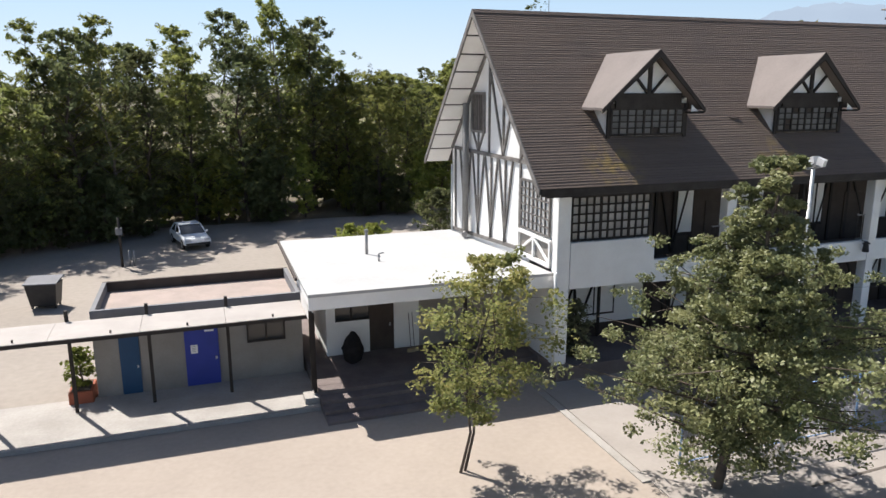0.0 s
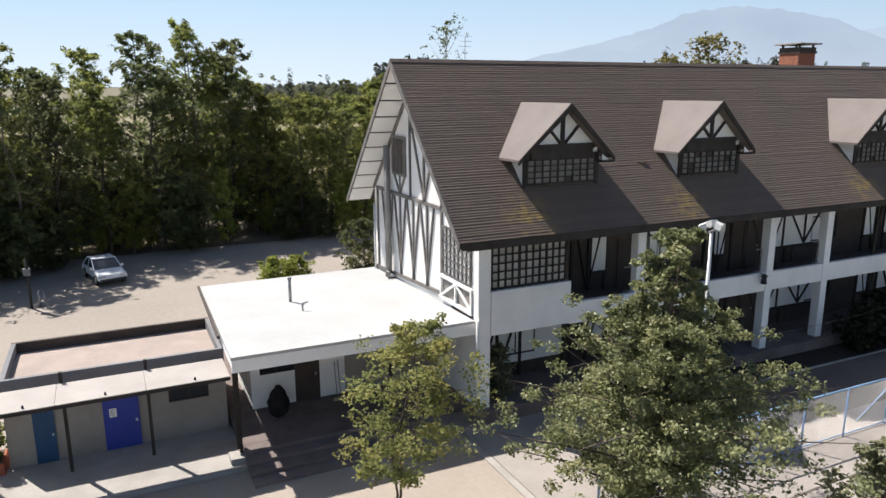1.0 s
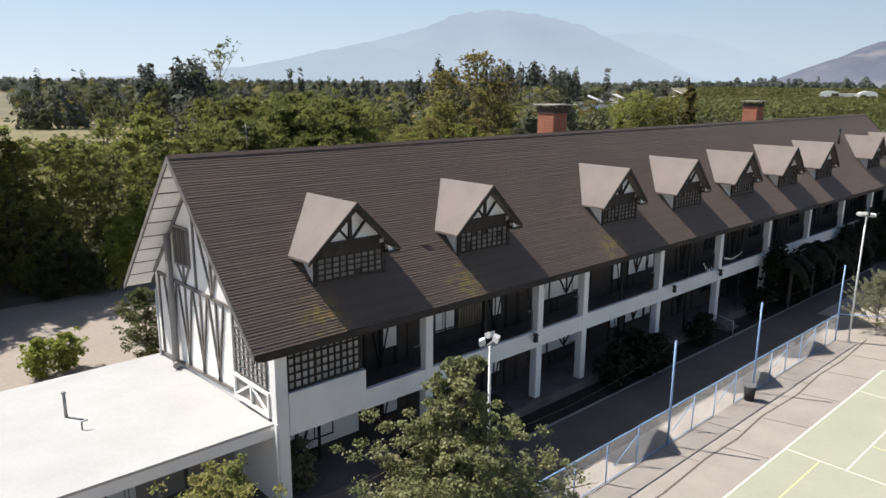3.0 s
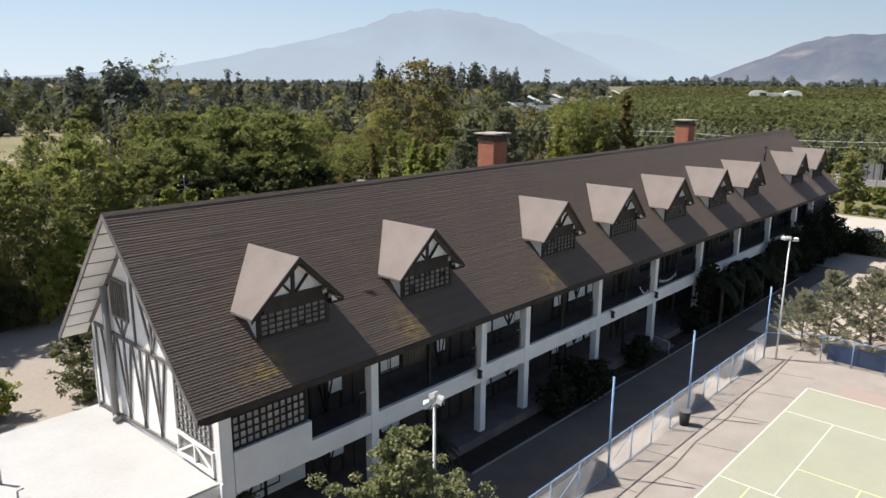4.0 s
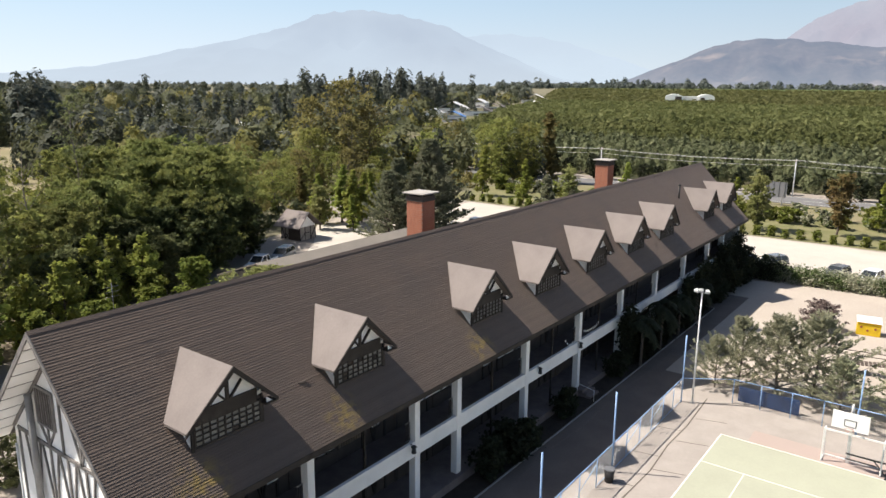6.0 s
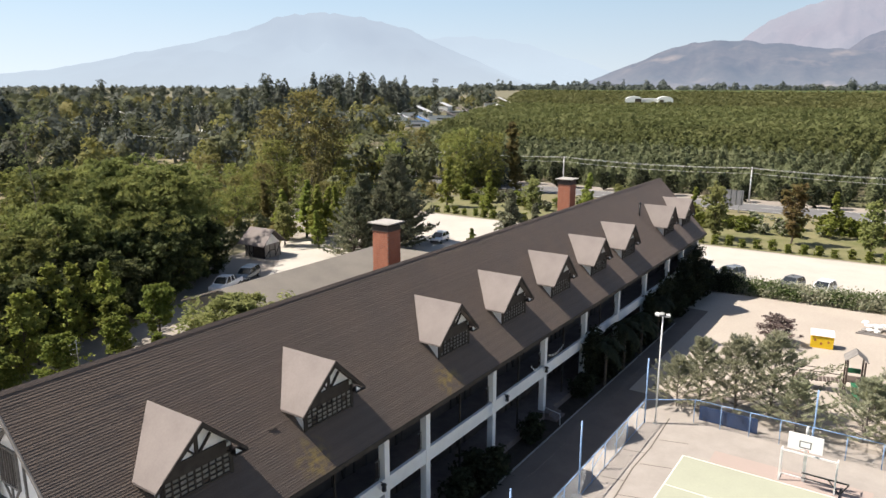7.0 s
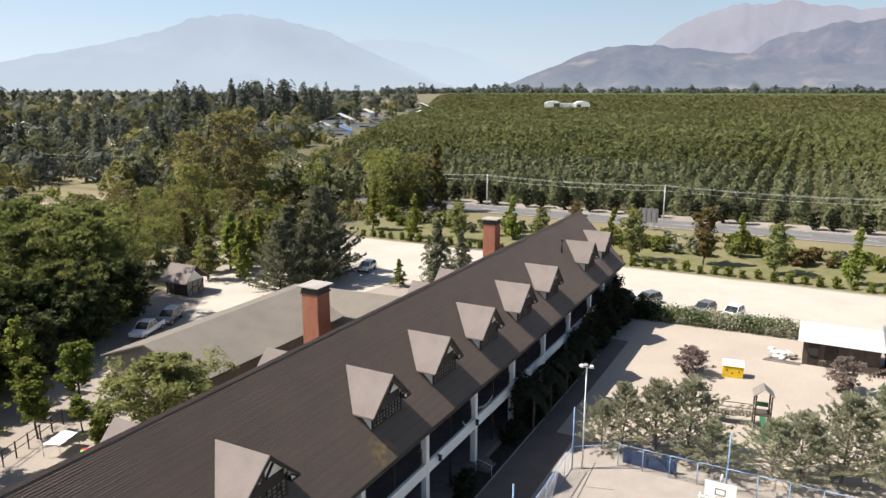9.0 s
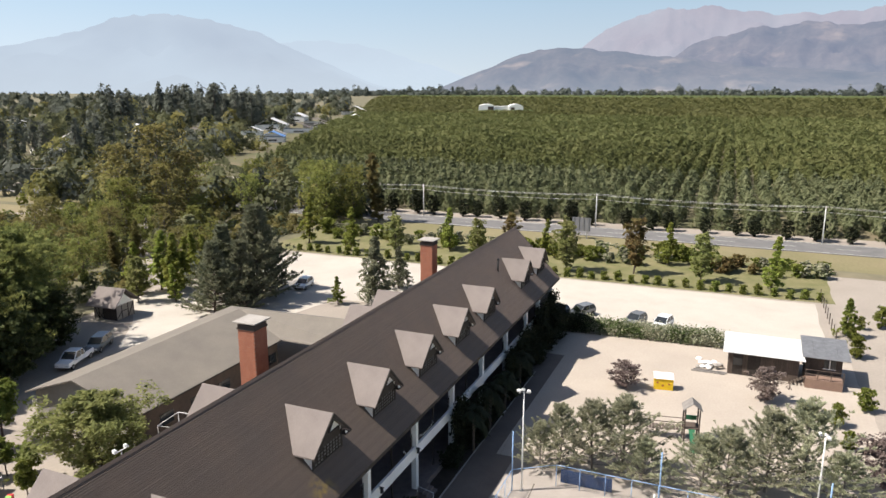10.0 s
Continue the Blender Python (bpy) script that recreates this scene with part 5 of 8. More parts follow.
# ---- cars ----
def car(name, label, x, y, turn, paint, kind="sedan", length=4.2):
    t = thing(name, label, "car", pose(x, y, 0.02, 0, 0, turn), "parked cars")
    L, W = length, 0.82
    # side outlines: (along, height), lower body and cabin
    if kind == "sedan":
        low = [(-L / 2, 0.35), (-L / 2 + 0.03, 0.80), (-L / 2 + 0.75, 0.92), (L / 2 - 1.1, 0.90), (L / 2 - 0.08, 0.72), (L / 2, 0.35)]
        cab = [(-L / 2 + 0.55, 0.91), (-L / 2 + 1.15, 1.38), (L / 2 - 2.05, 1.40), (L / 2 - 1.15, 0.90)]
    elif kind == "pickup":
        low = [(-L / 2, 0.45), (-L / 2, 1.02), (-L / 2 + 1.9, 1.02), (L / 2 - 1.2, 1.04), (L / 2 - 0.06, 0.92), (L / 2, 0.45)]
        cab = [(-L / 2 + 1.75, 1.02), (-L / 2 + 2.0, 1.66), (L / 2 - 1.95, 1.68), (L / 2 - 1.15, 1.03)]
    else:
        low = [(-L / 2, 0.38), (-L / 2, 0.92), (-L / 2 + 0.3, 0.98), (L / 2 - 1.0, 0.95), (L / 2 - 0.06, 0.80), (L / 2, 0.38)]
        cab = [(-L / 2 + 0.08, 0.97), (-L / 2 + 0.45, 1.50), (L / 2 - 1.75, 1.52), (L / 2 - 0.95, 0.95)]
    bm = B()
    prism(bm, [(a, -W, h) for a, h in low], (0, 2 * W, 0))
    bmesh.ops.bevel(bm, geom=list(bm.edges), offset=0.05, segments=2, affect="EDGES")
    part("body", bm, paint, t)
    # cabin, narrower at the roof
    bm = B()
    inset = [0.02, 0.14, 0.14, 0.02]
    va = [bm.verts.new((a, -W + k, h)) for (a, h), k in zip(cab, inset)]
    vb = [bm.verts.new((a, W - k, h)) for (a, h), k in zip(cab, inset)]
    bm.faces.new(va)
    bm.faces.new(vb[::-1])
    for i in range(4):
        j = (i + 1) % 4
        bm.faces.new((va[j], va[i], vb[i], vb[j]))
    part("cabin_glass", bm, CARGLASS, t, "dark car windows")
    bm = B()
    c1, c2 = cab[1], cab[2]
    prism(bm, [(c1[0] - 0.05, -W + 0.13, c1[1] - 0.02), (c2[0] + 0.08, -W + 0.13, c2[1] - 0.02), (c2[0] + 0.08, W - 0.13, c2[1] - 0.02), (c1[0] - 0.05, W - 0.13, c1[1] - 0.02)], (0, 0, 0.05))
    part("roof", bm, paint, t)
    for s in (-1, 1):
        for i, j in ((0, 1), (3, 2)):
            part("pillar", beam(B(), (cab[i][0], s * (W - 0.02), cab[i][1]), (cab[j][0], s * (W - 0.13), cab[j][1]), 0.06, 0.06), paint, t)
        m = (cab[1][0] + cab[2][0]) / 2
        part("pillar", beam(B(), (m, s * (W - 0.015), cab[0][1]), (m, s * (W - 0.13), cab[1][1]), 0.06, 0.05), paint, t)
    if kind == "pickup":
        part("bed_liner", box(B(), -L / 2 + 0.1, -L / 2 + 1.7, -W + 0.1, W - 0.1, 1.0, 1.035), BLACK, t)
    for a in (-L / 2 + 0.75, L / 2 - 0.8):
        for s in (-1, 1):
            wh = part("tyre", tube(B(), (a, s * (W - 0.14), 0.32), (a, s * (W + 0.03), 0.32), 0.32, n=18), RUBBER, t)
            part("rim", tube(B(), (a, s * (W + 0.028), 0.32), (a, s * (W + 0.04), 0.32), 0.19, n=14), GREYSTEEL, wh)
    for s in (-1, 1):
        part("headlight", box(B(), L / 2 - 0.10, L / 2 - 0.015, s * 0.58 - 0.17, s * 0.58 + 0.17, 0.58, 0.72), CLEARLAMP, t)
        part("tail_light", box(B(), -L / 2 - 0.012, -L / 2 + 0.06, s * 0.66 - 0.1, s * 0.66 + 0.1, 0.62, 0.82), REDLAMP, t)
        part("mirror", box(B(), L / 2 - 1.45, L / 2 - 1.30, s * (W + 0.09) - 0.07, s * (W + 0.09) + 0.07, 0.92, 1.04), paint, t)
    part("bumper", box(B(), L / 2 - 0.06, L / 2 + 0.03, -W + 0.06, W - 0.06, 0.36, 0.5), BLACK, t)
    part("bumper", box(B(), -L / 2 - 0.03, -L / 2 + 0.06, -W + 0.06, W - 0.06, 0.36, 0.5), BLACK, t)
    part("plate_blank", box(B(), -L / 2 - 0.038, -L / 2 - 0.031, -0.2, 0.2, 0.40, 0.49), ZINC, t)
    return t


car("white_sedan", "old white sedan parked on the dirt under the trees", -10.9, 28.6, -76, WHITECAR)
car("white_hatchback", "white hatchback parked on the sandy lot", -20.9, 15.2, 70, WHITECAR, "hatch", 3.9)
car("white_pickup", "white pickup parked beside the dark trees", 42.6, 46.6, 200, WHITECAR, "pickup", 5.1)
car("silver_wagon", "silver wagon parked behind a pickup", 47.2, 48.1, 205, GREYCAR, "hatch", 4.4)
car("white_hatchback_forecourt", "pale hatchback standing on the gravel forecourt", 79.0, 40.8, 190, WHITECAR, "hatch", 4.0)
car("white_hatchback_hedge", "white hatchback parked behind the flowering hedge", 80.4, -12.2, 165, WHITECAR, "hatch", 3.7)
car("grey_hatchback", "grey hatchback parked behind the flowering hedge", 80.4, -8.8, 160, GREYCAR, "hatch", 3.7)
car("blue_hatchback", "dark blue car parked at the building's end", 80.4, 1.9, 80, BLUECAR, "hatch", 4.1)
car("grey_sedan", "grey car parked beside the hedge's end", 81.6, -1.6, 150, GREYCAR, "hatch", 4.0)

# ---- yard things by the outbuilding ----
bn = thing("wheeled_bin", "large black wheeled waste container with a grey lid", "bin", pose(-17.3, 16.2, 0.02, 0, 0, -8))
bm = B()
lo = [bm.verts.new(p) for p in ((-0.55, -0.4, 0.15), (0.55, -0.4, 0.15), (0.55, 0.4, 0.15), (-0.55, 0.4, 0.15))]
hi = [bm.verts.new(p) for p in ((-0.68, -0.55, 1.2), (0.68, -0.55, 1.2), (0.68, 0.5, 1.2), (-0.68, 0.5, 1.2))]
bm.faces.new(lo[::-1])
bm.faces.new(hi)
for i in range(4):
    bm.faces.new((lo[i], lo[(i + 1) % 4], hi[(i + 1) % 4], hi[i]))
part("tub", bm, BLACK, bn, bevel=0.02)
part("lid", prism(B(), [(-0.72, -0.6, 1.21), (0.72, -0.6, 1.21), (0.72, 0.55, 1.36), (-0.72, 0.55, 1.36)], (0, 0, 0.05)), PARAPET, bn, "grey dusty lid")
for x in (-0.5, 0.5):
    for y in (-0.3, 0.3):
        part("wheel", tube(B(), (x - 0.03, y, 0.08), (x + 0.03, y, 0.08), 0.08, n=10), RUBBER, bn)

pl = thing("planter", "terracotta planter box with a leafy shrub", "planter", pose(-14.15, 3.9, 0.0))
part("trough", box(B(), -0.42, 0.30, -0.3, 0.75, 0.0, 0.55), TERRA, pl, bevel=0.02)
part("soil", box(B(), -0.34, 0.22, -0.22, 0.67, 0.5, 0.565), BARK, pl)

up = thing("utility_post", "grey metal standpipe cluster in the dirt lot", "utility post", pose(-14.6, 23.5, 0.0))
part("pole", tube(B(), (0, 0, 0), (0, 0, 2.9), 0.07, n=8), TIMBER, up)
part("meter_box", box(B(), -0.2, 0.15, -0.12, 0.12, 1.9, 2.3), PARAPET, up)
for x in (0.4, 0.65):
    part("pipe", tube(B(), (x, 0.05, 0), (x, 0.05, 0.95), 0.05, n=8), GREYSTEEL, up)

bg = thing("covered_heap", "black cloth-covered heap standing on the porch", "covered heap", pose(-5.45, 3.3, 0.5))
bm = bmesh.new()
bmesh.ops.create_icosphere(bm, subdivisions=3, radius=1)
for v in bm.verts:
    f = 0.5 + 0.5 * (1 - max(0, v.co.z)) ** 0.8
    v.co = Vector((v.co.x * 0.48 * f, v.co.y * 0.42 * f, (v.co.z + 0.9) * 0.70)) + noise.noise_vector(v.co * 3) * 0.07
    v.co.z = max(v.co.z, 0)
part("cloth", bm, mat("black_cloth", (0.014, 0.013, 0.014), (0.026, 0.024, 0.024), 3, 0.95, bump=0.4, fine=14, spec=0.1), bg)
bg.scale = (0.82, 0.82, 0.88)
for k, (x, y) in enumerate(((-3.2, 3.9), (-3.05, 3.95))):
    br = thing("broom", "thin broom leaning against the white wall", "broom", pose(x, y, 0.5), "brooms")
    part("stick", tube(B(), (0, -0.25, 0.0), (0.05, 0.22, 1.35), 0.015, n=6), GREYTIMBER, br)
    part("brush", box(B(), -0.14, 0.14, -0.3, -0.2, 0.0, 0.12), STRAW, br)

# ---- playground beyond the court ----
yb = thing("play_cube", "yellow wooden play cube with round holes and pale top", "play equipment", pose(60.9, -14.3, 0.02, 0, 0, 8))
yb.scale = (0.9, 0.85, 0.95)
part("box_wall", box(B(), -0.6, 0.6, -1.1, 1.1, 0, 1.25), YELLOW, yb, bevel=0.02)
part("top", prism(B(), [(-0.7, -1.15, 1.26), (0.7, -1.15, 1.26), (0.55, -1.1, 1.62), (-0.2, -1.1, 1.62)], (0, 2.3, 0)), ZINC, yb)
for y, z in ((-0.6, 0.7), (0.1, 0.5), (0.7, 0.8)):
    part("hole", tube(B(), (-0.62, y, z), (-0.605, y, z), 0.12, n=12), TERRA, yb)

pt = thing("play_tower", "timber play tower with pitched roof, slide and bridge", "play tower", pose(50.6, -17.6, 0.02, 0, 0, 10))
for x in (-0.6, 0.6):
    for y in (-0.6, 0.6):
        part("post", box(B(), x - 0.06, x + 0.06, y - 0.06, y + 0.06, 0, 2.9), WOODWALL, pt)
part("platform", box(B(), -0.66, 0.66, -0.66, 0.66, 1.15, 1.22), WOODWALL, pt)
for s in (-1, 1):
    part("roof_board", prism(B(), [(-0.75, 0, 3.5), (0.75, 0, 3.5), (0.75, s * 0.8, 2.85), (-0.75, s * 0.8, 2.85)], (0, 0, 0.04)), GREYTIMBER, pt)
part("slide", prism(B(), [(-0.6, -0.25, 1.2), (-2.4, -0.25, 0.15), (-2.8, -0.25, 0.12), (-2.8, -0.25, 0.06), (-0.6, -0.25, 1.1)], (0, 0.5, 0)), GREENPLAST, pt, "green plastic slide")
part("guard", box(B(), 0.55, 0.62, -0.5, 0.5, 1.5, 1.9), GREENPLAST, pt)
for i in range(12):
    part("bridge_plank", box(B(), -0.5, 0.5, 0.75 + 0.28 * i, 0.98 + 0.28 * i, 0.95 - 0.02 * (6 - abs(i - 6)), 1.0 - 0.02 * (6 - abs(i - 6))), WOODWALL, pt)
for x in (-0.5, 0.5):
    part("bridge_rail", beam(B(), (x, 0.6, 1.6), (x, 4.2, 1.6), 0.05, 0.05), WOODWALL, pt)
    part("post", box(B(), x - 0.05, x + 0.05, 4.15, 4.25, 0, 1.7), WOODWALL, pt)

# sheds
hut = thing("garden_hut", "dark boarded hut with a pale sheet roof", "hut", pose(0, 0, 0))
part("wall", box(B(), 67.62, 67.75, -27.0, -20.2, 0.0, 2.6), TIMBER, hut)
for i in range(28):
    y0 = -27.0 + 6.8 * i / 28
    if not (-23.35 < y0 + 0.12 < -22.25 or -21.65 < y0 + 0.12 < -20.65):
        part("board", box(B(), 67.58 + 0.008 * (i % 3), 67.618, y0 + 0.01, y0 + 0.232, 0.04, 2.58), WOODWALL, hut)
part("wall", box(B(), 71.6, 71.75, -27.0, -20.2, 0.0, 2.9), WOODWALL, hut)
part("wall", box(B(), 67.75, 71.6, -20.35, -20.2, 0.0, 2.7), WOODWALL, hut)
part("wall", box(B(), 67.75, 71.6, -27.0, -26.85, 0.0, 2.7), PLASTER, hut, "grey end wall")
for i in range(8):
    y0 = -27.5 + i * 0.98
    part("roof_sheet", prism(B(), [(66.9, y0, 2.62), (72.3, y0, 3.15), (72.3, y0 + 0.97, 3.15), (66.9, y0 + 0.97, 2.62)], (0, 0, 0.05)), ZINC, hut)
part("door", box(B(), 67.57, 67.618, -23.3, -22.3, 0.05, 2.05), TIMBER, hut)
part("window", box(B(), 67.58, 67.618, -21.6, -20.7, 1.1, 1.9), CARGLASS, hut)
hut2 = thing("raised_cabin", "small timber cabin on a brown base with railed deck", "cabin")
part("base", box(B(), 66.6, 70.4, -31.0, -27.6, 0.0, 1.0), BROWNBOX, hut2, "brown rendered base")
part("wall", box(B(), 68.4, 71.8, -31.0, -27.6, 1.0, 3.1), WOODWALL, hut2)
for i in range(4):
    y0 = -31.6 + 1.1 * i
    part("roof_sheet", prism(B(), [(67.2, y0, 3.05), (72.2, y0, 3.75), (72.2, y0 + 1.09, 3.75), (67.2, y0 + 1.09, 3.05)], (0, 0, 0.05)), GREYSTEEL, hut2)
w = part("window", box(B(), 68.36, 68.398, -30.4, -29.3, 1.7, 2.6), CARGLASS, hut2)
part("window_frame", box(box(B(), 68.33, 68.36, -30.45, -29.25, 1.62, 1.7), 68.33, 68.36, -29.9, -29.8, 1.7, 2.6), WHITE, w)
part("door", box(B(), 68.36, 68.398, -28.8, -28.0, 1.0, 2.9), DARKIN, hut2)
for y in (-31.0, -29.9, -28.7, -27.6):
    part("rail_post", box(B(), 66.62, 66.70, y - 0.04, y + 0.04, 1.0, 2.0), WOODWALL, hut2)
for z in (1.5, 1.95):
    part("rail", box(B(), 66.62, 66.70, -31.0, -27.6, z, z + 0.06), WOODWALL, hut2)
for i in range(6):
    part("stair_tread", box(B(), 66.7, 67.5, -27.55 + 0.25 * i, -27.35 + 0.25 * i, 0.86 - 0.15 * i, 0.90 - 0.15 * i), WOODWALL, hut2)
hp = thing("white_sacks", "heap of white sacks and boards beside the hut", "heap", pose(69.0, -18.4, 0.02))
rng = random.Random(11)
for i in range(16):
    bm = bmesh.new()
    bmesh.ops.create_icosphere(bm, subdivisions=2, radius=1)
    for v in bm.verts:
        v.co = Vector((v.co.x * 0.45, v.co.y * 0.30, v.co.z * 0.16 + 0.16)) + noise.noise_vector(v.co * 2 + Vector((i, 0, 0))) * 0.06
        v.co.z = max(0, v.co.z)
    put("sack", mesh_of("sack", bm, (WHITE, SOFFIT, PLASTER)[i % 3]), hp, pose(rng.uniform(-0.9, 0.9), rng.uniform(-1.2, 1.2), 0.28 * (i // 8), 0, 0, rng.uniform(0, 180)))
part("board", box(box(B(), -1.8, -1.6, -1.8, 1.6, 0, 0.18), -2.1, -1.9, -1.6, 1.8, 0, 0.12), GREYTIMBER, hp)

# ---- low wing behind the long building ----
wing = thing("low_wing", "single-storey wing with a broad smooth brown roof", "building")
WX0, WX1, WY0, WYR, WY1 = 29.9, 54.0, 24.3, 30.2, 36.0
WE, WR = 3.45, 5.5
part("roof", prism(B(), [(WX0, WY0, WE), (WX1 - 4, WY0, WE), (52.2, WYR + 1.2, WR), (WX0, WYR + 1.2, WR)], (0, 0, -0.12)), WINGROOF, wing)
part("roof", prism(B(), [(WX0, WY1 + 1.4, WE), (WX1 + 4, WY1 + 1.4, WE), (52.2, WYR + 1.2, WR), (WX0, WYR + 1.2, WR)], (0, 0, -0.12)), WINGROOF, wing)
part("roof", prism(B(), [(52.2, WYR + 1.2, WR), (58, WY1 + 1.4, WE), (58.5, 11.5, WE + 0.25), (54.2, 11.5, WR - 0.1)], (0, 0, -0.12)), WINGROOF, wing)
part("roof", prism(B(), [(52.2, WYR + 1.2, WR), (54.2, 11.5, WR - 0.1), (50.0, 11.5, WE), (50, WY0, WE)], (0, 0, -0.12)), WINGROOF, wing)
# grey here partly stands for the shade on a white end wall
part("end_wall", prism(B(), [(WX0 + 0.6, WY0 + 0.6, 0), (WX0 + 0.6, WY1 + 0.8, 0), (WX0 + 0.6, WY1 + 0.8, WE - 0.1), (WX0 + 0.6, WYR + 1.2, WR - 0.2), (WX0 + 0.6, WY0 + 0.6, WE - 0.1)], (0.2, 0, 0)), PLASTER, wing)
# the dark gap under the eave is put into this wall's brown
part("front_wall", box(B(), WX0 + 0.85, 50, WY0 + 0.6, WY0 + 0.8, 0, WE - 0.05), WOODWALL, wing)
part("rear_wall", box(B(), WX0 + 0.85, 57, WY1 + 0.6, WY1 + 0.8, 0, WE - 0.05), WHITE, wing)
part("gutter", box(B(), WX0, 50, WY0 - 0.08, WY0 - 0.005, WE - 0.14, WE - 0.02), TIMBER, wing)
for i in range(5):
    x = WX0 + 3 + 3.8 * i
    part("window", box(B(), x, x + 1.6, WY0 + 0.55, WY0 + 0.598, 1.0, 2.1), CARGLASS, wing)


# small gabled porches on the back of the long building
def rear_gable(x, w, y0, y1, z0, z1):
    t = part("rear_gable_wall", prism(B(), [(x - w, y1, z0 - 2.5), (x + w, y1, z0 - 2.5), (x + w, y1, z0), (x, y1, z1 - 0.1), (x - w, y1, z0)], (0, -0.15, 0)), WHITE, school)
    for s in (-1, 1):
        part("rear_gable_roof", prism(B(), [(x, y0, z1), (x, y1 + 0.4, z1), (x + s * (w + 0.3), y1 + 0.4, z0 - 0.1), (x + s * (w + 0.3), y0, z0 - 0.1)], (0, 0, -0.09)), SHINGLE2, t)


for gx_ in (14.4, 27.2, 48.3, 54.0):
    rear_gable(gx_, 1.8, 8.5, 14.2, 7.1, 9.1)

# timbered gatehouse among the trees
gh = thing("gatehouse", "small half-timbered lodge with a brown shingle roof", "lodge", pose(57.2, 56.4, 0, 0, 0, 4))
gh.scale = (0.78, 0.78, 0.80)
part("wall", box(B(), -2.0, 2.0, -2.3, 2.3, 0, 2.4), PLASTER, gh)
for s in (-1, 1):
    part("roof", prism(B(), [(s * 3.1, -3.2, 2.3), (s * 3.1, 3.2, 2.3), (0, 2.9, 4.9), (0, -2.9, 4.9)], (0, 0, 0.1)), SHINGLE2, gh)
    part("gable", prism(B(), [(-2.0, s * 2.3, 2.4), (2.0, s * 2.3, 2.4), (0, s * 2.3, 4.2)], (0, -s * 0.1, 0)), WHITE, gh)
# dark plate on the closed wall paints the opening's shaded inside
part("doorway", box(B(), -2.04, -2.004, -2.2, 0.3, 0, 2.3), DARKIN, gh, "doorway with its shaded inside painted as a dark plate")
for y in (-2.28, 0.4, 1.3, 2.28):
    part("timber", box(B(), -2.06, -2.006, y - 0.07, y + 0.07, 0, 2.4), TIMBER, gh)
for a, b in (((-2.03, 0.4, 0.1), (-2.03, 1.3, 1.2)), ((-2.03, 1.3, 0.1), (-2.03, 0.4, 1.2)), ((-2.03, 1.3, 0.1), (-2.03, 2.28, 2.3))):
    part("timber", beam(B(), a, b, 0.06, 0.12), TIMBER, gh)
for x in (-2, -0.7, 0.7, 2):
    part("timber", box(B(), x - 0.07, x + 0.07, -2.36, -2.304, 0, 2.4), TIMBER, gh)
for a, b in (((-2, -2.33, 0.1), (-0.7, -2.33, 1.3)), ((0.7, -2.33, 0.1), (2, -2.33, 2.2)), ((-0.7, -2.33, 1.3), (0.7, -2.33, 1.3))):
    part("timber", beam(B(), a, b, 0.06, 0.12), TIMBER, gh)

# ---- roadside: power poles with wires, billboard, lamp ----
PY = [(146.6, 51.0), (146.6, 9.0), (146.6, -36.0), (146.6, -80), (143.4, 114.0), (140.6, 168.5), (136.0, 213.0)]


def power_pole(x, y, h):
    t = thing("power_pole", "pale concrete power pole with crossarm beside the road", "power pole", pose(x, y, 0), "power poles")
    part("shaft", tube(B(), (0, 0, 0), (0, 0, h), 0.15, 0.10, 10), ZINC, t)
    part("crossarm", box(B(), -0.9, 0.9, -0.06, 0.06, h - 0.5, h - 0.38), GREYTIMBER, t)
    for s in (-0.8, -0.2, 0.8):
        part("insulator", tube(B(), (s, 0, h - 0.38), (s, 0, h - 0.18), 0.05, n=6), BROWNBOX, t)
    return t


for i, (x, y) in enumerate(PY):
    power_pole(x, y, 7.6)
order = [(146.6, -80), (146.6, -36.0), (146.6, 9.0), (146.6, 51.0), (143.4, 114.0), (140.6, 168.5), (136.0, 213.0)]
for (ax, ay), (bx, by) in zip(order, order[1:]):
    for dx, dz in ((-0.8, 7.4), (0.8, 7.4), (0.2, 6.3)):
        bm = B()
        for i in range(12):
            f0, f1 = i / 12, (i + 1) / 12
            z = lambda f: dz - 0.9 * 4 * f * (1 - f) * 0.6
            tube(bm, (ax + (bx - ax) * f0 + dx, ay + (by - ay) * f0, z(f0)), (ax + (bx - ax) * f1 + dx, ay + (by - ay) * f1, z(f1)), 0.026, n=4, cap=False)
        bmesh.ops.remove_doubles(bm, verts=bm.verts, dist=0.03)
        tagged(part("power_line", bm, ZINC), "thin grey overhead power line", "power line", "power lines")
bb = thing("billboard", "grey roadside billboard seen from behind on two legs", "billboard", pose(133.0, 9.4, 0))
part("panel", box(B(), -0.05, 0.05, -1.9, 1.9, 1.6, 4.4), PARAPET, bb)
for y in (-1.5, -0.5, 0.5, 1.5):
    part("rib", box(B(), -0.14, -0.055, y - 0.05, y + 0.05, 1.4, 4.5), GREYSTEEL, bb)
for y in (-1.2, 1.2):
    part("leg", box(B(), -0.08, 0.08, y - 0.08, y + 0.08, 0, 1.6), GREYSTEEL, bb)
sl = thing("street_lamp", "grey street lamp with a bent arm beside the gatehouse", "street lamp", pose(72, 44.8, 0))
part("pole", tube(B(), (0, 0, 0), (0, 0, 6.8), 0.08, 0.05, 8), GREYSTEEL, sl)
part("arm", tube(B(), (0, 0, 6.8), (0.9, 0.2, 7.1), 0.04, n=6), GREYSTEEL, sl)
part("head", box(B(), 0.8, 1.3, 0.1, 0.32, 7.03, 7.13), ZINC, sl)
wf = thing("wire_fence", "thin timber-post wire fence at the plot's edge", "fence")
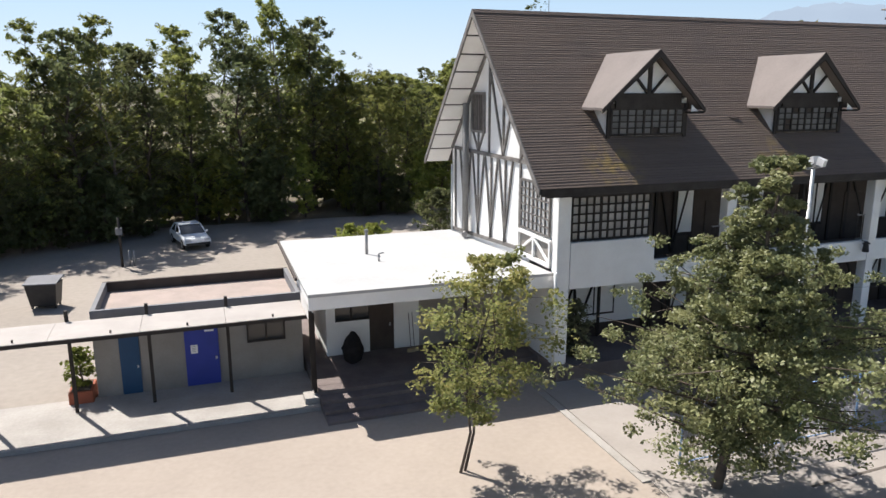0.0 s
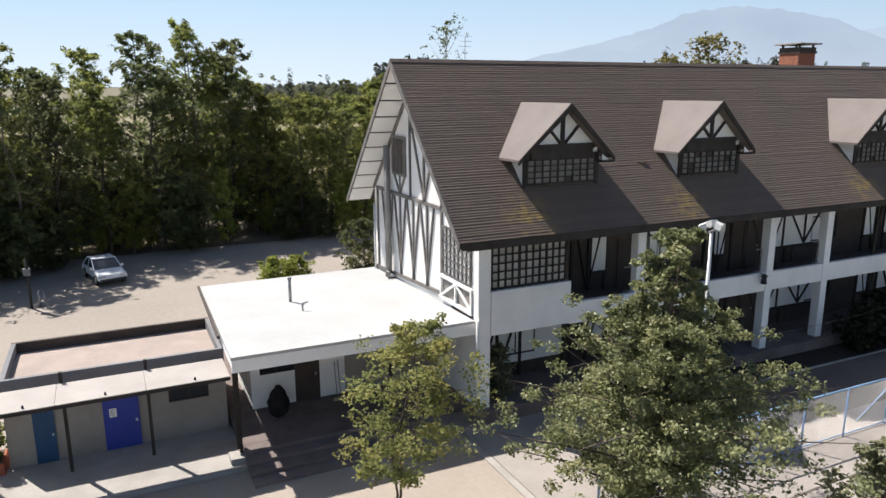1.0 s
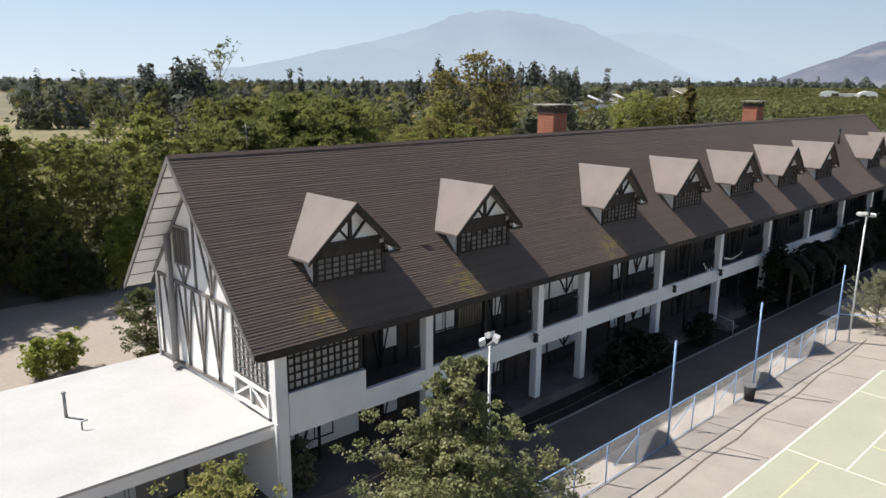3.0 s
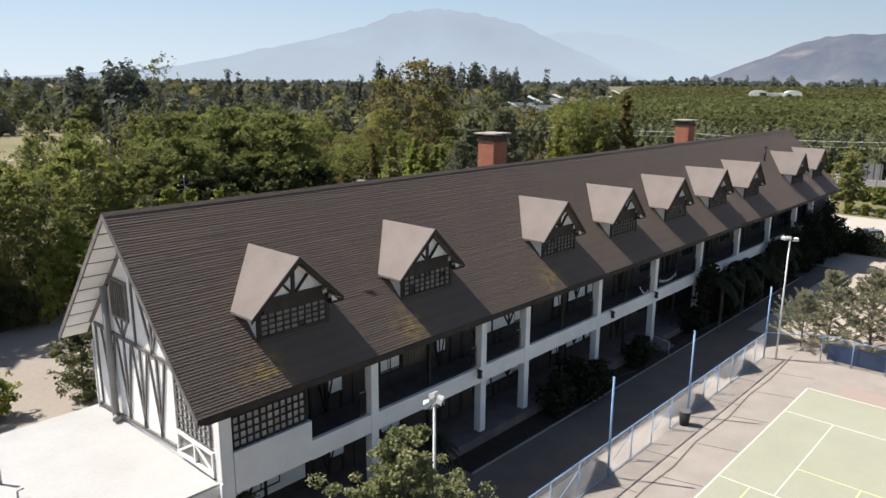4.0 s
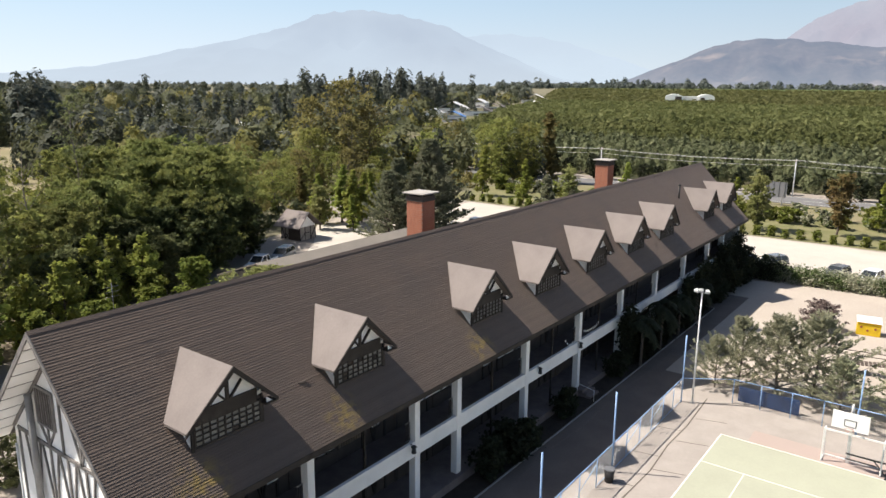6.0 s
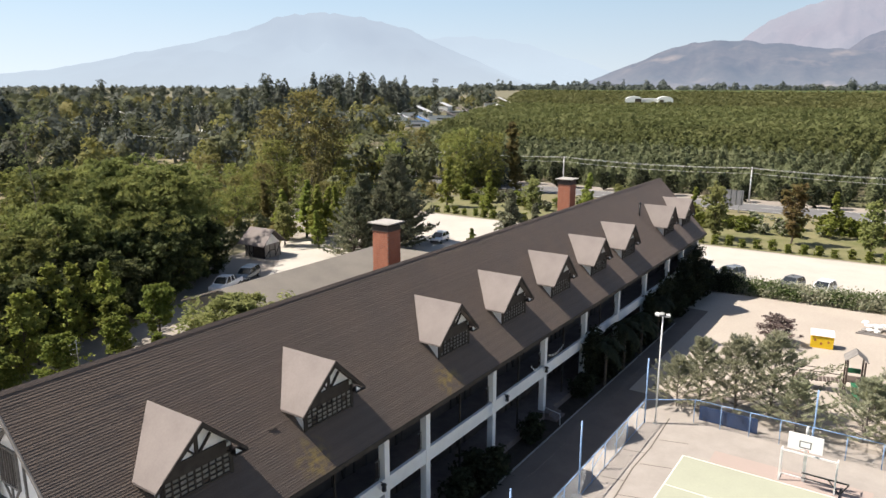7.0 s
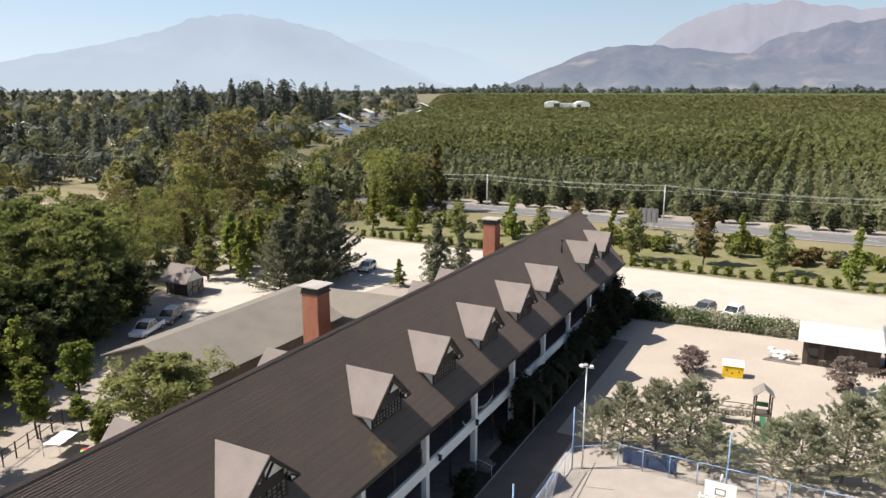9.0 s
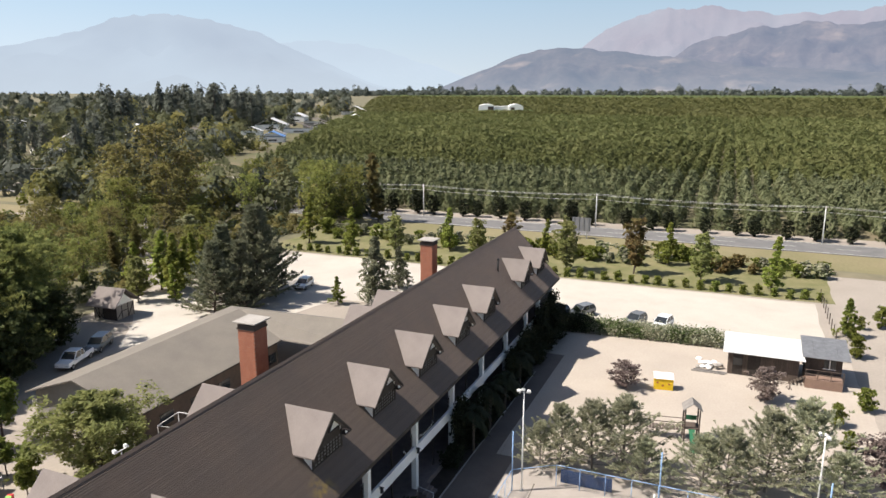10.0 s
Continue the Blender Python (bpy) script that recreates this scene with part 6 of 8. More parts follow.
for i in range(9):
    part("post", box(B(), 82.9 + 2.5 * i, 83.0 + 2.5 * i, -32.1, -32.0, 0, 1.5), WOODWALL, wf)
for z in (0.5, 0.9, 1.3):
    part("wire", box(B(), 82.9, 103.0, -32.06, -32.05, z, z + 0.012), GREYSTEEL, wf)

# ---- far buildings ----
HOUSES = []


def far_house(x, y, w, d, h, roof_m, wall_m, turn=0, label="small pale house with a low roof among trees", nm="house"):
    HOUSES.append((x, y))
    t = thing(nm, label, "house", pose(x, y, rise(x, y), 0, 0, turn), "distant houses")
    t.scale = (0.8, 0.8, 0.8)
    part("wall", box(B(), -w / 2, w / 2, -d / 2, d / 2, 0, h), wall_m, t)
    for s in (-1, 1):
        part("roof", prism(B(), [(-w / 2 - 0.4, 0, h + d * 0.22), (w / 2 + 0.4, 0, h + d * 0.22), (w / 2 + 0.4, s * (d / 2 + 0.5), h - 0.1), (-w / 2 - 0.4, s * (d / 2 + 0.5), h - 0.1)], (0, 0, 0.15)), roof_m, t)
    for i in range(3):
        part("window", box(B(), -w / 2 + w * (i + 0.6) / 3.4, -w / 2 + w * (i + 0.6) / 3.4 + 1.2, -d / 2 - 0.03, -d / 2 - 0.004, 1.0, 2.1), CARGLASS, t)
    part("window", box(B(), -w / 2 - 0.03, -w / 2 - 0.004, -d * 0.2, d * 0.15, 1.0, 2.2), CARGLASS, t)
    return t


far_house(352, 244, 16, 18, 4, BLUEROOF, WHITE, 30, "low pale shed with a bright blue sheet roof")
far_house(470, 330, 22, 30, 5, ZINC, WHITE, 25)
far_house(440, 285, 14, 26, 4, SHINGLE2, WHITE, 30)
far_house(520, 320, 16, 28, 4, SHINGLE2, PLASTER, 30)
far_house(610, 400, 24, 22, 6, ZINC, WHITE, 20)
far_house(640, 350, 18, 18, 5, ZINC, WHITE, 35)
far_house(780, 430, 20, 40, 5, ZINC, WHITE, 20)
for hx, hy, hw, hd, turn_, rm in ((215, 260, 9, 14, 40, ZINC), (240, 300, 9, 12, 70, SHINGLE2), (285, 275, 10, 14, 20, ZINC), (300, 350, 10, 18, 55, CREAM), (380, 330, 11, 16, 35, SHINGLE2), (400, 400, 12, 20, 60, ZINC), (500, 420, 12, 22, 30, CREAM), (560, 500, 14, 24, 50, ZINC), (300, 480, 12, 20, 75, ZINC), (200, 350, 8, 14, 80, CREAM), (380, 262, 10, 16, 30, CREAM), (405, 300, 10, 18, 28, ZINC), (480, 290, 10, 22, 30, CREAM), (560, 350, 12, 20, 25, SHINGLE2)):
    far_house(hx, hy, hw, hd, 3.4, rm, WHITE, turn_)
far_house(330, 330, 12, 16, 4, ZINC, WHITE, 60)
far_house(250, 400, 12, 20, 4, SHINGLE2, WHITE, 70)
far_house(180, 430, 10, 18, 4, ZINC, WHITE, 85)
far_house(420, 560, 14, 20, 5, ZINC, WHITE, 50)
barn = thing("orchard_barn", "white curved-roof barn complex standing in the orchard", "barn", pose(930, 290, rise(930, 290), 0, 0, 20))
barn.scale = (1, 0.66, 1.35)
for k, (y, w) in enumerate(((-34, 15), (26, 17))):
    bm = B()
    n = 10
    pts = [(0, y + w * math.cos(math.pi * i / n), 5 + 3.2 * math.sin(math.pi * i / n)) for i in range(n + 1)]
    pts = [(0, y + w, 0)] + pts + [(0, y - w, 0)]
    part("barn_hall", prism(bm, pts, (40, 0, 0)), WHITE, barn)
part("link", box(B(), 5, 30, -19, 9, 0, 6), ZINC, barn)
part("barn_door", box(B(), -0.3, -0.05, -31, -23, 0, 5), DARKIN, barn)
part("barn_door", box(B(), -0.3, -0.05, 12, 24, 0, 6), DARKIN, barn)

# tubular frame between the wing and the long building
pg = thing("tube_frame", "bare pale tubular awning frame in the rear yard", "frame", pose(31.6, 21.4, 0.012, 0, 0, 6))
for x in (-1.3, 1.3):
    for y in (-1.1, 1.1):
        part("upright", tube(B(), (x, y, 0), (x, y, 2.9), 0.035, n=8), ZINC, pg)
    part("side_tube", tube(B(), (x, -1.1, 2.9), (x, 1.1, 2.9), 0.035, n=8), ZINC, pg)
for y in (-1.1, 1.1):
    part("cross_tube", tube(B(), (-1.3, y, 2.9), (1.3, y, 2.9), 0.035, n=8), ZINC, pg)
# twin floodlight on a rear eave post
rl = thing("yard_floodlight", "twin white floodlight on a thin post in the rear yard", "floodlight", pose(20.9, 16.0, 0.012))
part("post", tube(B(), (0, 0, 0), (0, 0, 6.6), 0.05, 0.035, 8), GREYSTEEL, rl)
part("cross_arm", beam(B(), (-0.5, 0.1, 6.6), (0.5, -0.1, 6.6 + 0.1), 0.05, 0.05), ZINC, rl)
for x in (-0.45, 0.45):
    part("lamp_head", prism(B(), [(x - 0.16, -0.05, 6.6 + 0.04), (x + 0.16, -0.05, 6.6 + 0.04), (x + 0.11, 0.03, 6.6 + 0.20), (x - 0.11, 0.03, 6.6 + 0.20)], (0, 0.18, 0.05)), WHITEPIPE, rl)

# play corner in the rear yard
toy = thing("toy_slide", "bright green plastic toy slide in the rear yard", "toy", pose(20.3, 27.2, 0.02, 0, 0, 30))
toy.scale = (0.65, 0.65, 0.65)
part("ramp", prism(B(), [(-0.9, -0.3, 0.05), (0.6, -0.3, 1.1), (0.6, -0.3, 1.2), (-0.9, -0.3, 0.15)], (0, 0.6, 0)), mat("lime_plastic", (0.20, 0.50, 0.05), (0.18, 0.45, 0.05), 2, 0.5, bump=0.02), toy)
part("tower", box(B(), 0.6, 1.1, -0.32, 0.32, 0, 1.15), mat("red_plastic", (0.50, 0.05, 0.06), (0.45, 0.05, 0.05), 2, 0.5, bump=0.02), toy, "red plastic ladder block")
sc = thing("shade_cloth", "slack white shade cloth on thin posts", "shade cloth", pose(20.6, 30.0, 0.02, 0, 0, 20))
sc.scale = (0.7, 0.7, 0.75)
bm = B()
g = [[bm.verts.new((-1.6 + 3.2 * i / 8, -1.0 + 2.0 * j / 6, 1.5 - 0.35 * math.sin(math.pi * i / 8) * math.sin(math.pi * j / 6) + 0.05 * math.sin(i * 2.1 + j))) for j in range(7)] for i in range(9)]
for i in range(8):
    for j in range(6):
        bm.faces.new((g[i][j], g[i + 1][j], g[i + 1][j + 1], g[i][j + 1]))
part("cloth", bm, WHITE, sc)
for x in (-1.6, 1.6):
    for y in (-1.0, 1.0):
        part("post", tube(B(), (x, y, 0), (x, y, 1.55), 0.03, n=6), GREYSTEEL, sc)
yf = thing("yard_fence", "thin dark posts with rails round the rear yard", "fence")
for i in range(6):
    part("post", box(B(), 17.0 + 1.3 * i, 17.08 + 1.3 * i, 31.6 + 0.5 * i, 31.68 + 0.5 * i, 0, 1.4), TIMBER, yf)
for z in (0.7, 1.3):
    part("rail", beam(B(), (17.04, 31.64, z), (23.54, 34.14, z), 0.04, 0.05), TIMBER, yf)


# ---- plants ----
def mesh_from(name, verts, faces, materials, indices=None, smooth=False):
    """A mesh from arrays: verts (n, 3) and faces (m, 4)."""
    me = bpy.data.meshes.new(name)
    nv, nf = len(verts), len(faces)
    me.vertices.add(nv)
    me.vertices.foreach_set("co", np.asarray(verts, dtype=np.float32).ravel())
    me.loops.add(nf * 4)
    me.loops.foreach_set("vertex_index", np.asarray(faces, dtype=np.int32).ravel())
    me.polygons.add(nf)
    me.polygons.foreach_set("loop_start", np.arange(0, nf * 4, 4, dtype=np.int32))
    me.polygons.foreach_set("loop_total", np.full(nf, 4, dtype=np.int32))
    for m in materials:
        me.materials.append(m)
    me.update(calc_edges=True)
    return me


def leaves(centres, size, rng, up=0.45, long=1.5, bend=0.25, out=None):
    """Pointed leaves, each a folded four-cornered blade, round the given centres."""
    c = np.asarray(centres)
    n = len(c)
    nrm = rng.normal(size=(n, 3))
    nrm[:, 2] = np.abs(nrm[:, 2]) + up
    if out is not None:
        nrm = rng.normal(size=(n, 3)) * 0.3 + out
    nrm /= np.linalg.norm(nrm, axis=1)[:, None]
    a = rng.normal(size=(n, 3))
    a -= nrm * (a * nrm).sum(1)[:, None]
    a /= np.linalg.norm(a, axis=1)[:, None]
    b = np.cross(nrm, a)
    s = (size * rng.uniform(0.65, 1.35, n))[:, None]
    v = np.empty((n, 4, 3))
    v[:, 0] = c - a * s * long / 2
    v[:, 1] = c + b * s / 2 + nrm * s * bend
    v[:, 2] = c + a * s * long / 2
    v[:, 3] = c - b * s / 2 + nrm * s * bend
    return v.reshape(-1, 3), np.arange(n * 4).reshape(n, 4)


def bark_tubes(limbs, n=5):
    """Tapered tubes along limbs, each a list of (point, radius)."""
    V, F = [], []
    for pts in limbs:
        base = len(V)
        n = 7 if len(pts) > 3 else 3
        for k, (p, r) in enumerate(pts):
            q = pts[min(k + 1, len(pts) - 1)][0] - pts[max(k - 1, 0)][0]
            q = q / (np.linalg.norm(q) + 1e-9)
            s = np.cross(q, (0.3, 0.9, 0.2))
            s /= np.linalg.norm(s) + 1e-9
            u = np.cross(q, s)
            for i in range(n):
                an = 2 * math.pi * i / n
                V.append(p + (s * math.cos(an) + u * math.sin(an)) * r)
        for k in range(len(pts) - 1):
            for i in range(n):
                j = (i + 1) % n
                F.append((base + k * n + i, base + k * n + j, base + (k + 1) * n + j, base + (k + 1) * n + i))
    return np.array(V), np.array(F)


PROFILE = {
    "round": lambda t: (0.35 + 0.65 * math.sin(math.pi * min(1, t * 1.05)) ** 0.7) * (1 - 0.35 * t),
    "cone": lambda t: 1.04 - t,
    "column": lambda t: 0.6 + 0.4 * math.sin(math.pi * t) - 0.35 * t,
    "vase": lambda t: 0.45 + 0.55 * t if t < 0.7 else 1.0 - (t - 0.7) * 1.6,
    "pyramid": lambda t: 0.82 + 0.7 * t if t < 0.26 else 1.0 - (t - 0.26) * 1.75 if t < 0.57 else max(0.06, 0.42 - (t - 0.57) * 0.8),
    "spire": lambda t: 0.75 + 0.25 * math.sin(math.pi * min(1, t * 1.6)) - 0.72 * max(0, t - 0.35) ** 0.9 * 1.4,
    "shoot": lambda t: max(0.22, (0.45 + 0.72 * math.sin(math.pi * min(1, t * 1.05))) * (1 - 0.58 * t)),
    "tall": lambda t: 0.35 + 0.75 * math.sin(math.pi * min(1, t * 0.95)) * (1 - 0.4 * t),
}


def tree_meshes(seed, h, spread, base, nl, nleaf, size, leaf_m, bark_m=BARK, shape="round", rise=0.45, clump=0.42, trunk=0.05, stems=1, lean=0.03, flat=0.7, twigs=4, tipx=0.0, tipy=0.0, long=1.5, reach=(0.45, 1.22), inner=0.45, open_top=0.0):
    """Trunk with limbs, and a crown of single leaves gathered at twig ends."""
    rng = np.random.default_rng(seed)
    limbs, ends = [], []
    for st in range(stems):
        off = np.array([rng.uniform(-1, 1), rng.uniform(-1, 1), 0]) * (0.12 if stems > 1 else 0)
        tip = off * 2 + np.array([tipx + rng.normal() * lean * h, tipy + rng.normal() * lean * h, h * (0.93 if shape != "vase" else 0.8)])
        stem = []
        for k in range(6):
            f = k / 5
            p = off * (1 - f) + tip * f + np.array([rng.normal(), rng.normal(), 0]) * 0.02 * h * math.sin(math.pi * f)
            stem.append((p, h * trunk * (1 - 0.85 * f) / max(1, stems * 0.7)))
        limbs.append(stem)
        for i in range(nl // stems):
            t = (i + rng.uniform(0, 1)) / (nl / stems)
            z = base + (1 - base) * t * 0.97
            f = z / (0.93 if shape != "vase" else 0.8)
            f = min(f, 0.999)
            k = int(f * 5)
            g = f * 5 - k
            p0 = stem[k][0] * (1 - g) + stem[min(5, k + 1)][0] * g
            if open_top and t > 0.56 and rng.uniform() < open_top:
                continue
            az = 2.39996 * i + rng.uniform(-0.5, 0.5) + st
            length = spread * PROFILE[shape](t) * rng.uniform(*reach)
            up = rise * rng.uniform(0.5, 1.4)
            d = np.array([math.cos(az), math.sin(az), up])
            mid = p0 + d * length * 0.5 + np.array([0, 0, -0.06 * length if rise < 0 else 0.03 * length])
            end = p0 + d * length + np.array([0, 0, -0.12 * length if rise > 0.2 else 0.10 * length])
            r0 = h * trunk * 0.35 * (1 - 0.7 * t)
            limbs.append([(p0, r0), (mid, r0 * 0.6), (end, r0 * 0.2)] if nl < 100 else [(p0, r0), (end, r0 * 0.2)])
            for q in range(twigs):
                w = rng.uniform(inner, 1.05)
                c = p0 + (end - p0) * w + rng.normal(size=3) * np.array([1, 1, 0.6]) * 0.14 * (length + 0.3)
                ends.append((c, clump * (0.6 + 0.5 * rng.uniform()) * (0.3 + 0.7 * PROFILE[shape](t))))
                if rng.uniform() < 0.08:
                    limbs.append([(p0 + (end - p0) * w * 0.9, r0 * 0.3), (c, r0 * 0.1)])
    e = np.array([c for c, _ in ends])
    r = np.array([k for _, k in ends])
    pick = rng.integers(0, len(e), nleaf)
    dirs = rng.normal(size=(nleaf, 3))
    dirs /= np.linalg.norm(dirs, axis=1)[:, None]
    rad = rng.uniform(0, 1, nleaf) ** 0.5
    pts = e[pick] + dirs * (r[pick] * rad)[:, None] * np.array([1, 1, flat])
    pts[:, 2] = np.maximum(pts[:, 2], 0.08)
    v, f = leaves(pts, size, rng, long=long)
    crown = mesh_from("crown", v, f, [leaf_m])
    bv, bf = bark_tubes(limbs)
    tr = mesh_from("trunk", bv, bf, [bark_m])
    return tr, crown


def plant(name, meshes, label, category, x, y, turn=0.0, s=1.0, group="", z=0.0, sz=None):
    t = thing(name, label, category, pose(x, y, z, 0, 0, turn), group)
    t.scale = (s, s, sz or s)
    put("trunk", meshes[0], t)
    put("crown", meshes[1], t)
    return t


# trees at the front
m = tree_meshes(31, 8.9, 4.05, 0.13, 130, 66000, 0.066, MAGNOLIA, shape="pyramid", rise=0.18, clump=0.46, trunk=0.016, flat=0.55, twigs=8, lean=0.005, tipx=0.55, tipy=-0.6, inner=0.2, open_top=0.55)
plant("magnolia_tree", m, "dense glossy green tree standing at the court's corner", "tree", 1.7, -7.0, 0)
m = tree_meshes(32, 6.1, 2.15, 0.24, 46, 8200, 0.072, YELLOWING, shape="round", rise=0.36, clump=0.44, trunk=0.010, stems=2, twigs=5, lean=0.01, tipx=0.85, tipy=-0.3)
plant("young_maple", m, "slender young tree with yellowing green leaves in the yard", "tree", -4.1, -4.15, 0)
m = tree_meshes(33, 4.0, 1.6, 0.10, 30, 3400, 0.12, SILVER, shape="round", rise=0.4, clump=0.45, trunk=0.02)
plant("young_magnolia", m, "low grey-green shrub tree at the court's edge", "tree", 5.8, -10.9, 0, 0.92)
m = tree_meshes(34, 2.6, 0.8, 0.05, 22, 1800, 0.10, SILVER, shape="round", rise=0.4, clump=0.4, trunk=0.02)
plant("climbing_shrub", m, "grey-green shrub climbing beside the corner post", "shrub", 2.1, 1.3, 0, z=0.0)

# shrubs and palms along the gallery, the shade there put into their near-black leaves
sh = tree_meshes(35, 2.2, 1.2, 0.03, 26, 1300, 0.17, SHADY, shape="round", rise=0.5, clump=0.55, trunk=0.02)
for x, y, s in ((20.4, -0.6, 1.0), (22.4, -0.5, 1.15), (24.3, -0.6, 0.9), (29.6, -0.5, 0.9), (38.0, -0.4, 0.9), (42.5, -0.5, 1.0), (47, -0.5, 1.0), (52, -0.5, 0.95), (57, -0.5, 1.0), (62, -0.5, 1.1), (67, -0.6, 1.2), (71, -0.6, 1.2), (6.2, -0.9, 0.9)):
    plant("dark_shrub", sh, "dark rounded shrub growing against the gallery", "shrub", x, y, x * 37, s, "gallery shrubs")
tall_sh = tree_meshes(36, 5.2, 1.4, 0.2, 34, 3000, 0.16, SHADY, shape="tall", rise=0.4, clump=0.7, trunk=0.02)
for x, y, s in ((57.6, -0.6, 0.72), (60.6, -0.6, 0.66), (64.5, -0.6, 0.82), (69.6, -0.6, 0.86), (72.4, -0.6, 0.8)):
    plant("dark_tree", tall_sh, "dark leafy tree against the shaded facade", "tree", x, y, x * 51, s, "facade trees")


def climber(x0, x1, z0, z1, y, depth, n, seed, lumps):
    """Leaves gathered in hanging lumps over a stretch of the balcony front."""
    r_ = np.random.default_rng(seed)
    c = np.stack([r_.uniform(x0, x1, lumps), r_.normal(size=lumps) * depth * 0.4 + y, r_.uniform(z0, z1, lumps)], 1)
    p = c[r_.integers(0, lumps, n)] + r_.normal(size=(n, 3)) * np.array([0.42, depth * 0.35, 0.40])
    p[:, 1] = np.minimum(p[:, 1], 0.52)
    p[:, 2] = np.maximum(p[:, 2], 0.06)
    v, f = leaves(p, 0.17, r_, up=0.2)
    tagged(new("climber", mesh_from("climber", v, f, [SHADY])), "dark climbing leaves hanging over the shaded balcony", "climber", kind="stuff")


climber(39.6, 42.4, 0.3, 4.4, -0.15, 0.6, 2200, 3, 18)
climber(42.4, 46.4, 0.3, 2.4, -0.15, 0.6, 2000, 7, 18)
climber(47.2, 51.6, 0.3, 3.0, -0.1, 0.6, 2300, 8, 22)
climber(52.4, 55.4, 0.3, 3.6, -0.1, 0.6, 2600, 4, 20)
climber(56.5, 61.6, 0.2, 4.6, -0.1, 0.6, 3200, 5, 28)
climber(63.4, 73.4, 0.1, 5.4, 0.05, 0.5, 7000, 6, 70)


def palm(x, y, h, seed, r=1.5, n=22):
    """A palm: ringed stem and arching fronds of many leaflets."""
    rng = np.random.default_rng(seed)
    t = thing("palm", "palm with arching feathery fronds beside the gallery", "palm", pose(x, y, 0.02), "gallery palms")
    bm = B()
    for i in range(8):
        tube(bm, (0, 0, h * i / 8), (0, 0, h * (i + 1) / 8), 0.14, 0.11, 8, cap=False)
    part("stem", bm, BARK, t)
    V, F = [], []
    for i in range(n):
        az = 2.39996 * i
        el = rng.uniform(-0.2, 1.2)
        d = np.array([math.cos(az) * math.cos(el), math.sin(az) * math.cos(el), math.sin(el)])
        side = np.array([-math.sin(az), math.cos(az), 0])
        pts = [np.array([0, 0, h]) + d * r * f + np.array([0, 0, -0.75 * r * f * f]) for f in np.linspace(0, 1, 12)]
        for a, b in zip(pts[1:], pts[2:]):
            for s in (-1, 1):
                q = a + side * s * 0.38 * r * 0.5 + np.array([0, 0, -0.14])
                k = len(V)
                V += [a, b, q + (b - a) * 1.3, q + (b - a) * 0.9]
                F.append((k, k + 1, k + 2, k + 3))
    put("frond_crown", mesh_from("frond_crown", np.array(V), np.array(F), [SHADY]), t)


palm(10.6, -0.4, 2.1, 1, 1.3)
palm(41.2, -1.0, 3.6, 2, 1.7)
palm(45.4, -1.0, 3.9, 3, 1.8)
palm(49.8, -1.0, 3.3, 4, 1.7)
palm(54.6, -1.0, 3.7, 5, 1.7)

# trees of the playground
def pine_meshes(seed, h, spread, leaf_m, bark_m, whorls=10, arms=6, shoots=9, needles=20, blade=0.19, base=0.10):
    """A young pine: whorls of spreading limbs that turn up at the ends, flat sprays of shoots, tufts of needles."""
    rng = np.random.default_rng(seed)
    bow = rng.normal(size=2) * 0.03 * h
    axis = lambda f: np.array([bow[0] * math.sin(3 * f), bow[1] * math.sin(2.4 * f), h * f])
    limbs = [[(axis(f), h * 0.017 * (1 - 0.88 * f)) for f in np.linspace(0, 1, 7)]]
    cs, ds = [], []
    for i in range(whorls * arms):
        t = (i // arms + rng.uniform(-0.18, 0.18)) / (whorls - 0.5)
        t = min(max(t, 0.0), 0.99)
        p0 = axis(base + (0.98 - base) * t)
        az = (i % arms) * 2 * math.pi / arms + (i // arms) * 1.1 + rng.uniform(-0.35, 0.35)
        reach = spread * max(0.09, (0.75 + 0.4 * math.sin(math.pi * min(1, t * 1.3 + 0.15))) * (1 - 0.86 * t)) * rng.uniform(0.6, 1.2)
        d = np.array([math.cos(az), math.sin(az), rng.uniform(0.0, 0.32) - (0.12 if base < 0.05 else 0.0) + 0.7 * t])
        d /= np.linalg.norm(d)
        across = np.cross(d, (0, 0, 1.0))
        across /= np.linalg.norm(across)
        at = lambda w: p0 + d * reach * w + np.array([0, 0, 0.26 * reach * w * w])
        r0 = h * 0.006 * (1.1 - t)
        limbs.append([(p0, r0), (at(0.5), r0 * 0.6), (at(1.0), r0 * 0.2)])
        for q in range(shoots):
            w = 0.30 + 0.72 * (q + rng.uniform()) / shoots
            sd = d + across * rng.choice((-1, 1)) * rng.uniform(0.2, 1.0) + np.array([0, 0, rng.uniform(0.1, 0.6)])
            sd /= np.linalg.norm(sd)
            ln = rng.uniform(0.25, 0.55) * (1.25 - 0.7 * w) * (0.5 + 0.2 * spread)
            g = rng.uniform(0, 1, needles)
            cs.append(at(w) + sd * (ln * g)[:, None] + rng.normal(size=(needles, 3)) * 0.028)
            nd = sd * 0.9 + rng.normal(size=(needles, 3)) * 0.5 + np.array([0, 0, 0.2])
            ds.append(nd / np.linalg.norm(nd, axis=1)[:, None])
    c, a = np.concatenate(cs), np.concatenate(ds)
    c[:, 2] = np.maximum(c[:, 2], 0.1)
    b = np.cross(a, rng.normal(size=a.shape))
    b /= np.linalg.norm(b, axis=1)[:, None] + 1e-9
    ln = (blade * rng.uniform(0.7, 1.3, len(c)))[:, None]
    v = np.stack([c, c + a * ln * 0.5 + b * ln * 0.17, c + a * ln, c + a * ln * 0.5 - b * ln * 0.17], 1).reshape(-1, 3)
    crown = mesh_from("crown", v, np.arange(len(v)).reshape(-1, 4), [leaf_m])
    bv, bf = bark_tubes(limbs)
    return mesh_from("trunk", bv, bf, [bark_m]), crown


